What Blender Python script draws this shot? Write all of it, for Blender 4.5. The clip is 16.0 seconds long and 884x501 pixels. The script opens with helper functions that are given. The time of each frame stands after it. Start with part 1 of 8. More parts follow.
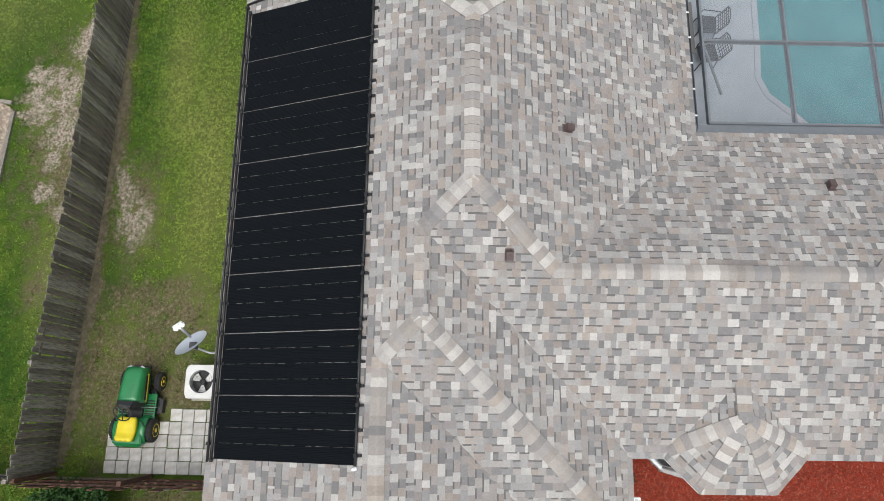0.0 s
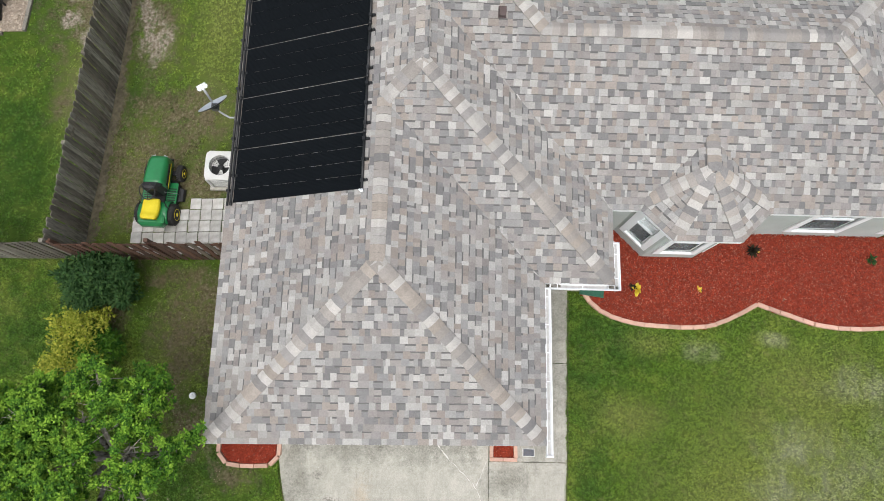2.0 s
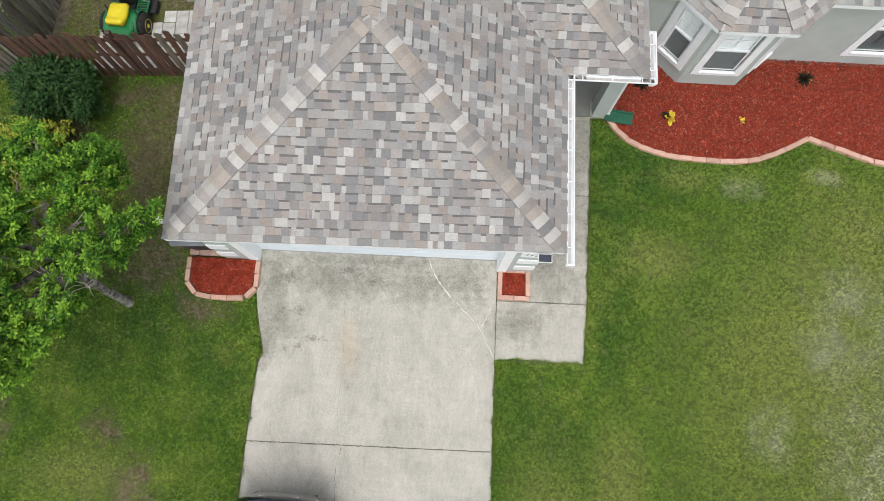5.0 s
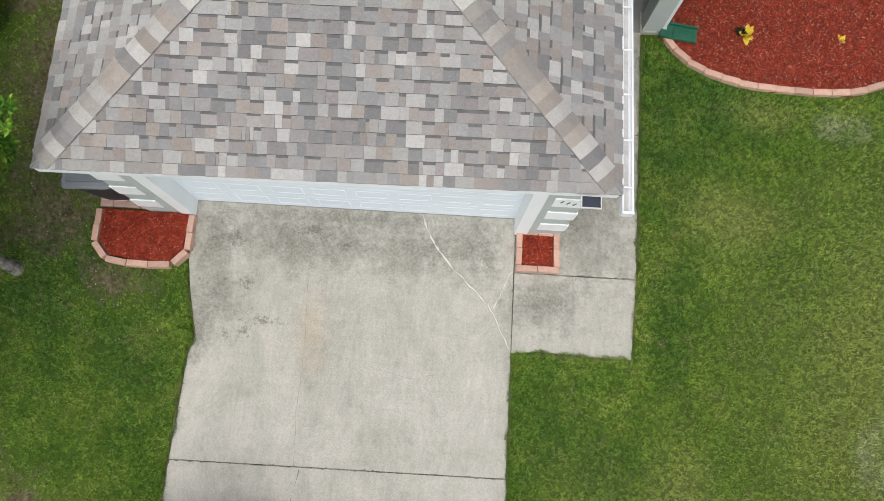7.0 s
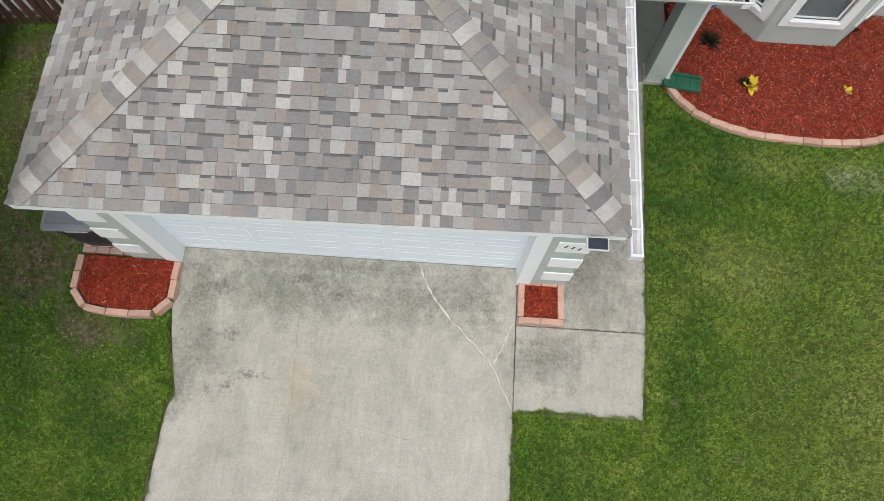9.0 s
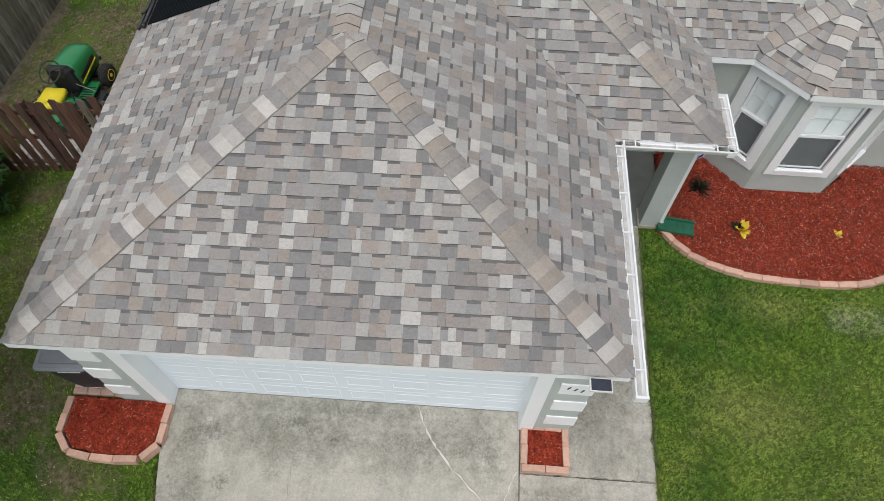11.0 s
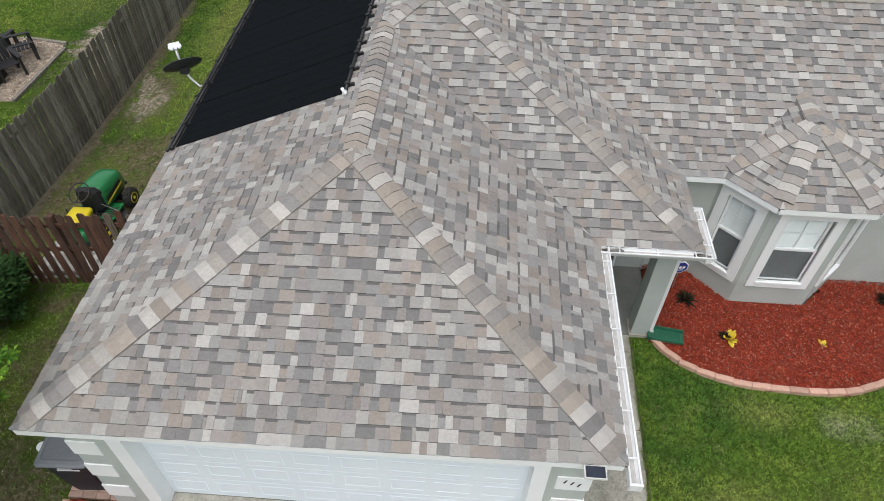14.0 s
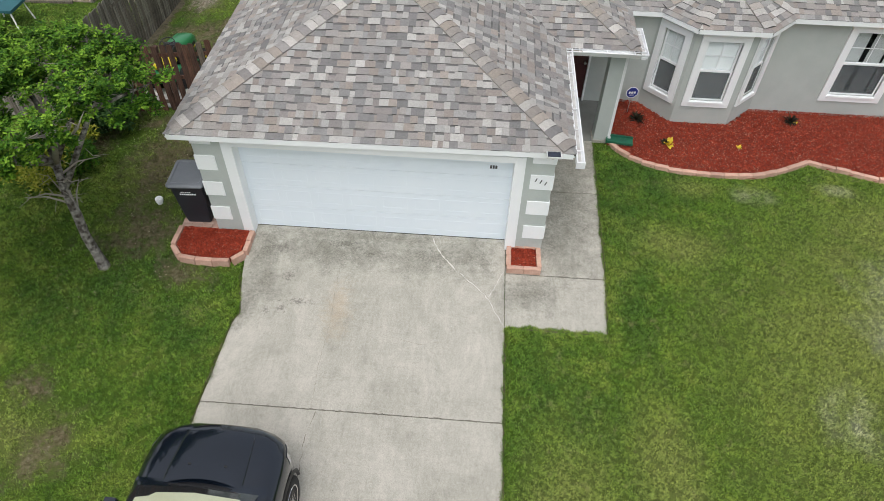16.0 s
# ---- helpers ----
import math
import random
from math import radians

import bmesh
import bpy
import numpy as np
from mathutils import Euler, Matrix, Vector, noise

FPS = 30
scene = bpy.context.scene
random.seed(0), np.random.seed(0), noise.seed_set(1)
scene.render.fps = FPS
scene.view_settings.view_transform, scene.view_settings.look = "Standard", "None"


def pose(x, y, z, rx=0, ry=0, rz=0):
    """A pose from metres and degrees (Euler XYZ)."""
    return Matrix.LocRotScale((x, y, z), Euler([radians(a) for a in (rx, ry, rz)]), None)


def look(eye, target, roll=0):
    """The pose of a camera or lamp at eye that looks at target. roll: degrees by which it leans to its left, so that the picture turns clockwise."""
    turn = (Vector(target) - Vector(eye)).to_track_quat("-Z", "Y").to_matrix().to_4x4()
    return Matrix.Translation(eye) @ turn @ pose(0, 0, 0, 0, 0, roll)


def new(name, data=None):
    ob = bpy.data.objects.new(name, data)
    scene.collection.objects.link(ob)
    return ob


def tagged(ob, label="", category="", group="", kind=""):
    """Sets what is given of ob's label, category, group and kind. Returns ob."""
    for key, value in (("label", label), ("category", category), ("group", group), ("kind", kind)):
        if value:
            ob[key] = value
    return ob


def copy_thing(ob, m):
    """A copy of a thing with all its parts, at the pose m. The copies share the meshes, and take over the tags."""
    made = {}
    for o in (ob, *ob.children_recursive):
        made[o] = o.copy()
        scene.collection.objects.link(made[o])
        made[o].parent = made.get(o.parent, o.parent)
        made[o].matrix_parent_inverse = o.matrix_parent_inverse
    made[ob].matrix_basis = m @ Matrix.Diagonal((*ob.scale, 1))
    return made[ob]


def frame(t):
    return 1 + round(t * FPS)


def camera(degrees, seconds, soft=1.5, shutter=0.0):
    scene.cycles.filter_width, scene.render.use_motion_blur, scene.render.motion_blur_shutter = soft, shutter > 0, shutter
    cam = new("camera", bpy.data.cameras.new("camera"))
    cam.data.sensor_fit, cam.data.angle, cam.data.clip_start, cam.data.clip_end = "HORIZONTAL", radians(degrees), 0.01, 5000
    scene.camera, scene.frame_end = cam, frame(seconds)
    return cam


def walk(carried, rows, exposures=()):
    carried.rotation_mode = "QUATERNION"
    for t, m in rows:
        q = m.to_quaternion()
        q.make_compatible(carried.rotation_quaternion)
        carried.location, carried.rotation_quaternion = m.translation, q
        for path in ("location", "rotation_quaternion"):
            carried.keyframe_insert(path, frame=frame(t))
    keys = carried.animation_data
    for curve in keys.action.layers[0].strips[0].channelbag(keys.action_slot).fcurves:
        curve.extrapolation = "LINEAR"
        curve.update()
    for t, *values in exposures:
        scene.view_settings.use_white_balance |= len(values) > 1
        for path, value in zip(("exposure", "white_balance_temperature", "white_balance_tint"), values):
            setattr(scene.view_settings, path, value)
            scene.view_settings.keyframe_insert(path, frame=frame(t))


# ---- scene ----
cam = camera(67.46, 16.0, soft=0.65)
METRES, EYE, TILT, LEAN, TURN = 21.279, 16.055, -76.638, -0.795, 0.688
START_X, START_Y = 0.948, 5.584
ROWS = [
    (0.0, 0.0, 0.0, 0.0, 0.0, 0.0, -0.0),
    (0.5, 0.0003, -0.0127, -0.0487, -0.08, -0.08, -0.05),
    (1.0, 0.0018, -0.0291, -0.1095, -0.02, -0.21, -0.16),
    (1.5, 0.003, -0.0469, -0.1712, 0.03, -0.35, -0.37),
    (2.0, 0.0036, -0.0635, -0.2324, 0.08, -0.33, -0.58),
    (2.5, 0.0034, -0.0804, -0.2966, 0.05, -0.49, -0.83),
    (3.0, 0.0048, -0.0895, -0.3527, 0.22, -0.77, -1.02),
    (3.5, 0.0052, -0.0766, -0.38, 0.37, -0.95, -1.2),
    (4.0, 0.0066, -0.0457, -0.3944, 0.46, -1.06, -1.43),
    (6.5, 0.0105, 0.1543, -0.4378, 0.76, -0.97, -2.4),
    (7.0, 0.011, 0.1964, -0.4476, 0.79, -0.98, -2.53),
    (7.5, 0.0118, 0.2213, -0.4557, 0.84, -1.0, -2.63),
    (8.0, 0.0127, 0.2202, -0.4579, 0.87, 0.49, -2.76),
    (10.5, 0.0144, 0.2217, -0.4635, 0.95, 13.81, -3.06),
    (11.0, 0.0146, 0.222, -0.4631, 0.96, 17.49, -3.09),
    (11.5, 0.0148, 0.2216, -0.4627, 0.95, 21.24, -3.12),
    (12.0, 0.0147, 0.2209, -0.4628, 0.97, 25.1, -3.12),
    (12.5, 0.0141, 0.2201, -0.4635, 0.95, 29.02, -3.13),
    (13.0, 0.0144, 0.2196, -0.4648, 0.94, 29.7, -3.17),
    (13.5, 0.0156, 0.2171, -0.4695, 0.91, 29.78, -3.2),
    (14.0, 0.0175, 0.2096, -0.4967, 0.84, 29.76, -3.24),
    (14.5, 0.019, 0.1961, -0.5481, 0.78, 29.7, -3.26),
    (15.0, 0.0207, 0.1781, -0.617, 0.73, 29.61, -3.31),
    (15.5, 0.0231, 0.1596, -0.6887, 0.76, 29.56, -3.4),
    (16.0, 0.025, 0.1504, -0.7386, 0.82, 29.32, -3.48),
]
walk(cam, [(t, pose(START_X, START_Y, EYE, TILT, LEAN, TURN) @ pose(METRES * x, METRES * y, METRES * z, 90 + pitch, roll, yaw)) for t, x, y, z, yaw, pitch, roll in ROWS],
     exposures=[(0.0, 0.45), (4.0, 0.41), (7.0, 0.25), (10.5, 0.08), (12.5, 0.10), (14.0, 0.19), (16.0, 0.22)])

# ---- world and sun: a bright overcast noon ----
SUN_ELEV, SUN_ROT = radians(75), radians(200)
world = bpy.data.worlds.new("overcast_sky")
scene.world = world
world.use_nodes = True
wnt = world.node_tree
sky = wnt.nodes.new("ShaderNodeTexSky")
sky.sky_type = "NISHITA"
sky.sun_disc = False
sky.sun_elevation, sky.sun_rotation = SUN_ELEV, SUN_ROT
sky.air_density, sky.dust_density, sky.ozone_density = 1.0, 4.0, 1.0
whiten = wnt.nodes.new("ShaderNodeHueSaturation")
whiten.inputs["Saturation"].default_value = 0.35
wnt.links.new(sky.outputs[0], whiten.inputs["Color"])
wnt.links.new(whiten.outputs[0], wnt.nodes["Background"].inputs[0])
wnt.nodes["Background"].inputs[1].default_value = 0.152
sun_data = bpy.data.lights.new("sun", "SUN")
sun_data.energy, sun_data.angle, sun_data.color = 0.86, radians(45), (1.0, 0.985, 0.96)
sun = new("sun", sun_data)
SUN_FROM = Vector((0.04, -0.62, 0.80)).normalized()
sun.matrix_world = look(SUN_FROM * 60, (0, 0, 0))

# ---- material helpers ----
def shader(name):
    m = bpy.data.materials.new(name)
    m.use_nodes = True
    return m, m.node_tree, m.node_tree.nodes["Principled BSDF"]


def put(nt, n, key, v):
    if isinstance(v, bpy.types.NodeSocket):
        nt.links.new(v, n.inputs[key])
    else:
        n.inputs[key].default_value = v


def coords(nt):
    return nt.nodes.new("ShaderNodeTexCoord").outputs["Object"]


def place(nt):
    return nt.nodes.new("ShaderNodeNewGeometry").outputs["Position"]


def scaled(nt, vec, sx, sy, sz):
    n = nt.nodes.new("ShaderNodeMapping")
    put(nt, n, "Vector", vec)
    n.inputs["Scale"].default_value = (sx, sy, sz)
    return n.outputs[0]


def noise_tex(nt, vec, scale, detail=4.0, rough=0.6, lump=0.0):
    n = nt.nodes.new("ShaderNodeTexNoise")
    put(nt, n, "Vector", vec)
    n.inputs["Scale"].default_value = scale
    n.inputs["Detail"].default_value = detail
    n.inputs["Roughness"].default_value = rough
    n.inputs["Distortion"].default_value = lump
    return n.outputs["Fac"]


def voronoi_tex(nt, vec, scale, out="Distance", feature="F1"):
    n = nt.nodes.new("ShaderNodeTexVoronoi")
    n.feature = feature
    put(nt, n, "Vector", vec)
    n.inputs["Scale"].default_value = scale
    return n.outputs[out]


def ramp(nt, fac, stops, steps=False):
    n = nt.nodes.new("ShaderNodeValToRGB")
    put(nt, n, "Fac", fac)
    el = n.color_ramp.elements
    while len(el) < len(stops):
        el.new(0.5)
    for e, (p, c) in zip(el, stops):
        e.position = p
        e.color = (*c, 1.0) if len(c) == 3 else c
    if steps:
        n.color_ramp.interpolation = "CONSTANT"
    return n.outputs["Color"]


def grey(v):
    return (v, v, v)


def mix(nt, fac, a, b, blend="MIX"):
    n = nt.nodes.new("ShaderNodeMix")
    n.data_type = "RGBA"
    n.blend_type = blend
    put(nt, n, 0, fac)
    for k, v in ((6, a), (7, b)):
        if not isinstance(v, bpy.types.NodeSocket) and len(v) == 3:
            v = (*v, 1.0)
        put(nt, n, k, v)
    return n.outputs[2]


def calc(nt, op, a, b=0.0, c=0.0, clamp=False):
    n = nt.nodes.new("ShaderNodeMath")
    n.operation = op
    n.use_clamp = clamp
    put(nt, n, 0, a)
    put(nt, n, 1, b)
    put(nt, n, 2, c)
    return n.outputs[0]


def bump(nt, bsdf, height, strength, distance):
    n = nt.nodes.new("ShaderNodeBump")
    put(nt, n, "Height", height)
    n.inputs["Strength"].default_value = strength
    n.inputs["Distance"].default_value = distance
    nt.links.new(n.outputs[0], bsdf.inputs["Normal"])


def chance(nt):
    """A number that differs from object to object and from loose piece to loose piece."""
    a = nt.nodes.new("ShaderNodeObjectInfo").outputs["Random"]
    b = nt.nodes.new("ShaderNodeNewGeometry").outputs["Random Per Island"]
    return calc(nt, "FRACT", calc(nt, "ADD", a, b))


def surface(name, c1, c2, scale=6.0, fine=80.0, rough=0.6, metal=0.0, spec=0.5, relief=0.15, depth=0.004, coat=0.0, vary=0.0, stretch=(1, 1, 1), fine_mix=0.25, span=(0.3, 0.7)):
    """A worn surface: two tones in blotches, fine grain over them, and relief."""
    m, nt, b = shader(name)
    v = scaled(nt, coords(nt), *stretch)
    big = noise_tex(nt, v, scale, 5.0)
    small = noise_tex(nt, v, fine, 3.0)
    col = ramp(nt, big, [(span[0], c1), (span[1], c2)])
    dark = ramp(nt, small, [(0.25, grey(0.55)), (0.75, grey(1.25))])
    col = mix(nt, fine_mix, col, mix(nt, 1.0, col, dark, "MULTIPLY"))
    if vary:
        k = ramp(nt, chance(nt), [(0.0, grey(1 - vary)), (1.0, grey(1 + vary))])
        col = mix(nt, 1.0, col, k, "MULTIPLY")
    put(nt, b, "Base Color", col)
    put(nt, b, "Roughness", calc(nt, "MULTIPLY_ADD", big, 0.2, rough - 0.1, True))
    b.inputs["Metallic"].default_value = metal
    b.inputs["Specular IOR Level"].default_value = spec
    b.inputs["Coat Weight"].default_value = coat
    b.inputs["Coat Roughness"].default_value = 0.05
    bump(nt, b, small, relief, depth)
    return m


# shingle granules: blends of grey, beige, tan and slate, one tone a tab
def shingle_material(name, caps=False, low=False):
    m, nt, b = shader(name)
    r = chance(nt)
    if caps:
        stops = [(0.0, (0.322, 0.300, 0.276)), (0.18, (0.425, 0.410, 0.388)), (0.34, (0.272, 0.262, 0.252)), (0.50, (0.342, 0.306, 0.268)),
                 (0.64, (0.440, 0.424, 0.400)), (0.78, (0.305, 0.282, 0.258)), (0.9, (0.228, 0.223, 0.220))]
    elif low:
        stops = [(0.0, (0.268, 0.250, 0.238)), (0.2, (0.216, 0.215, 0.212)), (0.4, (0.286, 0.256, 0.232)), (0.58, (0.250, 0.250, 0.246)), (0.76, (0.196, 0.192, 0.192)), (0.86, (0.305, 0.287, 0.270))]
    else:
        stops = [(0.0, (0.296, 0.281, 0.262)), (0.14, (0.346, 0.339, 0.322)), (0.30, (0.304, 0.272, 0.243)), (0.42, (0.418, 0.408, 0.390)),
                 (0.56, (0.313, 0.310, 0.300)), (0.72, (0.374, 0.366, 0.348)), (0.88, (0.272, 0.258, 0.249))]
    tone = ramp(nt, r, stops, True)
    shift = calc(nt, "FRACT", calc(nt, "MULTIPLY", r, 37.0))
    tone = mix(nt, 1.0, tone, ramp(nt, shift, [(0.0, grey(0.86)), (1.0, grey(1.14))]), "MULTIPLY")
    v = place(nt)
    grain = noise_tex(nt, v, 95.0, 3.0, 0.85)
    blot = noise_tex(nt, v, 24.0, 4.0, 0.65)
    wide = noise_tex(nt, v, 0.55, 4.0, 0.6)
    col = mix(nt, 1.0, tone, ramp(nt, grain, [(0.36, grey(0.80)), (0.64, grey(1.20))]), "MULTIPLY")
    col = mix(nt, 0.7, col, mix(nt, 1.0, col, ramp(nt, blot, [(0.3, grey(0.86)), (0.7, grey(1.12))]), "MULTIPLY"))
    col = mix(nt, 0.6, col, mix(nt, 1.0, col, ramp(nt, wide, [(0.3, (0.84, 0.83, 0.83)), (0.7, (1.1, 1.08, 1.05))]), "MULTIPLY"))
    put(nt, b, "Base Color", col)
    b.inputs["Roughness"].default_value = 0.9
    b.inputs["Specular IOR Level"].default_value = 0.25
    bump(nt, b, grain, 0.35, 0.003)
    return m


def soft_spot(nt, vec, x, y, rx, ry, wobble, edge=0.35):
    """1 inside an uneven oval on the ground, 0 outside."""
    n = nt.nodes.new("ShaderNodeVectorMath")
    n.operation = "SUBTRACT"
    put(nt, n, 0, vec)
    n.inputs[1].default_value = (x, y, 0)
    s = nt.nodes.new("ShaderNodeVectorMath")
    s.operation = "MULTIPLY"
    put(nt, s, 0, n.outputs[0])
    s.inputs[1].default_value = (1 / rx, 1 / ry, 0)
    l = nt.nodes.new("ShaderNodeVectorMath")
    l.operation = "LENGTH"
    put(nt, l, 0, s.outputs[0])
    d = calc(nt, "ADD", l.outputs["Value"], wobble)
    return calc(nt, "DIVIDE", calc(nt, "SUBTRACT", 1.0, d), edge, 0.0, True)


# worn and bare places of the lawns: x, y, reach in x and y
BARE = [(-7.15, 10.5, 0.4, 0.9), (-6.8, 10.1, 0.55, 0.8), (-7.4, 11.4, 0.3, 0.7), (-10.1, 13.7, 0.8, 0.9), (-9.5, 14.3, 0.9, 0.7), (-9.0, 15.7, 0.6, 1.1), (-9.3, 12.9, 0.7, 0.8), (-10.3, 14.6, 0.5, 0.4), (-9.7, 11.1, 0.35, 0.5), (-9.1, 10.5, 0.3, 0.4), (-9.6, 12.2, 0.3, 0.5), (-8.45, -3.7, 0.75, 0.6), (-8.5, -4.7, 0.5, 0.7)]
# Thin brown grass; spots beneath the tree also paint in its shade.
SPARSE = [(-4.55, -4.7, 0.5, 0.6), (-5.35, -3.75, 0.5, 0.5), (-3.5, -1.3, 0.7, 0.5), (-6.4, 6.0, 1.6, 2.4), (-7.45, 6.2, 0.5, 2.4), (-4.9, 6.2, 0.7, 0.9), (-5.2, 7.6, 1.3, 1.2), (-4.8, 2.0, 1.2, 1.9), (-9.3, 12.2, 1.5, 3.3), (-6.9, 10.4, 1.1, 2.0), (-4.7, -0.3, 1.1, 0.9), (-7.6, -3.9, 0.5, 0.9), (-4.7, -5.0, 0.35, 0.6), (-5.8, 8.0, 2.0, 0.9), (-7.6, 12.5, 0.3, 3.0),
          (-6.9, 2.5, 0.5, 1.4), (-4.5, 2.8, 0.7, 1.0), (-5.2, 3.4, 1.5, 0.4), (-9.5, 8.4, 0.5, 0.7), (-6.6, 6.6, 1.4, 1.6), (-5.0, 5.9, 0.9, 0.8), (-9.4, 13.6, 1.3, 2.6), (-7.75, 8.0, 0.3, 4.0)]
PALE = [(9.7, -0.5, 1.0, 0.9), (9.4, -1.6, 0.9, 1.0), (8.1, -3.3, 0.6, 0.8), (10.7, -1.3, 1.4, 1.6), (10.2, -3.6, 1.6, 1.6), (11.7, 1.1, 1.3, 0.6), (9.4, 2.2, 0.5, 0.25), (12.5, -1.0, 1.5, 2.2), (7.7, 1.9, 0.6, 0.35)]
TIRED = [(9.8, -2.5, 5.0, 5.0), (3.6, -5.5, 1.2, 2.5), (10.4, 0.0, 1.6, 1.4), (9.0, 0.2, 1.2, 0.9), (6.4, 2.0, 0.9, 0.4), (5.6, 0.3, 1.0, 0.7), (-4.9, 11.5, 1.2, 5.5), (-11.0, 16.5, 2.0, 2.0), (-9.0, 9.0, 1.0, 2.5), (-6.0, 14.5, 0.9, 3.0), (-5.6, 12.8, 0.9, 1.2), (11.5, -3.0, 2.5, 2.5), (10.6, 0.9, 2.8, 1.6), (-5.8, 5.8, 1.6, 1.6), (-5.0, 2.0, 1.2, 1.8), (9.4, -1.8, 4.2, 3.0), (10.5, -3.2, 2.2, 1.6), (9.6, -0.4, 1.6, 1.2), (6.0, 0.2, 1.1, 0.8), (11.0, 1.0, 2.2, 1.0), (-5.5, -4.6, 1.8, 0.8), (5.0, -4.3, 0.9, 1.6), (9.5, 2.2, 0.7, 0.3)]

# Deep green grass, plus the tree's shade painted as darker spots beneath it.
LUSH_AND_SHADE = [(-4.6, -1.7, 1.3, 1.0), (-4.2, -1.2, 0.9, 0.7), (-5.6, -2.2, 1.2, 0.9), (-10.8, 6.0, 3.2, 4.0), (5.3, 2.1, 1.4, 1.4), (-9.2, 2.2, 1.4, 1.8), (-7.3, 9.0, 0.6, 1.6), (-6.9, 14.0, 0.7, 3.0), (4.9, -1.0, 0.6, 1.6), (-3.4, -2.2, 0.9, 0.7), (-10.5, 15.5, 2.0, 3.0), (4.8, 1.2, 0.7, 1.6), (5.4, 2.2, 1.2, 0.8), (-4.5, -1.3, 1.1, 1.0), (-3.0, -2.6, 0.8, 0.9), (3.1, -3.1, 0.7, 1.2), (3.7, -3.5, 0.9, 0.9)]


def lawn_tone(nt, v):
    """Colour of the turf: deep green stretches with painted tree shade, dry stretches, small blotches, bare sandy soil.
    """
    wide = noise_tex(nt, v, 0.35, 4.0, 0.6)
    mid = noise_tex(nt, v, 2.2, 5.0, 0.65)
    small = noise_tex(nt, v, 14.0, 4.0, 0.7)
    green = ramp(nt, calc(nt, "ADD", calc(nt, "MULTIPLY", wide, 0.42), calc(nt, "MULTIPLY", mid, 0.58)),
                 [(0.36, (0.060, 0.150, 0.016)), (0.5, (0.140, 0.245, 0.032)), (0.63, (0.250, 0.330, 0.062))])
    wob = calc(nt, "MULTIPLY", calc(nt, "SUBTRACT", mid, 0.5), 1.5)
    tired = None
    for x, y, rx, ry in TIRED:
        s = soft_spot(nt, v, x, y, rx, ry, wob, 0.8)
        tired = s if tired is None else calc(nt, "MAXIMUM", tired, s)
    green = mix(nt, calc(nt, "MULTIPLY", tired, 0.75), green, (0.308, 0.352, 0.100))
    pale = None
    for x, y, rx, ry in PALE:
        s = soft_spot(nt, v, x, y, rx, ry, wob, 0.9)
        pale = s if pale is None else calc(nt, "MAXIMUM", pale, s)
    streak = ramp(nt, noise_tex(nt, scaled(nt, v, 1.0, 0.6, 1.0), 3.2, 7.0, 0.72), [(0.40, grey(0.15)), (0.58, grey(0.9))])
    green = mix(nt, calc(nt, "MULTIPLY", pale, streak), green, (0.450, 0.475, 0.300))
    lush_and_shade = None
    for x, y, rx, ry in LUSH_AND_SHADE:
        s = soft_spot(nt, v, x, y, rx, ry, wob, 0.8)
        lush_and_shade = s if lush_and_shade is None else calc(nt, "MAXIMUM", lush_and_shade, s)
    green = mix(nt, calc(nt, "MULTIPLY", lush_and_shade, 0.55), green, (0.066, 0.155, 0.027))
    soil = ramp(nt, small, [(0.32, (0.055, 0.040, 0.024)), (0.47, (0.115, 0.089, 0.054)), (0.60, (0.18, 0.148, 0.10)), (0.74, (0.31, 0.27, 0.21))])
    sand = ramp(nt, small, [(0.34, (0.11, 0.085, 0.055)), (0.48, (0.24, 0.20, 0.155)), (0.60, (0.37, 0.325, 0.27)), (0.72, (0.46, 0.415, 0.35))])
    bare = None
    wob2 = calc(nt, "MULTIPLY", calc(nt, "SUBTRACT", noise_tex(nt, v, 2.2, 8.0, 0.78), 0.5), 3.6)
    for x, y, rx, ry in BARE:
        s = soft_spot(nt, v, x, y, rx, ry, wob2, 0.5)
        bare = s if bare is None else calc(nt, "MAXIMUM", bare, s)
    soil = mix(nt, bare, soil, sand)
    for x, y, rx, ry in SPARSE:
        bare = calc(nt, "MAXIMUM", bare, calc(nt, "MULTIPLY", soft_spot(nt, v, x, y, rx, ry, wob2, 0.7), 0.84))
    bare = calc(nt, "MULTIPLY", bare, ramp(nt, noise_tex(nt, v, 5.0, 7.0, 0.75), [(0.38, grey(0.3)), (0.5, grey(1.0))]))
    return green, soil, bare, small


def lawn_material():
    m, nt, b = shader("lawn_soil_and_turf")
    v = place(nt)
    green, soil, bare, small = lawn_tone(nt, v)
    gap_noise = noise_tex(nt, v, 45.0, 3.0, 0.7)
    # Ground colour multiplied down: the shade between blades is painted in.
    col = mix(nt, 1.0, green, ramp(nt, gap_noise, [(0.3, grey(0.20)), (0.7, grey(0.62))]), "MULTIPLY")
    col = mix(nt, ramp(nt, small, [(0.58, grey(0.0)), (0.74, grey(0.35))]), col, (0.17, 0.14, 0.075))
    col = mix(nt, bare, col, soil)
    put(nt, b, "Base Color", col)
    b.inputs["Roughness"].default_value = 0.95
    b.inputs["Specular IOR Level"].default_value = 0.1
    bump(nt, b, gap_noise, 0.6, 0.02)
    return m


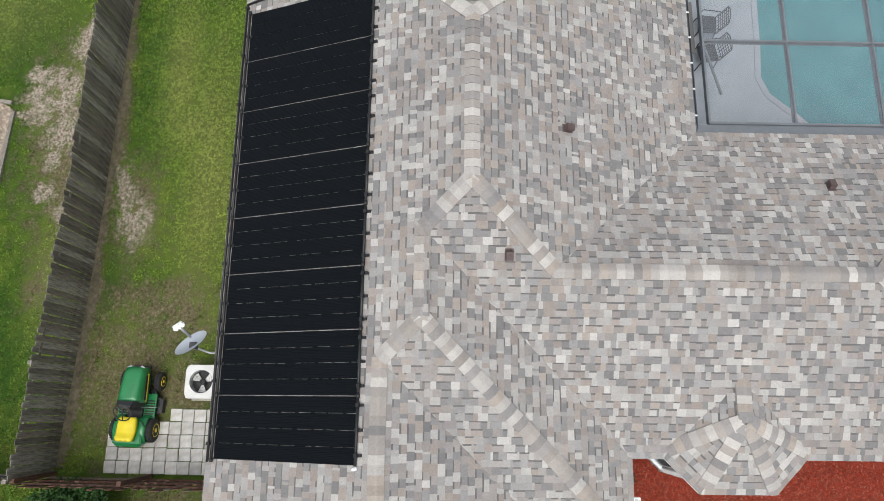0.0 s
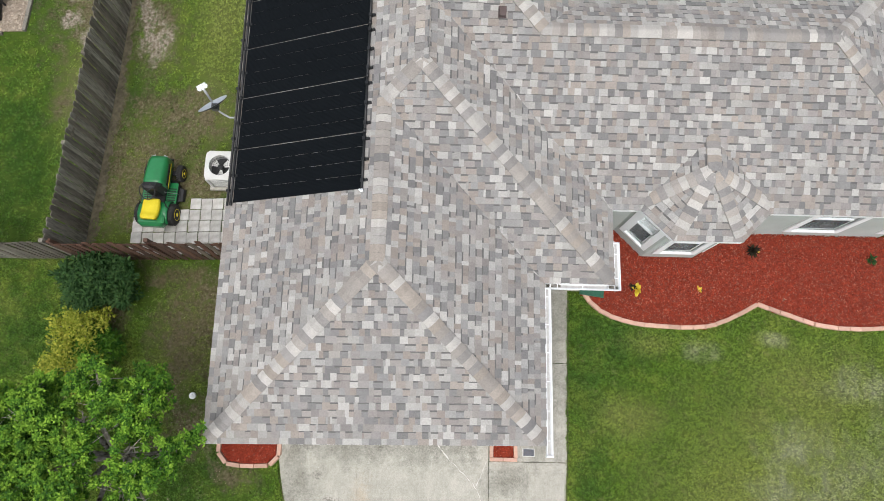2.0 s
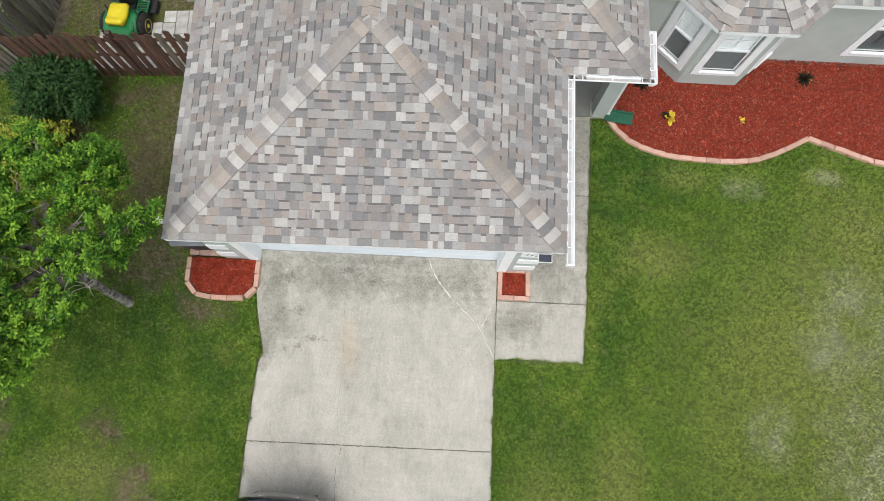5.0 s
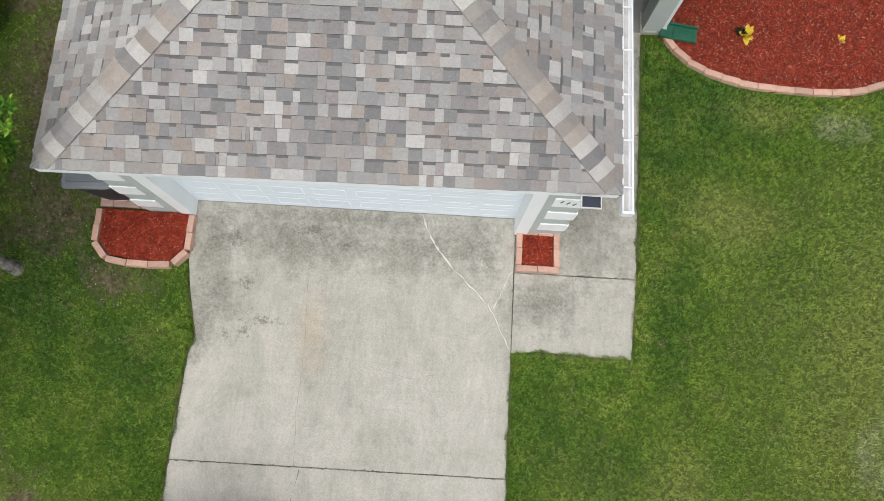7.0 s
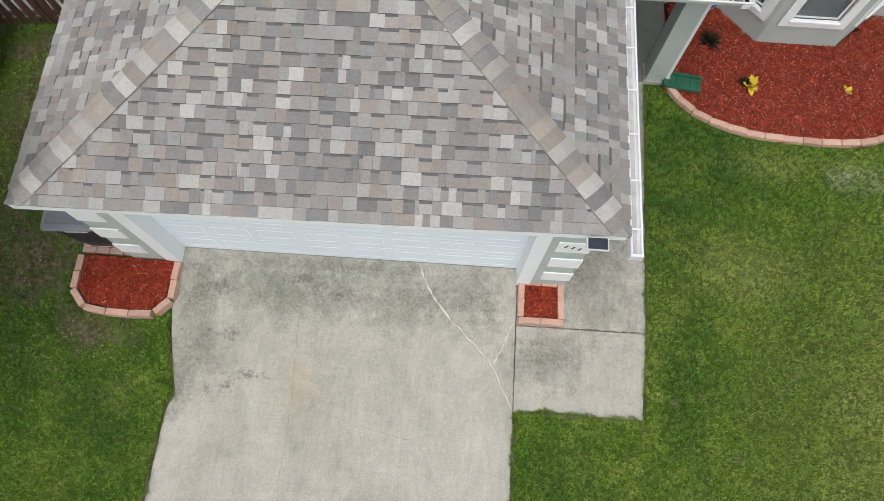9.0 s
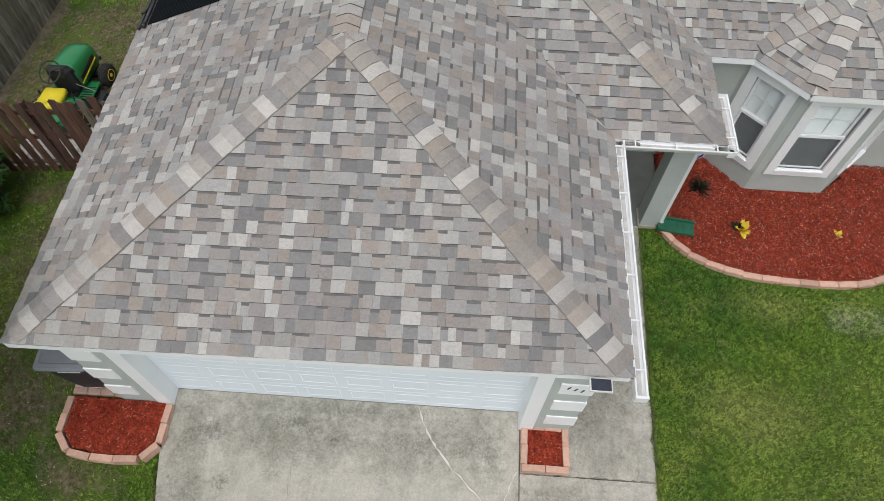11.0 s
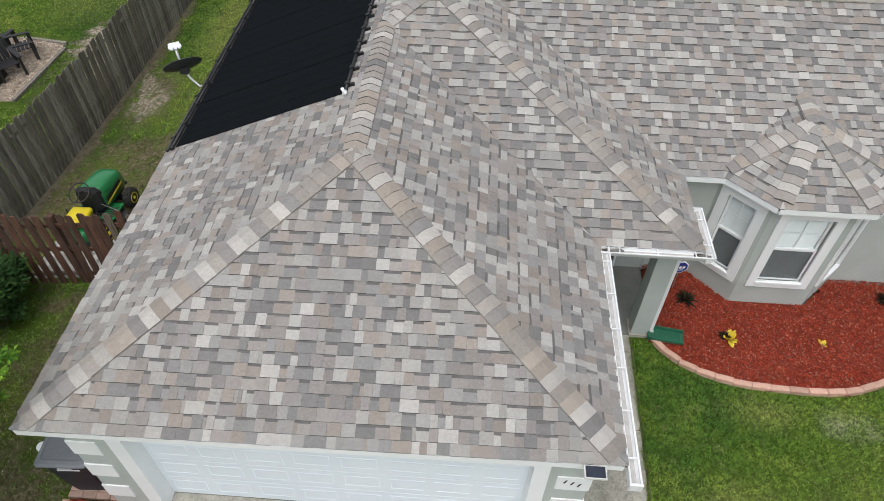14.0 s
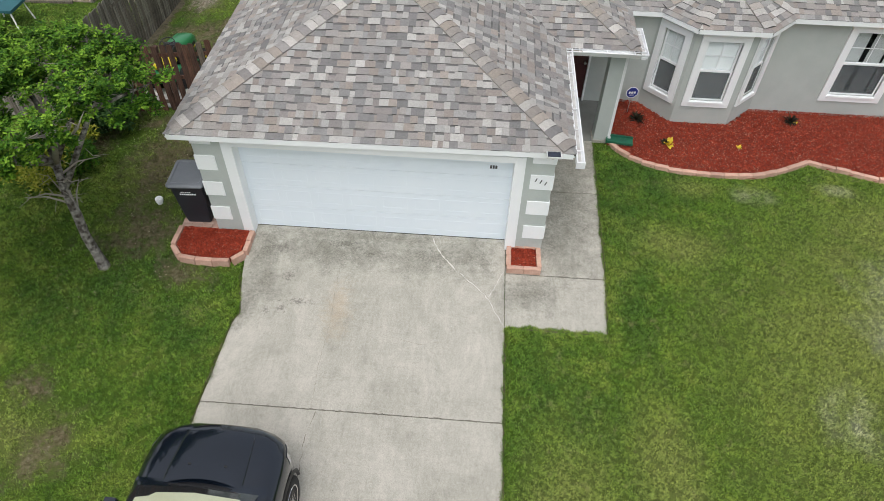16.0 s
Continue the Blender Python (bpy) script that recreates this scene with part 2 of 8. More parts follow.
def blade_material():
    m, nt, b = shader("grass_blades")
    v = place(nt)
    green, soil, bare, small = lawn_tone(nt, v)
    r = chance(nt)
    tuft = noise_tex(nt, v, 19.0, 3.0, 0.6)
    col = mix(nt, 1.0, green, ramp(nt, r, [(0.0, (0.30, 0.34, 0.28)), (0.35, (0.90, 0.92, 0.88)), (0.7, (1.2, 1.17, 1.1)), (1.0, (1.5, 1.44, 1.36))]), "MULTIPLY")
    col = mix(nt, 1.0, col, ramp(nt, tuft, [(0.34, (0.66, 0.70, 0.67)), (0.5, grey(1.0)), (0.66, (1.24, 1.23, 1.17))]), "MULTIPLY")
    dead = ramp(nt, noise_tex(nt, v, 4.2, 8.0, 0.78), [(0.54, grey(0.0)), (0.68, grey(0.55))])
    col = mix(nt, dead, col, mix(nt, 1.0, (0.27, 0.225, 0.125), ramp(nt, r, [(0.0, grey(0.5)), (1.0, grey(1.5))]), "MULTIPLY"))
    col = mix(nt, calc(nt, "MULTIPLY", bare, 0.9), col, soil)
    put(nt, b, "Base Color", col)
    b.inputs["Roughness"].default_value = 0.6
    b.inputs["Specular IOR Level"].default_value = 0.25
    return m


def concrete_material():
    m, nt, b = shader("weathered_concrete")
    v = place(nt)
    wide = noise_tex(nt, scaled(nt, v, 1.0, 0.7, 1.0), 1.3, 9.0, 0.72, 0.6)
    mid = noise_tex(nt, scaled(nt, v, 1.3, 0.8, 1.0), 16.0, 8.0, 0.85)
    fine = noise_tex(nt, v, 42.0, 6.0, 0.92)
    streak = noise_tex(nt, scaled(nt, v, 3.0, 0.5, 1.0), 4.5, 8.0, 0.75, 0.3)
    sweep_marks = noise_tex(nt, scaled(nt, v, 0.5, 4.0, 1.0), 3.0, 7.0, 0.75, 0.4)
    blend = calc(nt, "ADD", calc(nt, "MULTIPLY", wide, 0.46), calc(nt, "MULTIPLY", mid, 0.24))
    blend = calc(nt, "ADD", blend, calc(nt, "ADD", calc(nt, "MULTIPLY", streak, 0.20), calc(nt, "MULTIPLY", sweep_marks, 0.10)))
    col = ramp(nt, blend, [(0.38, (0.300, 0.290, 0.244)), (0.46, (0.378, 0.364, 0.312)), (0.53, (0.448, 0.428, 0.372)), (0.62, (0.525, 0.498, 0.438))])
    # dark mildew where the roof drips, dark spots towards the lawn, painted porch shading
    wob = calc(nt, "MULTIPLY", calc(nt, "SUBTRACT", noise_tex(nt, v, 5.0, 10.0, 0.85), 0.5), 4.2)
    damp_and_shade = soft_spot(nt, v, -0.6, -0.55, 2.6, 0.55, wob, 0.9)
    # (3.8, 2.6) and (3.9, 4.2): walk stains mixed with painted porch shading
    for x, y, rx, ry in ((3.7, 1.0, 1.0, 2.6), (3.4, 0.0, 0.8, 0.9), (3.8, 2.6, 1.0, 1.6), (3.9, 4.2, 1.3, 1.3), (-2.0, -1.4, 0.55, 0.6), (-2.1, -0.6, 0.5, 0.9), (1.0, -0.55, 1.4, 0.55), (1.9, -0.5, 0.6, 0.7), (-2.2, -1.9, 0.35, 0.7), (2.9, -1.3, 0.8, 0.6), (0.0, -0.15, 2.6, 0.25)):
        damp_and_shade = calc(nt, "MAXIMUM", damp_and_shade, soft_spot(nt, v, x, y, rx, ry, wob, 0.9))
    damp_and_shade = calc(nt, "MULTIPLY", damp_and_shade, ramp(nt, noise_tex(nt, v, 24.0, 8.0, 0.85), [(0.40, grey(0.35)), (0.58, grey(1.0))]))
    col = mix(nt, calc(nt, "MULTIPLY", damp_and_shade, 0.85), col, (0.150, 0.146, 0.118))
    smudge = calc(nt, "MULTIPLY", calc(nt, "SUBTRACT", noise_tex(nt, v, 18.0, 8.0, 0.85), 0.42), 6.0)
    for x, y, rx, ry in ((-1.54, -1.22, 0.20, 0.15), (-1.8, -2.0, 0.12, 0.18), (-1.52, -1.95, 0.16, 0.16), (-1.25, -1.77, 0.40, 0.10), (-0.1, -0.57, 0.13, 0.13), (-1.85, -0.55, 0.4, 0.22), (-0.6, -0.35, 0.6, 0.2)):
        col = mix(nt, calc(nt, "MULTIPLY", soft_spot(nt, v, x, y, rx, ry, smudge, 0.5), 0.6), col, (0.095, 0.09, 0.075))
    rust = soft_spot(nt, v, -0.5, -1.9, 0.3, 0.7, wob, 0.9)
    col = mix(nt, calc(nt, "MULTIPLY", rust, 0.35), col, (0.42, 0.30, 0.17))
    specks = ramp(nt, voronoi_tex(nt, v, 9.0), [(0.0, grey(1.0)), (0.09, grey(0.0))])
    col = mix(nt, calc(nt, "MULTIPLY", specks, ramp(nt, noise_tex(nt, v, 1.3), [(0.50, grey(0.0)), (0.64, grey(0.85))])), col, (0.13, 0.12, 0.09))
    col = mix(nt, 0.75, col, mix(nt, 1.0, col, ramp(nt, fine, [(0.32, grey(0.66)), (0.68, grey(1.3))]), "MULTIPLY"))
    put(nt, b, "Base Color", col)
    b.inputs["Roughness"].default_value = 0.88
    bump(nt, b, fine, 0.3, 0.004)
    return m


def fence_material(name, tones, moss):
    m, nt, b = shader(name)
    v = scaled(nt, coords(nt), 1.0, 1.0, 0.09)
    streak = noise_tex(nt, v, 34.0, 5.0, 0.7)
    blot = noise_tex(nt, coords(nt), 2.2, 5.0, 0.7)
    col = ramp(nt, chance(nt), tones, True)
    col = mix(nt, 1.0, col, ramp(nt, streak, [(0.34, grey(0.4)), (0.66, grey(1.65))]), "MULTIPLY")
    col = mix(nt, ramp(nt, blot, [(0.5, grey(0.0)), (0.7, grey(moss))]), col, (0.115, 0.115, 0.075))
    put(nt, b, "Base Color", col)
    b.inputs["Roughness"].default_value = 0.9
    bump(nt, b, streak, 0.5, 0.006)
    return m


def pool_water():
    m, nt, b = shader("pool_water")
    put(nt, b, "Base Color", ramp(nt, noise_tex(nt, place(nt), 0.8), [(0.3, (0.030, 0.195, 0.215)), (0.7, (0.050, 0.255, 0.27))]))
    b.inputs["Roughness"].default_value = 0.08
    bump(nt, b, noise_tex(nt, place(nt), 3.0), 0.15, 0.02)
    return m


def screen_material(name, tone, alpha):
    """Insect screen: a fine grey mesh that lets most of the light through."""
    m, nt, b = shader(name)
    b.inputs["Base Color"].default_value = (*tone, 1)
    b.inputs["Roughness"].default_value = 0.7
    b.inputs["Alpha"].default_value = alpha
    return m


def window_glass():
    m, nt, b = shader("window_glass")
    b.inputs["Base Color"].default_value = (0.92, 0.96, 0.97, 1)
    b.inputs["Roughness"].default_value = 0.02
    b.inputs["Transmission Weight"].default_value = 1.0
    b.inputs["IOR"].default_value = 1.12
    return m


SHINGLE = shingle_material("light_shingle_granules")
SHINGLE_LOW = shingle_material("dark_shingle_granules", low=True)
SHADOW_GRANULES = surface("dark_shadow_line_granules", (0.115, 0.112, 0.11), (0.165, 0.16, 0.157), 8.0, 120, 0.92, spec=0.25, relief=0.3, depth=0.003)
CAP = shingle_material("ridge_cap_granules", True)
LAWN = lawn_material()
BLADE = blade_material()
CONCRETE = concrete_material()
STUCCO = surface("grey_stucco", (0.425, 0.465, 0.440), (0.500, 0.540, 0.512), 1.2, 160, 0.9, relief=0.35, depth=0.004)
WHITE = surface("white_paint", (0.86, 0.89, 0.90), (0.91, 0.93, 0.935), 1.6, 90, 0.5, relief=0.06, depth=0.002, fine_mix=0.06)
DOOR_WHITE = surface("white_door_enamel", (0.77, 0.85, 0.91), (0.82, 0.89, 0.94), 1.0, 120, 0.42, relief=0.04, depth=0.001, fine_mix=0.04)
GUTTER_WHITE = surface("weathered_white_aluminium", (0.72, 0.73, 0.73), (0.85, 0.865, 0.87), 3.0, 60, 0.45, relief=0.08, depth=0.002, fine_mix=0.12)
GUTTER_GREY = surface("gutter_shading", (0.38, 0.37, 0.35), (0.58, 0.57, 0.55), 9.0, 120, 0.9)
SOLAR = surface("black_polymer_mat", (0.0030, 0.0046, 0.0062), (0.005, 0.007, 0.009), 2.0, 140, 0.9, spec=0.12, relief=0.1, depth=0.002, stretch=(0.2, 3, 1))
PIPE = surface("black_plastic_pipe", (0.010, 0.011, 0.012), (0.018, 0.019, 0.02), 4.0, 60, 0.42, relief=0.05)
BLACK = surface("black_plastic", (0.012, 0.012, 0.013), (0.022, 0.022, 0.023), 5.0, 90, 0.5, relief=0.08)
RUBBER = surface("black_rubber", (0.014, 0.014, 0.014), (0.03, 0.029, 0.027), 6.0, 70, 0.85, relief=0.3)
BIN_PLASTIC = surface("navy_black_bin_plastic", (0.016, 0.019, 0.026), (0.024, 0.028, 0.037), 3.0, 130, 0.5, relief=0.1)
LID_PLASTIC = surface("slate_bin_lid_plastic", (0.16, 0.175, 0.195), (0.21, 0.225, 0.245), 3.0, 130, 0.36, relief=0.08)
GREEN_PAINT = surface("green_enamel", (0.012, 0.17, 0.052), (0.018, 0.215, 0.066), 3.0, 60, 0.32, relief=0.03, depth=0.001, coat=0.4, fine_mix=0.08)
YELLOW = surface("yellow_vinyl", (0.70, 0.56, 0.012), (0.80, 0.66, 0.03), 5.0, 90, 0.5, relief=0.12)
GREEN_PLASTIC = surface("green_splash_plastic", (0.012, 0.10, 0.055), (0.02, 0.14, 0.08), 4.0, 60, 0.5)
STEEL = surface("galvanised_steel", (0.42, 0.43, 0.44), (0.55, 0.56, 0.57), 6.0, 90, 0.42, metal=0.8, relief=0.05)
DISH_GREY = surface("grey_dish_enamel", (0.40, 0.44, 0.49), (0.47, 0.51, 0.56), 3.0, 90, 0.45)
DISH_BACK = surface("dark_dish_back", (0.022, 0.023, 0.025), (0.035, 0.036, 0.038), 3.0, 90, 0.5)
AC_CASE = surface("off_white_sheet_metal", (0.60, 0.60, 0.57), (0.70, 0.70, 0.68), 3.0, 60, 0.5, relief=0.05)
AC_COIL = surface("grey_coil_fins", (0.20, 0.20, 0.20), (0.28, 0.28, 0.27), 6.0, 200, 0.6, stretch=(1, 1, 0.1))
EDGING = surface("salmon_edging_brick", (0.50, 0.29, 0.215), (0.63, 0.42, 0.33), 9.0, 70, 0.88, relief=0.4, depth=0.006, vary=0.16)
PAVER = surface("pinkish_paver_brick", (0.42, 0.28, 0.225), (0.55, 0.40, 0.33), 8.0, 70, 0.9, relief=0.4, depth=0.006, vary=0.18)
SLAB = surface("grey_paver_tile", (0.40, 0.385, 0.345), (0.68, 0.67, 0.64), 5.0, 90, 0.9, relief=0.35, depth=0.005, vary=0.16)
MULCH = surface("red_dyed_mulch", (0.165, 0.022, 0.011), (0.29, 0.046, 0.023), 22.0, 90, 0.92, relief=0.9, depth=0.03, fine_mix=0.8)
CHIP = surface("red_bark_chip", (0.225, 0.028, 0.013), (0.370, 0.058, 0.028), 7.0, 90, 0.85, spec=0.2, relief=0.3, vary=0.42)
CHIP_PALE = surface("faded_bark_chip", (0.40, 0.16, 0.10), (0.52, 0.27, 0.19), 7.0, 90, 0.85, relief=0.3, vary=0.3)
PALE_CHIP = surface("pale_loose_wood_chip", (0.36, 0.29, 0.22), (0.56, 0.48, 0.39), 7.0, 90, 0.9, relief=0.3, vary=0.35)
# Asphalt butts of the shingles, with the shadow line below each painted in.
ASPHALT_AND_SHADE = surface("asphalt_and_shade_butt_edge", (0.075, 0.072, 0.07), (0.11, 0.106, 0.103), 8.0, 120, 0.95, spec=0.2)
WOODCHIP = surface("pale_wood_chips", (0.30, 0.235, 0.175), (0.48, 0.40, 0.32), 16.0, 60, 0.95, relief=0.9, depth=0.03, fine_mix=0.8)
GREY_FENCE = fence_material("grey_weathered_cedar", [(0.0, (0.130, 0.117, 0.096)), (0.25, (0.205, 0.190, 0.160)), (0.5, (0.150, 0.130, 0.106)), (0.72, (0.235, 0.219, 0.184)), (0.86, (0.105, 0.091, 0.075))], 0.6)
BROWN_FENCE = fence_material("red_brown_stained_pine", [(0.0, (0.100, 0.045, 0.028)), (0.25, (0.125, 0.060, 0.038)), (0.5, (0.085, 0.043, 0.03)), (0.72, (0.150, 0.120, 0.092)), (0.86, (0.110, 0.052, 0.033))], 0.25)
BARK = surface("grey_lichen_bark", (0.048, 0.037, 0.028), (0.40, 0.385, 0.34), 9.0, 60, 0.95, relief=0.8, depth=0.02, fine_mix=0.6, span=(0.38, 0.64))
TWIG = surface("pale_dead_twig", (0.30, 0.27, 0.23), (0.42, 0.39, 0.34), 12.0, 70, 0.9)
DECK = surface("roof_deck_felt", (0.10, 0.095, 0.09), (0.14, 0.135, 0.13), 3.0, 60, 0.95)
CAR_PAINT = surface("black_metallic_paint", (0.006, 0.010, 0.017), (0.010, 0.017, 0.030), 0.8, 300, 0.22, metal=0.4, relief=0.0, coat=1.0, fine_mix=0.05)
DARK_GLASS = surface("dark_tinted_glass", (0.012, 0.016, 0.018), (0.018, 0.022, 0.024), 1.0, 60, 0.05, relief=0.0, coat=1.0)
PALE_PANEL = surface("pale_windscreen_panel", (0.55, 0.57, 0.36), (0.66, 0.68, 0.50), 2.0, 60, 0.6)
CHROME = surface("chrome", (0.60, 0.60, 0.61), (0.70, 0.70, 0.71), 3.0, 60, 0.12, metal=1.0, relief=0.0)
LAMP_GLASS = surface("clear_headlight", (0.45, 0.47, 0.50), (0.62, 0.64, 0.66), 20.0, 60, 0.12, relief=0.05, coat=1.0)
CAGE = surface("bronze_grey_aluminium", (0.135, 0.15, 0.165), (0.17, 0.185, 0.20), 3.0, 60, 0.45, metal=0.2)
POOL_DECK = surface("pool_deck_coating", (0.31, 0.34, 0.37), (0.37, 0.40, 0.43), 2.0, 120, 0.9)
POOL = pool_water()
SCREEN = screen_material("insect_screen", (0.30, 0.33, 0.36), 0.15)
DARK_SCREEN = screen_material("dark_window_screen", (0.075, 0.088, 0.095), 0.56)
GLASS = window_glass()
BLIND = surface("white_vinyl_blind", (0.80, 0.81, 0.80), (0.86, 0.87, 0.86), 2.0, 60, 0.6, relief=0.02)
CURTAIN = surface("pale_curtain", (0.52, 0.53, 0.52), (0.62, 0.63, 0.62), 3.0, 60, 0.9)
ROOM_DARK = surface("room_painted_dark", (0.045, 0.05, 0.055), (0.065, 0.07, 0.075), 2.0, 60, 0.95)
DOOR_RED = surface("dark_maroon_door_paint", (0.05, 0.012, 0.013), (0.07, 0.018, 0.019), 2.0, 90, 0.45)
SEAL = surface("pale_crack_filler", (0.56, 0.545, 0.50), (0.64, 0.62, 0.58), 6.0, 60, 0.9)
JOINT = surface("dark_joint_dirt", (0.105, 0.097, 0.074), (0.27, 0.252, 0.205), 6.0, 60, 0.95)
# Grey for the porch floor, with part of the porch's shade in the tone.
PORCH_GREY = surface("grey_porch_concrete_with_shade", (0.17, 0.175, 0.165), (0.23, 0.235, 0.22), 2.2, 80, 0.85, relief=0.2)
# Soil along the slabs; also colours the litter and shade strip at the fence.
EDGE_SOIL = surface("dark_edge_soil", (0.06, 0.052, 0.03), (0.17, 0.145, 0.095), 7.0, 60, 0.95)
STAIN = surface("faint_concrete_stain", (0.24, 0.23, 0.19), (0.34, 0.32, 0.27), 6.0, 60, 0.95)
VENT_BROWN = surface("brown_painted_flashing", (0.075, 0.052, 0.048), (0.11, 0.078, 0.073), 8.0, 60, 0.7)
SIGN_BLUE = surface("blue_sign_face", (0.012, 0.03, 0.22), (0.016, 0.04, 0.27), 3.0, 60, 0.35, relief=0.0)
INK = surface("dark_paint_marks", (0.05, 0.05, 0.055), (0.08, 0.08, 0.085), 6.0, 60, 0.6)
PANEL_CELL = surface("dark_solar_cell", (0.012, 0.016, 0.03), (0.02, 0.026, 0.045), 6.0, 40, 0.2, coat=0.6)
LEAF_YELLOW = surface("yellow_leaf", (0.62, 0.42, 0.02), (0.78, 0.62, 0.05), 9.0, 60, 0.6, vary=0.2)
TEAL = surface("teal_tarpaulin", (0.02, 0.10, 0.12), (0.03, 0.14, 0.16), 2.0, 60, 0.7)


def leaf_material(name, dark, mid_tone, light):
    m, nt, b = shader(name)
    r = chance(nt)
    col = ramp(nt, r, [(0.0, dark), (0.5, mid_tone), (1.0, light)])
    col = mix(nt, 0.5, col, mix(nt, 1.0, col, ramp(nt, noise_tex(nt, place(nt), 1.4), [(0.3, grey(0.7)), (0.7, grey(1.3))]), "MULTIPLY"))
    put(nt, b, "Base Color", col)
    b.inputs["Roughness"].default_value = 0.6
    b.inputs["Specular IOR Level"].default_value = 0.15
    return m


LEAF = leaf_material("fresh_oak_leaf", (0.015, 0.060, 0.006), (0.056, 0.152, 0.012), (0.132, 0.268, 0.024))
LEAF_TIP = leaf_material("new_oak_leaf", (0.066, 0.162, 0.011), (0.128, 0.262, 0.020), (0.235, 0.395, 0.040))
LEAF_DARK = leaf_material("dark_shrub_leaf", (0.018, 0.05, 0.014), (0.03, 0.078, 0.02), (0.055, 0.11, 0.03))
LEAF_MAROON = leaf_material("dark_maroon_leaf", (0.012, 0.010, 0.008), (0.028, 0.024, 0.014), (0.055, 0.045, 0.022))
LEAF_LIME = leaf_material("lime_shrub_leaf", (0.17, 0.22, 0.02), (0.30, 0.34, 0.035), (0.46, 0.46, 0.07))


# ---- geometry helpers ----
def mesh_of(bm, material, smooth=False):
    me = bpy.data.meshes.new("mesh")
    bmesh.ops.recalc_face_normals(bm, faces=bm.faces)
    bm.to_mesh(me)
    bm.free()
    for mm in (material if isinstance(material, (list, tuple)) else [material]):
        me.materials.append(mm)
    if smooth:
        me.shade_smooth()
    return me


def part(name, bm, material, parent=None, label="", smooth=False, bevel=0.0, kind=""):
    if bevel:
        edges = [e for e in bm.edges if len(e.link_faces) == 2 and e.calc_face_angle(0) > 0.6]
        bmesh.ops.bevel(bm, geom=edges, offset=bevel, segments=2, affect="EDGES", profile=0.6)
    ob = new(name, mesh_of(bm, material, smooth))
    ob.parent = parent
    return tagged(ob, label, kind=kind)


def thing(name, label, category, m=None, group="", kind=""):
    ob = new(name)
    if m is not None:
        ob.matrix_basis = m
    return tagged(ob, label, category, group, kind)


def box(bm, x0, x1, y0, y1, z0, z1, m=None):
    vs = [bm.verts.new((x, y, z)) for z in (z0, z1) for y in (y0, y1) for x in (x0, x1)]
    for f in ((0, 1, 3, 2), (4, 6, 7, 5), (0, 4, 5, 1), (2, 3, 7, 6), (0, 2, 6, 4), (1, 5, 7, 3)):
        bm.faces.new([vs[i] for i in f])
    if m is not None:
        for v in vs:
            v.co = m @ v.co
    return vs


def boxes(*rows):
    bm = bmesh.new()
    for r in rows:
        box(bm, *r)
    return bm


def ring(bm, c, axis, r, seg, squash=1.0):
    axis = Vector(axis).normalized()
    a = axis.orthogonal().normalized()
    b = axis.cross(a)
    return [bm.verts.new(Vector(c) + a * (r * math.cos(2 * math.pi * i / seg)) + b * (r * squash * math.sin(2 * math.pi * i / seg))) for i in range(seg)]


def tube(bm, pts, radii, seg=10, caps=True):
    """A round bar through the points, with a radius at each."""
    pts = [Vector(p) for p in pts]
    if not isinstance(radii, (list, tuple)):
        radii = [radii] * len(pts)
    a = None
    rings = []
    for i, p in enumerate(pts):
        d = (pts[min(i + 1, len(pts) - 1)] - pts[max(i - 1, 0)]).normalized()
        a = d.orthogonal().normalized() if a is None else (a - d * a.dot(d)).normalized()
        b = d.cross(a)
        rings.append([bm.verts.new(p + (a * math.cos(2 * math.pi * k / seg) + b * math.sin(2 * math.pi * k / seg)) * radii[i]) for k in range(seg)])
    for r, q in zip(rings, rings[1:]):
        for k in range(seg):
            bm.faces.new((r[k], r[(k + 1) % seg], q[(k + 1) % seg], q[k]))
    if caps:
        bm.faces.new(rings[0][::-1])
        bm.faces.new(rings[-1])
    return rings


def lathe(bm, profile, centre=(0, 0, 0), axis=(0, 0, 1), seg=24):
    """A turned body: profile rows are radius and height along the axis."""
    c, ax = Vector(centre), Vector(axis).normalized()
    rows = [ring(bm, c + ax * h, ax, max(r, 1e-4), seg) for r, h in profile]
    for r, q in zip(rows, rows[1:]):
        for k in range(seg):
            bm.faces.new((r[k], r[(k + 1) % seg], q[(k + 1) % seg], q[k]))
    bm.faces.new(rows[0][::-1])
    bm.faces.new(rows[-1])


def prism(bm, poly, z0, z1):
    """An upright prism; z0 and z1 are numbers or functions of x and y."""
    f0 = z0 if callable(z0) else (lambda x, y: z0)
    f1 = z1 if callable(z1) else (lambda x, y: z1)
    lo = [bm.verts.new((x, y, f0(x, y))) for x, y in poly]
    hi = [bm.verts.new((x, y, f1(x, y))) for x, y in poly]
    n = len(poly)
    bm.faces.new(lo[::-1])
    bm.faces.new(hi)
    for i in range(n):
        bm.faces.new((lo[i], lo[(i + 1) % n], hi[(i + 1) % n], hi[i]))


def sweep(bm, profile, p0, p1, up=(0, 0, 1), closed=True):
    """A straight bar with a drawn profile (sideways, up) from p0 to p1."""
    p0, p1, up = Vector(p0), Vector(p1), Vector(up)
    d = (p1 - p0).normalized()
    side = d.cross(up).normalized()
    up = side.cross(d)
    a = [bm.verts.new(p0 + side * x + up * z) for x, z in profile]
    b = [bm.verts.new(p1 + side * x + up * z) for x, z in profile]
    n = len(profile)
    for i in range(n if closed else n - 1):
        bm.faces.new((a[i], a[(i + 1) % n], b[(i + 1) % n], b[i]))
    if closed:
        bm.faces.new(a[::-1])
        bm.faces.new(b)


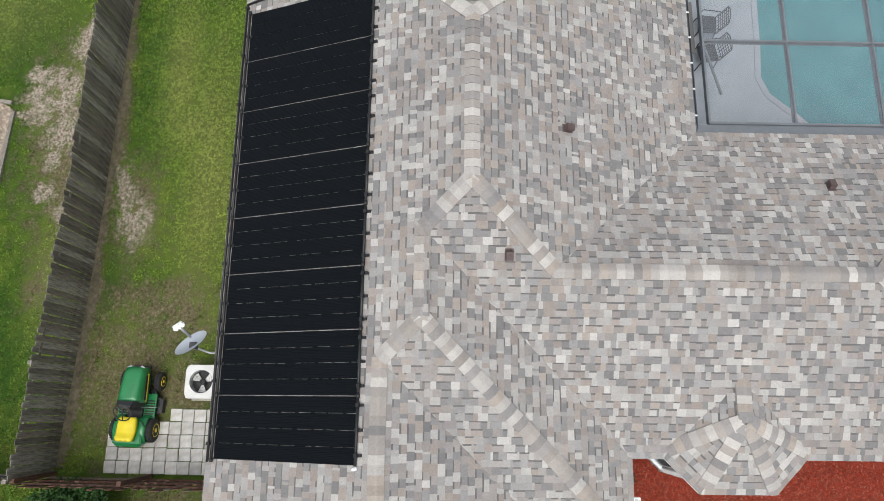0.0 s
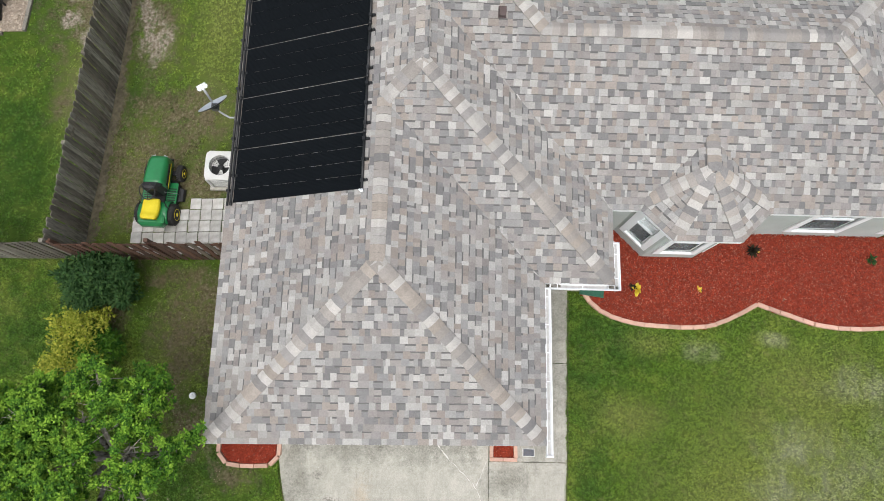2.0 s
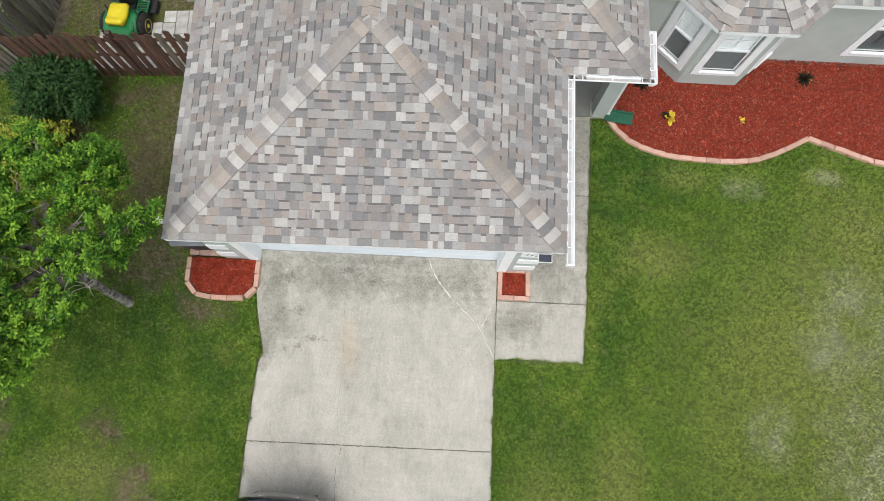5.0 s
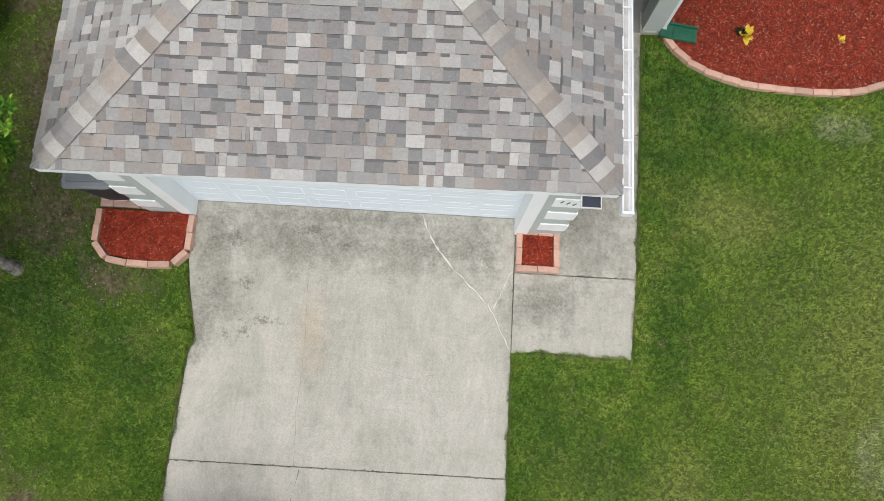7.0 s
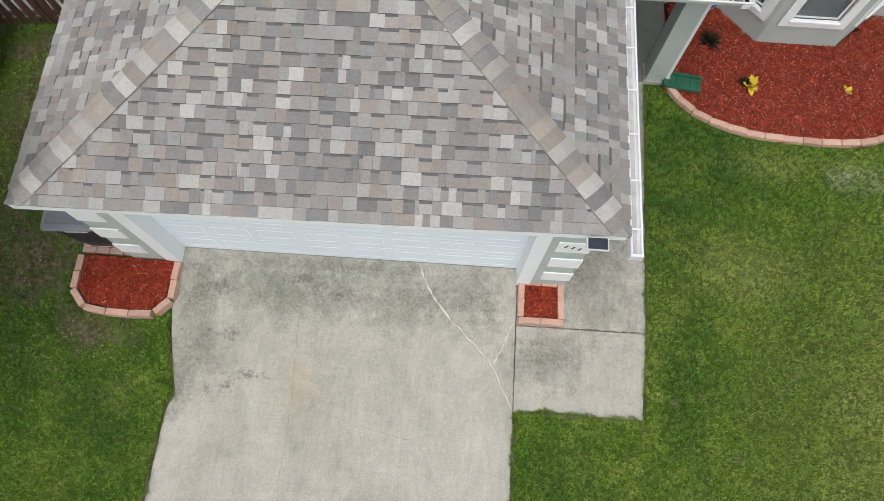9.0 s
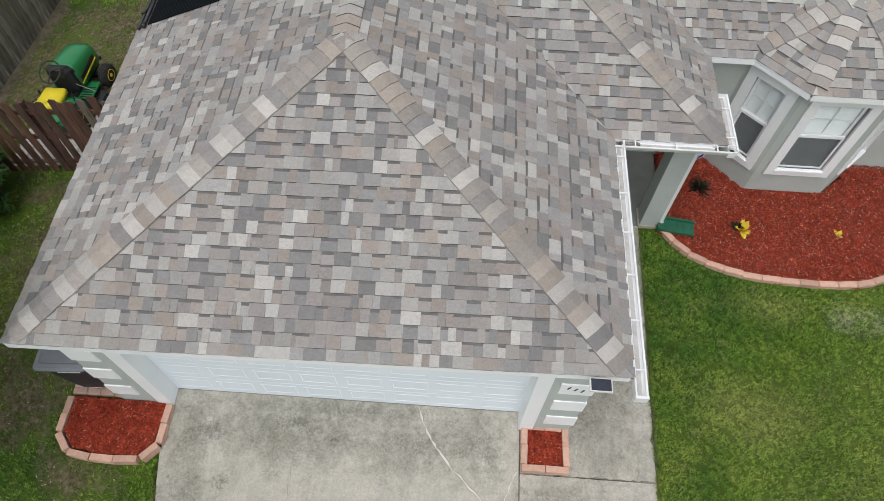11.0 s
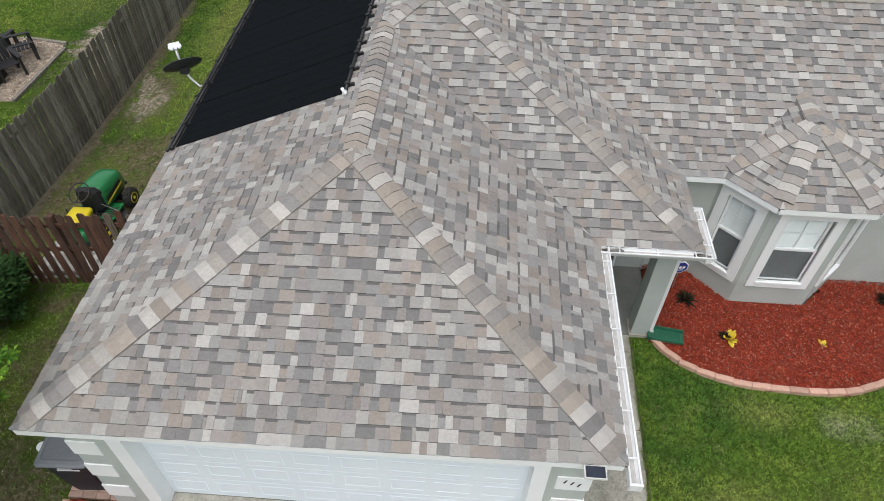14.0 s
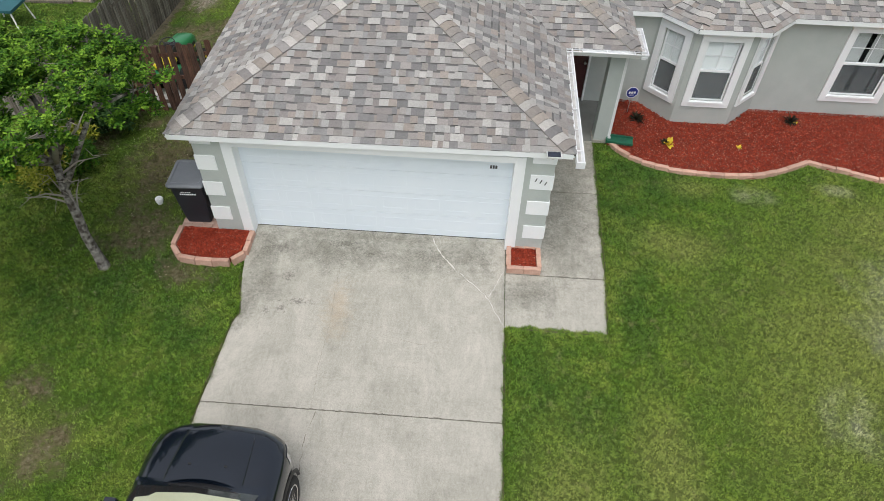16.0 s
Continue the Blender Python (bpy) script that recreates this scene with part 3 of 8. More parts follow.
def grid_loft(bm, rows, closed=False, cap=True):
    """Skin over rows of points of equal length."""
    vs = [[bm.verts.new(p) for p in r] for r in rows]
    n = len(vs[0])
    for r, q in zip(vs, vs[1:]):
        for k in range(n if closed else n - 1):
            bm.faces.new((r[k], r[(k + 1) % n], q[(k + 1) % n], q[k]))
    if cap and closed:
        bm.faces.new(vs[0][::-1])
        bm.faces.new(vs[-1])
    return vs


def from_arrays(name, co, faces_flat, per, material, parent=None, label="", kind="", category=""):
    """One mesh from arrays: points (n, 3) and faces of equal corner count."""
    me = bpy.data.meshes.new(name)
    nf = len(faces_flat) // per
    me.vertices.add(len(co))
    me.vertices.foreach_set("co", np.asarray(co, np.float32).ravel())
    me.loops.add(nf * per)
    me.loops.foreach_set("vertex_index", np.asarray(faces_flat, np.int32))
    me.polygons.add(nf)
    me.polygons.foreach_set("loop_start", np.arange(0, nf * per, per, dtype=np.int32))
    me.polygons.foreach_set("loop_total", np.full(nf, per, np.int32))
    me.update(calc_edges=True)
    me.shade_flat()
    me.materials.append(material)
    ob = new(name, me)
    ob.parent = parent
    return tagged(ob, label, category, kind=kind)


def step01(v, a, b):
    t = min(max((v - a) / (b - a), 0.0), 1.0)
    return t * t * (3 - 2 * t)


def gz(x, y):
    """Height of the ground: level round the house, falling to the street, to the lawn and to the swale beside the fence."""
    z = -0.03 - 0.11 * step01(x, 4.4, 6.5) * (1 - step01(y, 11, 13))
    z -= 0.05 * min(max(-y, 0.0), 9.0)
    if x < -3.6:
        z -= min((-3.6 - x) / 4.8, 1.25) * (0.22 + 0.75 * step01(y, -2.0, 11.0))
    return z


def dz(x, y):
    return -0.05 * max(-y, 0.0)


# ---- ground ----
def axis_lines(lo, hi, step):
    return [-2500, -700, -220, -90, -45, -26] + [lo + i * step for i in range(int((hi - lo) / step) + 1)] + [34, 55, 100, 250, 700, 2500]


gx, gy = axis_lines(-14, 18, 0.5), axis_lines(-14, 24, 0.5)
co = [(x, y, gz(x, y) + 0.012 * noise.noise((x * 0.9, y * 0.9, 0.0)) - (0.06 if -2.2 < x < 4.2 and -1.9 < y < 5 else 0.0)) for y in gy for x in gx]
w = len(gx)
quads = [i for r in range(len(gy) - 1) for c in range(w - 1) for i in (r * w + c, r * w + c + 1, (r + 1) * w + c + 1, (r + 1) * w + c)]
ground = from_arrays("ground", co, quads, 4, LAWN, label="mown green lawn with worn sandy patches", kind="structure", category="lawn")

# driveway and walk: slabs with open joints
DRIVE_LEFT = [(-2.47, 0.0), (-2.46, -0.9), (-2.40, -1.3), (-2.30, -1.75), (-2.22, -2.05), (-2.30, -2.3), (-2.33, -2.75), (-2.36, -3.3), (-2.40, -3.82)]
drive = thing("driveway", "pale weathered concrete driveway with mildew stains and cracks", "driveway", kind="structure")


def slab(name, poly, parent, material=CONCRETE):
    bm = bmesh.new()
    prism(bm, poly, lambda x, y: dz(x, y) - 0.12, lambda x, y: dz(x, y))
    return part(name, bm, material, parent, bevel=0.012)


slab("slab", [(2.455, -3.82), (2.445, 0.12), (-2.47, 0.12)] + DRIVE_LEFT, drive)
slab("slab", [(-2.40, -3.835), (-2.42, -4.6), (-2.50, -6.0), (-2.56, -7.7), (2.50, -7.7), (2.46, -3.835)], drive)
slab("slab", [(-2.56, -7.715), (2.50, -7.715), (2.6, -16.0), (-2.7, -16.0)], drive)
walkway = thing("walkway", "grey weathered concrete walkway beside the garage", "walkway", kind="structure")
slab("slab", [(2.462, -2.03), (2.9, -1.99), (3.5, -2.02), (4.24, -2.03), (4.26, -1.6), (4.30, -0.84), (2.462, -0.84)], walkway)
slab("slab", [(2.462, -0.825), (4.30, -0.825), (4.34, 1.47), (3.0, 1.47), (3.0, -0.2), (2.462, -0.2)], walkway)
slab("slab", [(3.0, 1.485), (4.34, 1.485), (4.38, 3.28), (3.0, 3.28)], walkway)
# Porch slab darker than the walk, its shade under the roof partly painted in.
slab("porch_slab", [(3.0, 3.29), (4.78, 3.29), (4.78, 6.1), (3.0, 6.1)], walkway, PORCH_GREY)


def ribbon(name, pts, width, material, parent, lift=0.004, label=""):
    """A narrow wandering strip, laid just above the slabs."""
    rng = random.Random(len(pts) * 7 + 3)
    fine = []
    for (x0, y0), (x1, y1) in zip(pts, pts[1:]):
        n = max(2, int(math.hypot(x1 - x0, y1 - y0) / 0.06))
        fine += [(x0 + (x1 - x0) * i / n + rng.uniform(-0.012, 0.012), y0 + (y1 - y0) * i / n + rng.uniform(-0.012, 0.012)) for i in range(n)]
    fine.append(pts[-1])
    bm = bmesh.new()
    rows = []
    for i, (x, y) in enumerate(fine):
        a, b = fine[max(i - 1, 0)], fine[min(i + 1, len(fine) - 1)]
        d = Vector((b[0] - a[0], b[1] - a[1], 0)).normalized()
        h = width * rng.choice((0.2, 0.35, 0.6, 1.0, 1.3)) / 2
        rows.append([(x - d.y * h, y + d.x * h, dz(x, y) + lift), (x + d.y * h, y - d.x * h, dz(x, y) + lift)])
    grid_loft(bm, rows)
    return part(name, bm, material, parent, label)


ribbon("crack_dirt", [(1.04, -0.03), (1.10, -0.25), (1.31, -0.58), (1.55, -0.85), (1.85, -1.11), (2.08, -1.35), (2.21, -1.55), (2.33, -1.8), (2.43, -1.97)], 0.045, STAIN, drive, lift=0.002)
ribbon("crack_filler", [(1.04, -0.03), (1.10, -0.25), (1.31, -0.58), (1.55, -0.85), (1.85, -1.11), (2.08, -1.35), (2.21, -1.55), (2.33, -1.8), (2.43, -1.97)], 0.026, SEAL, drive, label="pale filled crack")
ribbon("crack_filler", [(2.42, -0.82), (2.3, -1.1), (2.16, -1.39)], 0.015, SEAL, drive, label="pale filled crack")
ribbon("joint_dirt", [(-2.40, -3.828), (-0.9, -3.83), (0.6, -3.825), (2.46, -3.828)], 0.017, JOINT, drive)
ribbon("joint_dirt", [(2.453, -2.03), (2.453, -0.2)], 0.010, JOINT, drive)
ribbon("joint_dirt", [(2.5, -0.832), (4.3, -0.832)], 0.024, JOINT, walkway)
ribbon("joint_dirt", [(3.1, 1.478), (4.34, 1.478)], 0.02, JOINT, walkway)
ribbon("crack", [(-0.52, -3.86), (-0.6, -4.3), (-0.56, -5.2), (-0.64, -6.4), (-0.655, -7.7)], 0.011, JOINT, drive)
ribbon("crack", [(-0.62, -0.4), (-0.63, -1.3), (-0.60, -2.3), (-0.63, -3.0), (-0.6, -3.8)], 0.007, STAIN, drive)
ribbon("crack", [(0.35, -2.35), (1.0, -2.5), (1.35, -2.42)], 0.005, STAIN, drive)
ribbon("edge_soil", [(2.47, -2.08), (2.475, -3.8), (2.49, -6.0), (2.51, -7.7)], 0.026, EDGE_SOIL, drive, label="dark soil along the edge")
ribbon("edge_soil", [(2.5, -2.04), (3.4, -2.05), (4.24, -2.05)], 0.026, EDGE_SOIL, walkway, label="dark soil along the edge")
ribbon("edge_soil", [(4.26, -2.0), (4.31, -0.85), (4.36, 1.4), (4.40, 3.2)], 0.026, EDGE_SOIL, walkway, label="dark soil along the edge")
ribbon("edge_soil", [(-2.48, -1.1), (-2.42, -1.35), (-2.30, -1.8), (-2.22, -2.1), (-2.31, -2.35), (-2.35, -2.8), (-2.41, -3.8), (-2.45, -4.8), (-2.53, -6.2), (-2.57, -7.6)], 0.026, EDGE_SOIL, drive, label="dark soil along the edge")

# ---- house: measures ----
E, S = 2.44, 5 / 12
XW, YG, XG = -3.47, -0.41, 3.41
YG2 = -0.315
SKEW = math.atan((YG2 - YG) / (XG - XW))
RG = (XW + XG) / 2
YP, XP = 3.0, 4.90
RP = (XW + XP) / 2
YF, YB = 4.66, 11.6
XM = 6.70
RM = (XW + XM) / 2
YR = (YF + YB) / 2
XR = 9.42 + (YR - YF)
PG, PP, PM = YG + (RG - XW) * (1 + math.sin(SKEW)) / math.cos(SKEW), YP + (XP - RP), YF + (XM - RM)
YMB = 13.1
YBACK = YMB + (XM - RM)
BX, BR, BY = 6.96, 0.64, 5.42
BHW, BYF = 0.755, 4.0
house = thing("house", "single-storey grey stucco house with a hipped shingle roof and white trim", "house")

# roof faces: corners in plan, up-slope direction in plan, a point on the eave, slope
dg = BR / ((BHW + BY - BYF) / math.sqrt(2))
r2 = math.sqrt(0.5)
BL, BRT = BX - BR / S, BX + BR / S
BE = BHW + BYF - YF + 2 * (YF - BYF)
BYS = BYF + BR / S - BHW
FACES = {
    "garage_front": ([(XW, YG), (XG, YG2), (RG, PG)], (-math.sin(SKEW), math.cos(SKEW)), (0, YG + (YG2 - YG) * (0 - XW) / (XG - XW)), S),
    "garage_east": ([(XG, YG2), (XG, YP), (RG, YP + XG - RG), (RG, PG)], (-1, 0), (XG, 0), S),
    "west": ([(XW, YG), (RG, PG), (RG, YP + RG - XW), (RP, PP), (RP, YF + RP - XW), (RM, PM), (RM, YMB), (XW, YBACK)], (1, 0), (XW, 0), S),
    "porch_front": ([(XG, YP), (XP, YP), (RP, PP), (RG, YP + RG - XW)], (0, 1), (0, YP), S),
    "porch_east": ([(XP, YP), (XP, YF), (RP, YF + XP - RP), (RP, PP)], (-1, 0), (XP, 0), S),
    "front": ([(XP, YF), (XR, YF), (XR - (YR - YF), YR), (RM + PM - YR, YR), (RM, PM), (RP, YF + RP - XW)], (0, 1), (0, YF), S),
    "rear": ([(XR, YB), (XM, YB), (RM + PM - YR, YR), (XR - (YR - YF), YR)], (0, -1), (0, YB), S),
    "main_east": ([(XM, YB), (XM, YBACK), (RM, YMB), (RM, PM), (RM + PM - YR, YR)], (-1, 0), (XM, 0), S),
    "wing_end": ([(XR, YF), (XR, YB), (XR - (YR - YF), YR)], (-1, 0), (XR, 0), S),
    "main_back": ([(XM, YBACK), (XW, YBACK), (RM, YMB)], (0, -1), (0, YBACK), S),
    "bay_front": ([(BX - BHW, BYF), (BX + BHW, BYF), (BX, BY)], (0, 1), (0, BYF), BR / (BY - BYF)),
    "bay_left": ([(BX - BE, YF), (BX - BHW, BYF), (BX, BY), (BL, BYS)], (r2, r2), (BX - BHW, BYF), dg),
    "bay_right": ([(BX + BHW, BYF), (BX + BE, YF), (BRT, BYS), (BX, BY)], (-r2, r2), (BX + BHW, BYF), dg),
    "bay_side_left": ([(BL, BYS), (BX, BY), (BX, YF + BR / S)], (1, 0), (BL, 0), S),
    "bay_side_right": ([(BRT, BYS), (BX, YF + BR / S), (BX, BY)], (-1, 0), (BRT, 0), S),
}


def roof_z(key, x, y):
    poly, d, p, s = FACES[key]
    return E + s * ((x - p[0]) * d[0] + (y - p[1]) * d[1])


bm = bmesh.new()
for key, (poly, d, p, s) in FACES.items():
    top = [bm.verts.new((x, y, roof_z(key, x, y))) for x, y in poly]
    low = [bm.verts.new((x, y, roof_z(key, x, y) - 0.03)) for x, y in poly]
    bm.faces.new(top)
    bm.faces.new(low[::-1])
roof = part("roof", bm, DECK, house, "hipped roof of grey and beige laminated shingles")

# soffit and fascia
FOOT = [(XW + 0.04, YG + 0.04), (XG - 0.04, YG2 + 0.04), (XG - 0.04, YP + 0.04), (XP - 0.04, YP + 0.04), (XP - 0.04, YF + 0.04), (BX - BE + 0.03, YF + 0.04), (BX - BHW + 0.02, BYF + 0.04), (BX + BHW - 0.02, BYF + 0.04),
        (BX + BE - 0.03, YF + 0.04), (XR - 0.04, YF + 0.04), (XR - 0.04, YB - 0.04), (XM - 0.04, YB - 0.04), (XM - 0.04, YBACK - 0.04), (XW + 0.04, YBACK - 0.04)]
bm = bmesh.new()
prism(bm, FOOT, E - 0.108, E - 0.088)
part("soffit", bm, WHITE, house, "white painted soffit")
for a, b in zip(FOOT, FOOT[1:] + FOOT[:1]):
    bm = bmesh.new()
    sweep(bm, [(-0.005, -0.10), (0.046, -0.10), (0.046, 0.002), (-0.005, 0.002)], (*a, E), (*b, E))
    part("fascia", bm, WHITE, house)

# ---- walls ----
WALL_TOP = E - 0.10


def wall(name, rows, label=""):
    return part(name, boxes(*rows), STUCCO, house, label)


wall("wall", [(-3.14, -2.62, -0.22, 0.1, -0.35, WALL_TOP)])
wall("wall", [(2.62, 3.12, -0.22, 0.1, -0.35, WALL_TOP)])
wall("wall", [(-2.62, 2.62, -0.22, 0.1, 2.23, WALL_TOP)])
wall("wall", [(-3.14, -2.94, 0.1, YBACK - 0.4, -0.6, WALL_TOP)])
wall("wall", [(2.92, 3.12, 0.1, 6.0, -0.35, WALL_TOP)])
wall("wall", [(3.12, 3.30, 4.88, 5.08, -0.3, WALL_TOP), (4.28, 4.78, 4.88, 5.08, -0.3, WALL_TOP), (3.30, 4.28, 4.88, 5.08, 2.08, WALL_TOP)])
wall("wall", [(4.78, 4.98, 4.86, 6.2, -0.35, WALL_TOP)])
wall("wall", [(4.98, 5.60, 4.86, 5.06, -0.35, WALL_TOP)])
wall("wall", [(8.22, 9.86, 4.86, 5.06, -0.35, WALL_TOP), (10.92, 12.2, 4.86, 5.06, -0.35, WALL_TOP), (9.86, 10.92, 4.86, 5.06, -0.35, 0.54), (9.86, 10.92, 4.86, 5.06, 2.12, WALL_TOP)])
wall("wall", [(12.2, 12.4, 4.86, YB - 0.4, -0.35, WALL_TOP)])
wall("wall", [(6.4, 12.2, YB - 0.6, YB - 0.4, -0.35, WALL_TOP)])
wall("wall", [(6.2, 6.4, YB - 0.4, YBACK - 0.4, -0.35, WALL_TOP)])
wall("wall", [(-2.94, 6.2, YBACK - 0.6, YBACK - 0.4, -0.6, WALL_TOP)])
column = part("porch_column", boxes((4.40, 4.70, 3.30, 3.60, -0.2, WALL_TOP)), STUCCO, house, "square grey stucco porch column", bevel=0.01)
part("column_base", boxes((4.37, 4.73, 3.27, 3.63, -0.2, 0.03)), CONCRETE, column, bevel=0.01)


def local_wall(bm, m, x0, x1, z0, z1, holes):
    """A wall 0.14 thick in the plane y = 0 of m, with openings through it."""
    xs = sorted({x0, x1, *[h[0] for h in holes], *[h[1] for h in holes]})
    for a, b in zip(xs, xs[1:]):
        cut = [h for h in holes if h[0] <= a and h[1] >= b]
        z = z0
        for h in cut:
            box(bm, a, b, 0, 0.14, z, h[2], m)
            z = h[3]
        box(bm, a, b, 0, 0.14, z, z1, m)


def window_unit(m, width, z0, z1, lower_dark=True, curtains=False, trim=0.13):
    """A white single-hung window in an opening of the wall plane y = 0 of m."""
    win = new("window")
    win.parent = house
    win.matrix_basis = m
    tagged(win, "white-trimmed single-hung window with blinds" if not curtains else "white-trimmed window with drawn-back pale curtains")
    h = width / 2
    bm = boxes((-h - trim, -h, -0.04, 0.02, z0 - trim, z1 + trim), (h, h + trim, -0.04, 0.02, z0 - trim, z1 + trim), (-h, h, -0.04, 0.02, z1, z1 + trim), (-h, h, -0.04, 0.02, z0 - trim, z0))
    part("window_trim", bm, WHITE, win, "white raised stucco surround", bevel=0.008)
    part("sill", boxes((-h - 0.02, h + 0.02, -0.065, -0.04, z0 - 0.05, z0 - 0.01)), WHITE, win, bevel=0.006)
    mid = z0 + (z1 - z0) * 0.5
    bw = 0.045
    for name, lo, hi, dy in (("upper_sash", mid - 0.02, z1, 0.05), ("lower_sash", z0, mid + 0.02, 0.025)):
        bm = boxes((-h, -h + bw, dy, dy + 0.03, lo, hi), (h - bw, h, dy, dy + 0.03, lo, hi), (-h + bw, h - bw, dy, dy + 0.03, lo, lo + bw), (-h + bw, h - bw, dy, dy + 0.03, hi - bw, hi))
        sash = part(name, bm, WHITE, win, bevel=0.004)
        bm = boxes((-h + bw, h - bw, dy + 0.012, dy + 0.016, lo + bw, hi - bw))
        pane = part("pane", bm, GLASS, sash)
        pane.visible_shadow = False
        if name == "upper_sash":
            bm = boxes((-h + bw, h - bw, dy + 0.003, dy + 0.011, (lo + hi) / 2 - 0.009, (lo + hi) / 2 + 0.009), (-0.009, 0.009, dy + 0.003, dy + 0.011, lo + bw, hi - bw))
            part("muntin", bm, WHITE, sash)
        elif lower_dark:
            bm = boxes((-h + bw, h - bw, dy - 0.004, dy - 0.001, lo + bw, hi - bw))
            scr = part("screen", bm, DARK_SCREEN, sash, "grey insect screen")
            scr.visible_shadow = False
    # Shallow box behind the glass; the room's dimness is in its dark colour.
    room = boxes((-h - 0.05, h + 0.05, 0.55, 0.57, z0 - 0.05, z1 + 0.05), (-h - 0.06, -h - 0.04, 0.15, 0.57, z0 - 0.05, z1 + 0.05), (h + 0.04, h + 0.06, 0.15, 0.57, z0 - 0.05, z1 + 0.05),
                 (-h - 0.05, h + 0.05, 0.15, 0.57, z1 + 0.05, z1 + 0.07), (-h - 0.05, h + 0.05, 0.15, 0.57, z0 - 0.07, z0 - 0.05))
    part("reveal", room, ROOM_DARK, win, "shallow box painted dark as the room behind the glass")
    if curtains:
        for a, b in ((-h, -h * 0.25), (-h * 0.02, h * 0.62), (h * 0.75, h)):
            bm = bmesh.new()
            n = 26
            rows = [[(a + (b - a) * i / n, 0.16 + 0.02 * math.sin(i * 2.1), z) for i in range(n + 1)] for z in (z0, z1)]
            grid_loft(bm, rows)
            part("curtain", bm, CURTAIN, win, "pale hanging curtain", smooth=True)
    else:
        bm = bmesh.new()
        low = mid + 0.01 if lower_dark else z0
        z = z1 - 0.03
        while z > z0:
            tilt = 0.004
            vs = [bm.verts.new(p) for p in ((-h + 0.01, 0.088 - tilt, z), (h - 0.01, 0.088 - tilt, z), (h - 0.01, 0.088 + tilt, z + 0.023), (-h + 0.01, 0.088 + tilt, z + 0.023))]
            bm.faces.new(vs)
            z -= 0.024
        part("blind", bm, BLIND, win, "white slatted blind")
    return win


FRONT = Matrix.Translation((10.39, 4.86, 0))
window_unit(FRONT, 1.06, 0.54, 2.12, curtains=True, trim=0.16)
BAY_PTS = [(5.58, 4.86), (6.26, 4.20), (7.56, 4.20), (8.24, 4.86)]
for i, (a, b) in enumerate(zip(BAY_PTS, BAY_PTS[1:])):
    a, b = Vector((*a, 0)), Vector((*b, 0))
    length = (b - a).length
    m = Matrix.Translation((a + b) / 2) @ Matrix.Rotation(math.atan2(b.y - a.y, b.x - a.x), 4, "Z")
    ww = 0.74 if i == 1 else 0.50
    bm = bmesh.new()
    local_wall(bm, m, -length / 2, length / 2, -0.35, WALL_TOP, [(-ww / 2, ww / 2, 0.62, 2.1)])
    part("bay_wall", bm, STUCCO, house, "grey stucco bay wall")
    window_unit(m, ww, 0.62, 2.1, trim=0.15)

# front door in the porch
door = part("front_door", boxes((3.34, 4.24, 4.94, 4.98, 0.02, 2.05)), DOOR_RED, house, "dark maroon panelled front door", bevel=0.004)
part("door_panel", boxes((3.46, 3.74, 4.925, 4.945, 1.1, 1.9), (3.84, 4.12, 4.925, 4.945, 1.1, 1.9), (3.46, 3.74, 4.925, 4.945, 0.25, 0.95), (3.84, 4.12, 4.925, 4.945, 0.25, 0.95)), DOOR_RED, door, bevel=0.006)
part("door_frame", boxes((3.30, 3.34, 4.86, 5.00, 0, 2.09), (4.24, 4.28, 4.86, 5.00, 0, 2.09), (3.34, 4.24, 4.86, 5.00, 2.05, 2.09)), WHITE, house, bevel=0.004)
bm = bmesh.new()
lathe(bm, [(0.012, 0), (0.012, 0.04), (0.03, 0.05), (0.034, 0.07), (0.02, 0.085)], (4.17, 4.94, 1.0), (0, -1, 0), 14)
part("door_knob", bm, STEEL, door, smooth=True)

# ---- garage front ----
for z0, z1 in ((0.33, 0.65), (0.95, 1.27), (1.56, 1.88), (2.14, WALL_TOP - 0.005)):
    part("quoin", boxes((-3.155, -2.79, -0.238, 0.12, z0, z1)), WHITE, house, bevel=0.004)
    part("quoin", boxes((2.73, 3.135, -0.238, 0.12, z0, z1)), WHITE, house, bevel=0.004)
for z0, z1 in ((0.33, 0.65), (0.95, 1.27), (1.56, 1.88)):
    part("quoin", boxes((12.06, 12.42, 4.842, 5.06, z0, z1)), WHITE, house, bevel=0.004)
for a, b in ((-2.62, -2.43), (2.43, 2.62)):
    part("door_jamb", boxes((a, b, -0.245, 0.06, -0.02, 2.25)), WHITE, house, bevel=0.006)
part("door_header", boxes((-2.43, 2.43, -0.245, 0.06, 2.125, 2.25)), WHITE, house, bevel=0.006)
garage_door = new("garage_door")
garage_door.parent = house
tagged(garage_door, "white double garage door with raised panels")
for r in range(4):
    z0, z1 = 0.012 + r * 0.53, 0.012 + r * 0.53 + 0.522
    bm = bmesh.new()
    cell = 4.86 / 8
    box(bm, -2.43, 2.43, 0.0, 0.035, z0, z1)
    for c in range(8):
        x0, x1 = -2.43 + c * cell + 0.06, -2.43 + (c + 1) * cell - 0.06
        za, zb = z0 + 0.11, z1 - 0.11
        for x_, X_, z_, Z_ in ((x0, x1, za, za + 0.035), (x0, x1, zb - 0.035, zb), (x0, x0 + 0.035, za + 0.035, zb - 0.035), (x1 - 0.035, x1, za + 0.035, zb - 0.035)):
            box(bm, x_, X_, -0.0033, 0.004, z_, Z_)
    part("door_section", bm, DOOR_WHITE, garage_door)
part("bottom_seal", boxes((-2.43, 2.43, 0.0, 0.03, -0.004, 0.014)), RUBBER, garage_door)
for i in range(3):
    part("warning_mark", boxes((2.03 + i * 0.045, 2.065 + i * 0.045, -0.006, 0.001, 1.78, 1.85)), INK, garage_door)
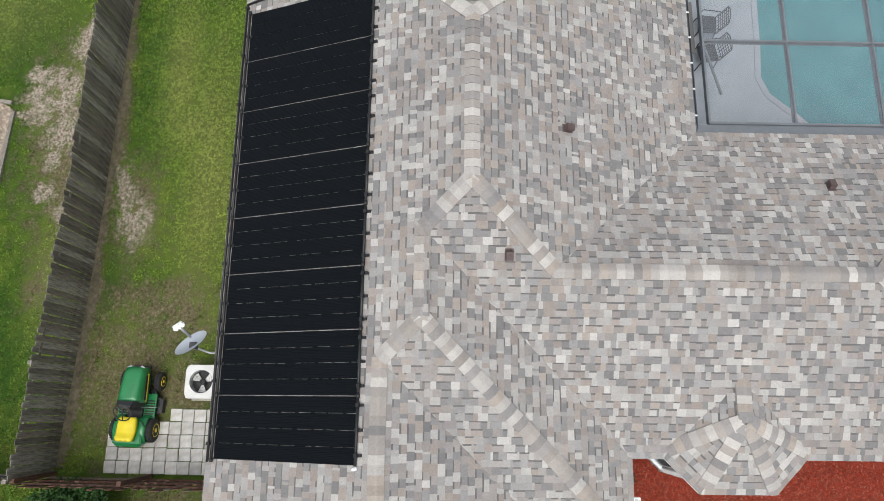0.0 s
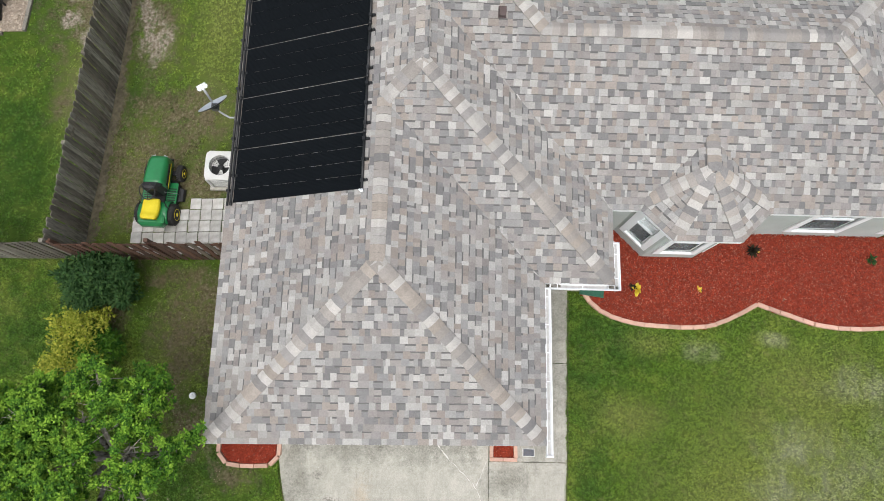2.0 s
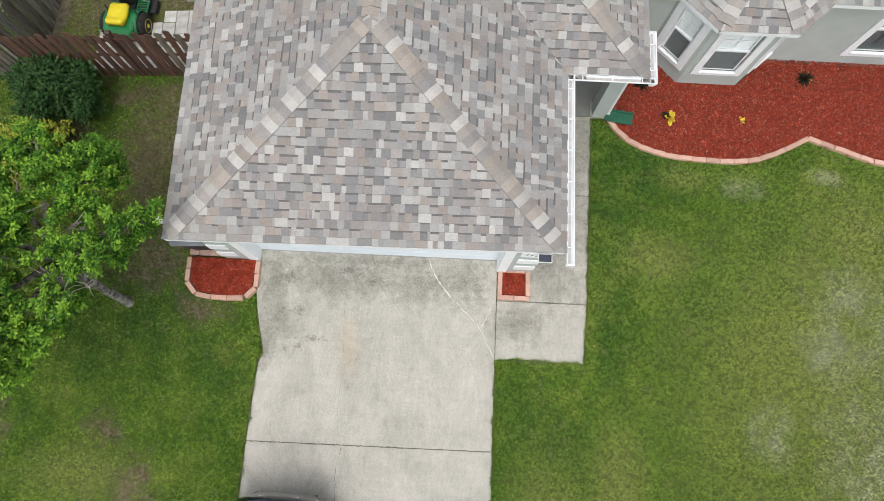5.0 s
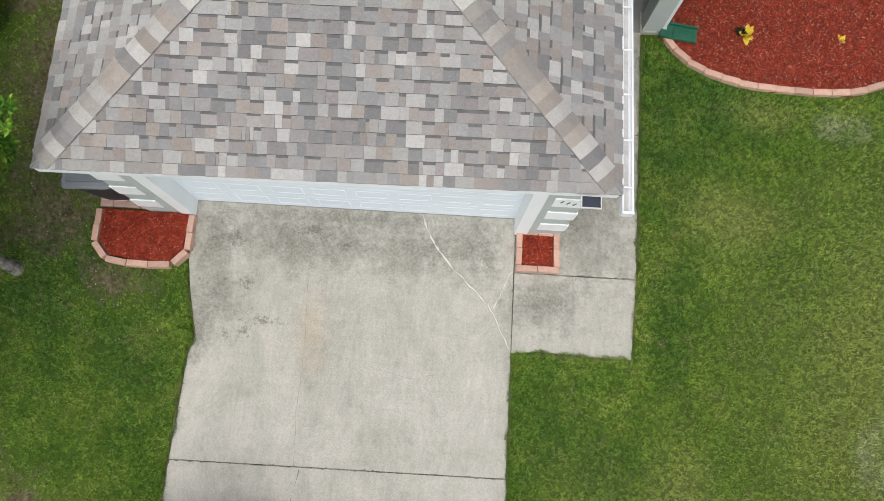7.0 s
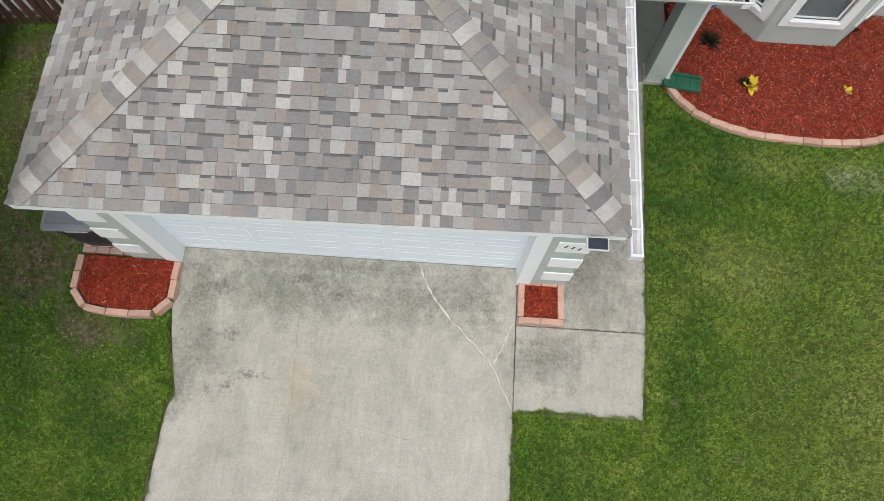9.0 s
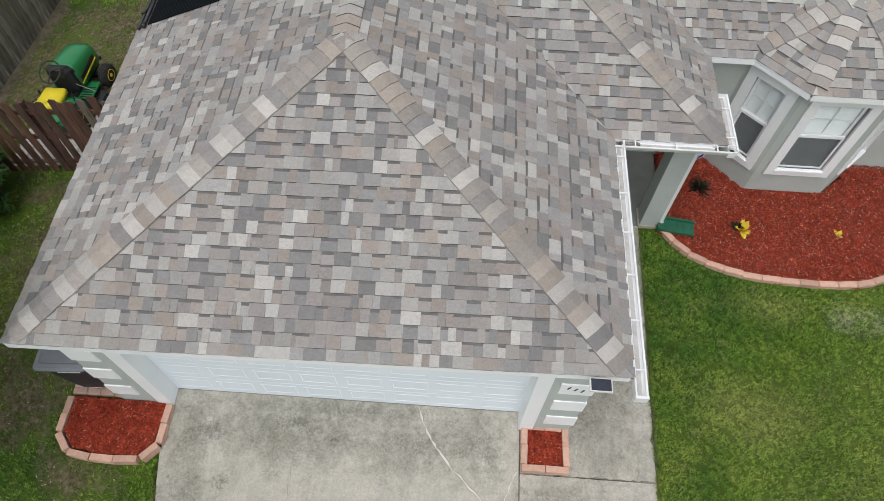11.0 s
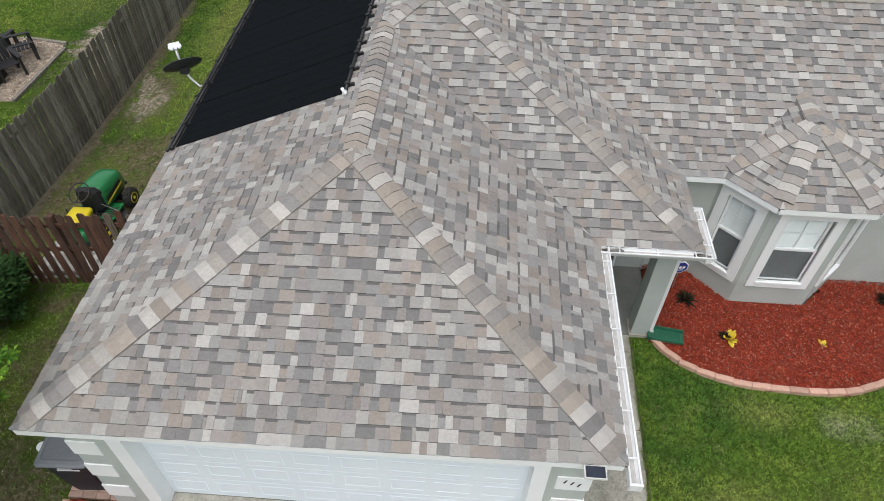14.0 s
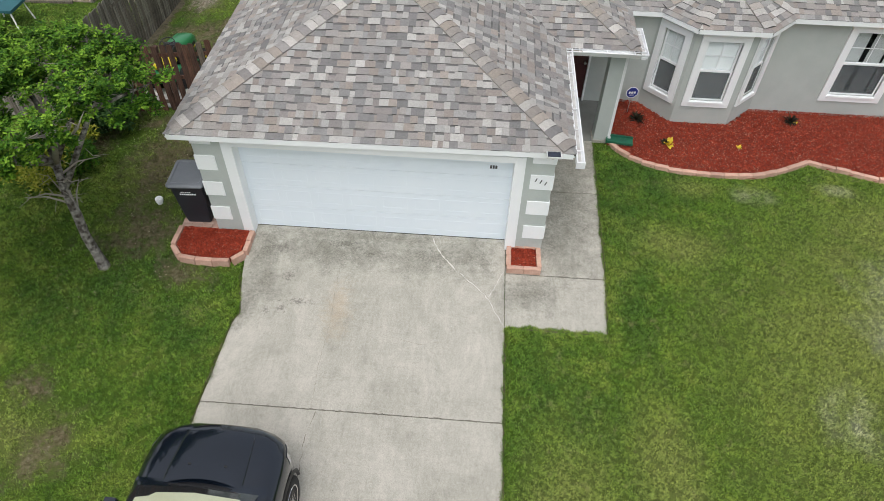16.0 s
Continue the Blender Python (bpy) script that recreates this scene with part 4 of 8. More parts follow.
for s_ in (-0.06, 0.06):
    bm = bmesh.new()
    tube(bm, [(-0.06 + s_ * 1.4, -0.03, 2.125), (-0.06 + s_ * 0.8, -0.03, 2.03)], 0.007, 6)
    part("pull_cord", bm, INK, garage_door)
# illegible door number painted on a quoin: slanted bars
for i in range(3):
    bm = bmesh.new()
    box(bm, -0.009, 0.009, -0.006, 0.0, -0.04, 0.04, Matrix.Translation((2.83 + i * 0.085, -0.238, 1.78 - i * 0.035)) @ Matrix.Rotation(0.35, 4, "Y"))
    part("number_mark", bm, INK, house)

# ---- gutters ----
GUT = [(0.0, 0.0), (0.0, -0.055), (0.085, -0.055), (0.108, -0.03), (0.108, 0.0), (0.130, 0.0), (0.130, -0.014), (0.118, -0.014), (0.112, -0.04), (0.080, -0.112), (-0.006, -0.112), (-0.006, 0.0)]


def gutter(p0, p1, hangers):
    """An open white gutter; its outer side is to the right of its run."""
    bm = bmesh.new()
    sweep(bm, GUT, p0, p1)
    g = part("gutter", bm, GUTTER_WHITE, house, "open white aluminium gutter with hangers")
    p0, p1 = Vector(p0), Vector(p1)
    d = (p1 - p0).normalized()
    side = d.cross(Vector((0, 0, 1)))
    # Grey strip on the trough floor: shading of the white inside, put into colour.
    bm = bmesh.new()
    sweep(bm, [(0.03, -0.048), (0.08, -0.048), (0.08, -0.054), (0.03, -0.054)], p0 + d * 0.02, p1 - d * 0.02)
    part("gutter_shading", bm, GUTTER_GREY, g, "grey strip for the shading inside the gutter")
    n = max(1, round((p1 - p0).length / hangers))
    for i in range(n):
        c = p0 + d * ((i + 0.5) * (p1 - p0).length / n)
        bm = bmesh.new()
        sweep(bm, [(-0.009, -0.012), (0.009, -0.012), (0.009, 0.0), (-0.009, 0.0)], c - side * 0.004, c + side * 0.112)
        part("hanger", bm, GUTTER_WHITE, g)
    return g


gutter((XG - 0.0, YG - 0.10, E + 0.01), (XG - 0.0, YP + 0.0, E + 0.01), 0.62)
gutter((XG + 0.0, YP - 0.0, E + 0.01), (XP + 0.12, YP - 0.0, E + 0.01), 0.5)
gutter((XP, YP - 0.12, E + 0.01), (XP, 3.92, E + 0.01), 0.5)
part("gutter_end", boxes((XP - 0.008, XP + 0.132, 3.92, 3.926, E - 0.10, E + 0.012)), GUTTER_WHITE, house)
for a, b in ((XG + 0.03, XG + 0.34), (XP - 0.16, XP + 0.02)):
    part("gutter_debris", boxes((a, b, YP - 0.075, YP - 0.02, E - 0.043, E - 0.028), (a + 0.05, b - 0.03, YP - 0.055, YP - 0.015, E - 0.028, E - 0.018)), BARK, house, "dark wet leaf debris in the gutter", bevel=0.004)
bm = boxes((XG - 0.012, XG + 0.134, YG - 0.13, YG - 0.098, E - 0.11, E + 0.014))
part("gutter_end", bm, GUTTER_WHITE, house, "white gutter end cap", bevel=0.005)
bm = bmesh.new()
for a, b in (((4.73, 3.36, E - 0.13), (4.735, 3.36, 0.10)), ((4.735, 3.36, 0.10), (4.80, 3.34, 0.0))):
    sweep(bm, [(-0.035, -0.025), (0.035, -0.025), (0.035, 0.025), (-0.035, 0.025)], a, b, up=(0, 1, 0))
part("downspout", bm, GUTTER_WHITE, house, "white downspout beside the porch column")
# super gutter at the pool cage
for p, q in (((XM + 0.05, YB + 0.1, E - 0.03), (XM + 0.05, YBACK, E - 0.03)),):
    bm = bmesh.new()
    sweep(bm, [(-0.035, -0.09), (0.035, -0.09), (0.035, 0.0), (0.026, 0.0), (0.026, -0.08), (-0.026, -0.08), (-0.026, 0.0), (-0.035, 0.0)], p, q)
    g = part("rear_gutter", bm, CAGE, house, "slim bronze gutter at the pool cage")
    n = round((Vector(q) - Vector(p)).length / 0.65)
    for i in range(n if p[0] < 7 else 0):
        c = Vector(p).lerp(Vector(q), (i + 0.5) / n)
        part("hanger", boxes((c.x - 0.045, c.x + 0.03, c.y - 0.018, c.y + 0.018, c.z - 0.004, c.z + 0.008)), GUTTER_WHITE, g)


# ---- beds, edging and pavers ----
def chips(name, poly_test, x0, x1, y0, y1, count, zf, material, parent, seed, size=(0.055, 0.014)):
    """Loose bark chips: bent slivers lying at all angles."""
    rng = np.random.default_rng(seed)
    x = rng.uniform(x0, x1, count * 3)
    y = rng.uniform(y0, y1, count * 3)
    keep = np.array([poly_test(a, b) for a, b in zip(x, y)])
    x, y = x[keep][:count], y[keep][:count]
    n = len(x)
    a = rng.uniform(0, 2 * np.pi, n)
    ln = size[0] * rng.uniform(0.4, 1.5, n) / 2
    wd = size[1] * rng.uniform(0.5, 1.6, n) / 2
    tilt = rng.normal(0, 0.35, n)
    roll = rng.normal(0, 0.5, n)
    z = np.array([zf(p, q) for p, q in zip(x, y)]) + rng.uniform(0.004, 0.03, n)
    ca, sa = np.cos(a), np.sin(a)
    pts = np.zeros((n, 4, 3))
    for k, (u, v) in enumerate(((-1, -1), (1, -1), (1, 1), (-1, 1))):
        pts[:, k, 0] = x + ca * ln * u - sa * wd * v
        pts[:, k, 1] = y + sa * ln * u + ca * wd * v
        pts[:, k, 2] = z + ln * u * np.sin(tilt) + wd * v * np.sin(roll)
    return from_arrays(name, pts.reshape(-1, 3), np.arange(n * 4), 4, material, parent, kind="stuff")


def inside(poly, x, y):
    c = False
    for (x0, y0), (x1, y1) in zip(poly, poly[1:] + poly[:1]):
        if (y0 > y) != (y1 > y) and x < (x1 - x0) * (y - y0) / (y1 - y0) + x0:
            c = not c
    return c


def smooth_line(pts, step):
    """Even points along a rounded run through pts."""
    fine = []
    for i in range(len(pts) - 1):
        p0, p1, p2, p3 = (Vector(pts[max(min(k, len(pts) - 1), 0)]) for k in (i - 1, i, i + 1, i + 2))
        for j in range(20):
            t = j / 20
            fine.append(0.5 * (2 * p1 + (p2 - p0) * t + (2 * p0 - 5 * p1 + 4 * p2 - p3) * t * t + (3 * p1 - p0 - 3 * p2 + p3) * t ** 3))
    fine.append(Vector(pts[-1]))
    total = sum((b - a).length for a, b in zip(fine, fine[1:]))
    n = max(1, round(total / step))
    out, acc, k = [fine[0]], 0.0, 1
    for a, b in zip(fine, fine[1:]):
        ln = (b - a).length
        while k < n and acc + ln >= k * total / n:
            out.append(a.lerp(b, (k * total / n - acc) / ln))
            k += 1
        acc += ln
    out.append(fine[-1])
    return out


def edge_brick(bm_len, depth, height):
    bm = bmesh.new()
    box(bm, -bm_len / 2, bm_len / 2, -depth / 2, depth / 2, -0.1, height)
    edges = [e for e in bm.edges if e.calc_face_angle(0) > 0.6]
    bmesh.ops.bevel(bm, geom=edges, offset=0.026, segments=3, affect="EDGES")
    return mesh_of(bm, EDGING)


def edging(parent, line, zf, step, depth=0.10, height=0.10, seed=1, mesh_cache={}):
    rng = random.Random(seed)
    pts = smooth_line(line, step)
    for a, b in zip(pts, pts[1:]):
        ln = round((b - a).length * 0.975, 2)
        key = (ln, depth, height)
        if key not in mesh_cache:
            mesh_cache[key] = edge_brick(*key)
        ob = new("edging_brick", mesh_cache[key])
        ob.parent = parent
        c = (a + b) / 2
        ob.matrix_basis = Matrix.Translation((c.x, c.y, zf(c.x, c.y) + rng.uniform(-0.012, 0.012))) @ Matrix.Rotation(math.atan2(b.y - a.y, b.x - a.x) + rng.uniform(-0.04, 0.04), 4, "Z") @ Matrix.Rotation(rng.uniform(-0.04, 0.04), 4, "X")


BED_Z = lambda x, y: gz(x, y) + 0.045 + 0.09 * step01(y, 3.1, 4.2)
ARC1 = [(4.76, 3.25), (5.08, 2.86), (5.71, 2.58), (6.56, 2.46), (7.76, 2.46), (8.48, 2.70), (9.15, 3.06)]
ARC2 = [(9.15, 3.06), (9.91, 2.80), (10.6, 2.58), (11.3, 2.50), (12.2, 2.53), (13.1, 2.75), (13.9, 3.15)]
BED = [(4.74, 3.25)] + ARC1[1:] + ARC2[1:] + [(13.9, 4.86), (8.25, 4.86), (7.58, 4.18), (6.26, 4.18), (5.57, 4.86), (4.80, 4.86)]
bed = thing("mulch_bed", "red dyed bark mulch bed with scalloped brick edging along the house", "flower bed", kind="structure")
bm = bmesh.new()
# the mulch heaps up a little towards the wall
step_ = 0.15
cols, lines = [4.70 + step_ * i for i in range(63)], [2.40 + step_ * i for i in range(18)]
heap = {(i, j): bm.verts.new((x, y, BED_Z(x, y) + 0.012 * noise.noise((x * 3, y * 3, 2.0)))) for i, x in enumerate(cols) for j, y in enumerate(lines)}
for i in range(len(cols) - 1):
    for j in range(len(lines) - 1):
        if inside(BED, cols[i] + step_ / 2, lines[j] + step_ / 2):
            bm.faces.new([heap[q] for q in ((i, j), (i + 1, j), (i + 1, j + 1), (i, j + 1))])
bmesh.ops.delete(bm, geom=[v for v in bm.verts if not v.link_faces], context="VERTS")
prism(bm, BED, -0.3, lambda x, y: gz(x, y) + 0.03)
part("mulch", bm, MULCH, bed)
chips("loose_bark", lambda x, y: inside(BED, x, y), 4.75, 13.9, 2.46, 4.86, 42000, BED_Z, CHIP, bed, 5, (0.042, 0.011))
chips("faded_chips", lambda x, y: inside(BED, x, y), 4.75, 13.9, 2.46, 4.86, 8500, lambda x, y: BED_Z(x, y) + 0.012, CHIP_PALE, bed, 6, (0.026, 0.006))
edging(bed, ARC1, gz, 0.30, seed=3)
edging(bed, ARC2, gz, 0.30, seed=4)
# beds either side of the driveway
PL = [(-3.80, -0.24), (-3.80, -0.72), (-3.62, -0.93), (-3.2, -0.99), (-2.72, -0.97), (-2.54, -0.80), (-2.52, -0.24)]
left_bed = thing("flower_bed", "small red mulch bed edged with salmon bricks beside the driveway", "flower bed", group="driveway beds")
bm = bmesh.new()
prism(bm, PL, -0.15, 0.045)
part("mulch", bm, MULCH, left_bed)
chips("loose_bark", lambda x, y: inside(PL, x, y), -3.8, -2.5, -1.0, -0.2, 6500, lambda x, y: 0.042, CHIP, left_bed, 7, (0.034, 0.010))
chips("faded_chips", lambda x, y: inside(PL, x, y), -3.8, -2.5, -1.0, -0.2, 130, lambda x, y: 0.05, CHIP_PALE, left_bed, 9, (0.030, 0.007))
edging(left_bed, [(-3.86, -0.24), (-3.86, -0.74)], lambda x, y: 0.0, 0.25, 0.09, 0.085, 5)
edging(left_bed, [(-3.86, -0.76), (-3.68, -0.98)], lambda x, y: 0.0, 0.28, 0.09, 0.085, 6)
edging(left_bed, [(-3.66, -1.0), (-3.2, -1.05), (-2.70, -1.03)], lambda x, y: -0.01, 0.31, 0.09, 0.085, 7)
edging(left_bed, [(-2.66, -1.01), (-2.47, -0.82)], lambda x, y: 0.0, 0.27, 0.09, 0.085, 8)
edging(left_bed, [(-2.46, -0.80), (-2.46, -0.26)], lambda x, y: 0.0, 0.27, 0.09, 0.085, 9)
right_bed = thing("flower_bed", "small square red mulch bed in a salmon brick border", "flower bed", group="driveway beds")
PR = [(2.56, -0.73), (3.02, -0.73), (3.02, -0.25), (2.56, -0.25)]
bm = bmesh.new()
prism(bm, PR, -0.15, 0.045)
part("mulch", bm, MULCH, right_bed)
chips("loose_bark", lambda x, y: inside(PR, x, y), 2.56, 3.02, -0.73, -0.25, 1600, lambda x, y: 0.042, CHIP, right_bed, 8, (0.034, 0.010))
chips("faded_chips", lambda x, y: inside(PR, x, y), 2.56, 3.02, -0.73, -0.25, 26, lambda x, y: 0.05, CHIP_PALE, right_bed, 10, (0.030, 0.007))
for k, line in enumerate(([(2.47, -0.775), (3.11, -0.775)], [(2.56, -0.215), (3.02, -0.215)], [(2.51, -0.73), (2.51, -0.20)], [(3.07, -0.73), (3.07, -0.20)])):
    edging(right_bed, line, lambda x, y: 0.0, 0.3, 0.085, 0.085, 20 + k)

# brick pad under the bin
pad = thing("brick_pad", "small pad of pinkish paver bricks beside the garage", "paving", kind="structure")
bm = bmesh.new()
box(bm, -0.097, 0.097, -0.047, 0.047, -0.08, 0.025)
bmesh.ops.bevel(bm, geom=[e for e in bm.edges], offset=0.006, segments=1, affect="EDGES")
brick = mesh_of(bm, PAVER)
rng = random.Random(11)
for r in range(8):
    for c in range(4):
        ob = new("brick", brick)
        ob.parent = pad
        ob.matrix_basis = Matrix.Translation((-3.80 + c * 0.20 + rng.uniform(-0.004, 0.004), -0.14 + r * 0.10, rng.uniform(-0.006, 0.006))) @ Matrix.Rotation(rng.uniform(-0.03, 0.03), 4, "Z")

# paver tiles behind the fence
tiles = thing("paver_patio", "patch of grey concrete paver tiles with grass in the joints", "paving", kind="structure")
bm = bmesh.new()
box(bm, -0.143, 0.143, -0.143, 0.143, -0.06, 0.03)
bmesh.ops.bevel(bm, geom=[e for e in bm.edges], offset=0.008, segments=1, affect="EDGES")
tile = mesh_of(bm, SLAB)
for r in range(5):
    for c in range(9):
        x, y = -6.62 + c * 0.30 + rng.uniform(-0.008, 0.008), 4.14 + r * 0.30 + rng.uniform(-0.008, 0.008)
        if (r == 4 and c in (0, 1, 2, 3, 4)) or (r == 3 and c == 1):
            continue
        ob = new("tile", tile)
        ob.parent = tiles
        ob.matrix_basis = Matrix.Translation((x, y, gz(x, y) + rng.uniform(0.0, 0.012))) @ Matrix.Rotation(0.02 + rng.uniform(-0.03, 0.03), 4, "Z") @ Matrix.Rotation(-0.13, 4, "Y")


# ---- fences ----
def fence(name, label, p0, p1, height, board, material, seed, zf, face, gap=0.008, dogear=True):
    """Upright boards on rails with posts; face is the side (+1 left of the run) that carries the boards."""
    f = thing(name, label, "fence")
    rng = random.Random(seed)
    p0, p1 = Vector((*p0, 0)), Vector((*p1, 0))
    d = (p1 - p0).normalized()
    n_ = Vector((-d.y, d.x, 0)) * face
    total = (p1 - p0).length
    turn = Matrix.Rotation(math.atan2(d.y, d.x), 4, "Z")
    meshes = []
    for k in range(6):
        hh = height + rng.uniform(-0.035, 0.03)
        bm = bmesh.new()
        w_ = board / 2 - rng.uniform(0.0, 0.004)
        prof = [(-w_, 0), (w_, 0), (w_, hh - 0.03), (w_ - 0.028, hh), (-w_ + 0.028, hh), (-w_, hh - 0.03)] if dogear else [(-w_, 0), (w_, 0), (w_, hh), (-w_, hh)]
        a = [bm.verts.new((x, -0.009, z)) for x, z in prof]
        b = [bm.verts.new((x, 0.009, z)) for x, z in prof]
        bm.faces.new(a[::-1])
        bm.faces.new(b)
        for i in range(len(prof)):
            j = (i + 1) % len(prof)
            bm.faces.new((a[i], a[j], b[j], b[i]))
        meshes.append(mesh_of(bm, material))
    s = board / 2
    while s < total:
        c = p0 + d * s
        ob = new("board", rng.choice(meshes))
        ob.parent = f
        ob.matrix_basis = Matrix.Translation((c.x + n_.x * 0.03, c.y + n_.y * 0.03, zf(c.x, c.y) + 0.02 + rng.uniform(-0.012, 0.012))) @ turn @ Matrix.Rotation(rng.uniform(-0.012, 0.012), 4, "Y") @ Matrix.Rotation(rng.uniform(-0.02, 0.02), 4, "X")
        s += board + gap * rng.uniform(0.3, 1.8)
    for hgt in (0.25, height * 0.52, height - 0.25):
        k = max(1, round(total / 2.4))
        for i in range(k):
            a, b = p0 + d * (total * i / k), p0 + d * (total * (i + 1) / k)
            bm = bmesh.new()
            sweep(bm, [(-0.018, -0.042), (0.018, -0.042), (0.018, 0.042), (-0.018, 0.042)], (a.x, a.y, zf(a.x, a.y) + hgt), (b.x, b.y, zf(b.x, b.y) + hgt))
            part("rail", bm, material, f)
    k = max(1, round(total / 2.4))
    for i in range(k + 1):
        a = p0 + d * (total * i / k) - n_ * 0.065
        bm = boxes((-0.045, 0.045, -0.045, 0.045, -0.1, height - 0.06))
        ob = part("post", bm, material, f, bevel=0.006)
        ob.matrix_basis = Matrix.Translation((a.x, a.y, zf(a.x, a.y))) @ turn
    return f


fence("side_fence", "tall grey weathered board fence along the yard", (-8.02, 3.95), (-7.66, 24.0), 1.80, 0.138, GREY_FENCE, 2, gz, -1, gap=0.012)
fence("front_fence", "red-brown stained board fence across the side yard", (-7.95, 3.90), (-3.20, 3.90), 1.73, 0.135, BROWN_FENCE, 3, gz, -1, gap=0.045)
fence("neighbour_fence", "grey weathered board fence of the next yard", (-13.0, 3.93), (-8.08, 3.93), 1.70, 0.135, GREY_FENCE, 4, gz, -1, gap=0.02)

# dark ragged strip along the side fence's foot: leaf litter with painted shade
strip_rng = random.Random(15)
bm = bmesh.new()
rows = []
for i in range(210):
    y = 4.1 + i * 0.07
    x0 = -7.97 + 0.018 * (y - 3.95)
    reach_ = 0.20 + 0.16 * noise.noise(Vector((3.0, y * 1.3, 0.5))) + strip_rng.uniform(-0.05, 0.09)
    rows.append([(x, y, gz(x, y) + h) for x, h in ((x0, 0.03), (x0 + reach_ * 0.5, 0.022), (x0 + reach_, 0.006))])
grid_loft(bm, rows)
part("litter_shade_strip", bm, EDGE_SOIL, ground, "dark leaf litter and painted shade along the fence")


# ---- solar pool heater on the west slope ----
def west(u, y, h):
    """A point u metres up the west slope from its eave, h above the deck."""
    c = 1 / math.sqrt(1 + S * S)
    return Vector((XW + u * c - h * S * c, y, E + u * S * c + h * c))


SLOPE_M = Matrix.Translation((XW, 0, E)) @ Matrix.Rotation(-math.atan(S), 4, "Y")
Y0, PW, U0, U1 = 4.57, 1.215, 0.20, 3.30
heater = thing("solar_pool_heater", "black unglazed solar pool-heating array on the west roof slope", "solar heater", SLOPE_M)
for k in range(8):
    panel = new("solar_panel")
    panel.parent = heater
    panel.matrix_basis = Matrix.Translation((0, Y0 + k * PW, 0))
    tagged(panel, "black ribbed polymer panel of narrow strips")
    ns = 4
    sw = (PW - 0.020) / ns
    for i in range(ns):
        bm = bmesh.new()
        a, b = i * sw + (0.0045 if i else 0.0), (i + 1) * sw - (0.0045 if i < 3 else 0.0)
        nr = 10
        tw = (b - a) / nr
        rows = []
        for j in range(nr):
            rows += [(a + j * tw, 0.026), (a + (j + 0.5) * tw, 0.031)]
        rows.append((b, 0.026))
        prof = rows + [(b, 0.018), (a, 0.018)]
        va = [bm.verts.new((U0, y, z)) for y, z in prof]
        vb = [bm.verts.new((U1, y, z)) for y, z in prof]
        m_ = len(prof)
        for q in range(m_):
            bm.faces.new((va[q], va[(q + 1) % m_], vb[(q + 1) % m_], vb[q]))
        bm.faces.new(va[::-1])
        bm.faces.new(vb)
        part("strip", bm, SOLAR, panel)
        if i:
            rng = random.Random(k * 10 + i)
            bm = bmesh.new()
            u = U0
            while u < U1 - 0.05:
                ln = rng.uniform(0.03, 0.09) if rng.random() < 0.85 else 0.22
                box(bm, u, min(u + ln, U1), i * sw - 0.007, i * sw + 0.007, 0.017, 0.0275)
                u += ln + rng.uniform(0.14, 0.34)
            part("web", bm, SOLAR, panel, kind="stuff")
    for u in (0.16, 3.34):
        bm = bmesh.new()
        tube(bm, [(u, 0.0, 0.05), (u, PW, 0.05)], 0.027, 12)
        part("header_pipe", bm, PIPE, panel, smooth=True)
        bm = bmesh.new()
        tube(bm, [(u, PW - 0.04, 0.05), (u, PW + 0.04, 0.05)], 0.036, 12)
        part("coupling", bm, PIPE, panel, smooth=True)
        for f in ((0.14, 0.5, 0.86) if u > 1 else (0.5,)):
            yc = PW * f
            bm = boxes((u - 0.05, u + 0.05, yc - 0.03, yc + 0.03, 0.005, 0.03), (u - 0.025, u + 0.04, yc - 0.034, yc + 0.034, 0.03, 0.09), (u + 0.035, u + 0.105, yc - 0.026, yc + 0.026, 0.005, 0.05))
            part("clamp", bm, PIPE, panel, bevel=0.004)
feed = thing("feed_pipe", "black plastic feed pipe along the eave", "pipe", SLOPE_M)
bm = bmesh.new()
tube(bm, [(0.06, Y0 - 0.06, 0.04), (0.06, Y0 + 8 * PW + 0.25, 0.04)], 0.024, 12)
part("pipe", bm, PIPE, feed, smooth=True)
bm = bmesh.new()
tube(bm, [(0.06, Y0 + 8 * PW + 0.25, 0.04), (3.3, Y0 + 8 * PW + 0.55, 0.05)], 0.024, 12)
part("cross_pipe", bm, PIPE, feed, smooth=True)
for i in range(9):
    bm = boxes((0.02, 0.10, Y0 + 0.25 + i * 1.2, Y0 + 0.31 + i * 1.2, 0.0, 0.075))
    part("strap", bm, PIPE, feed, bevel=0.006)
bm = bmesh.new()
tube(bm, [(3.34, Y0 - 0.02, 0.05), (3.34, Y0 - 0.08, 0.05)], 0.034, 12)
tube(bm, [(3.34, Y0 - 0.06, 0.04), (3.34, Y0 - 0.06, 0.14)], 0.024, 12)
part("valve", bm, WHITE, feed, "white plastic vent valve", smooth=True)
bm = bmesh.new()
tube(bm, [(0.16, Y0 - 0.06, 0.05), (0.16, Y0 + 0.01, 0.05)], 0.034, 12)
part("end_cap", bm, PIPE, feed, smooth=True)


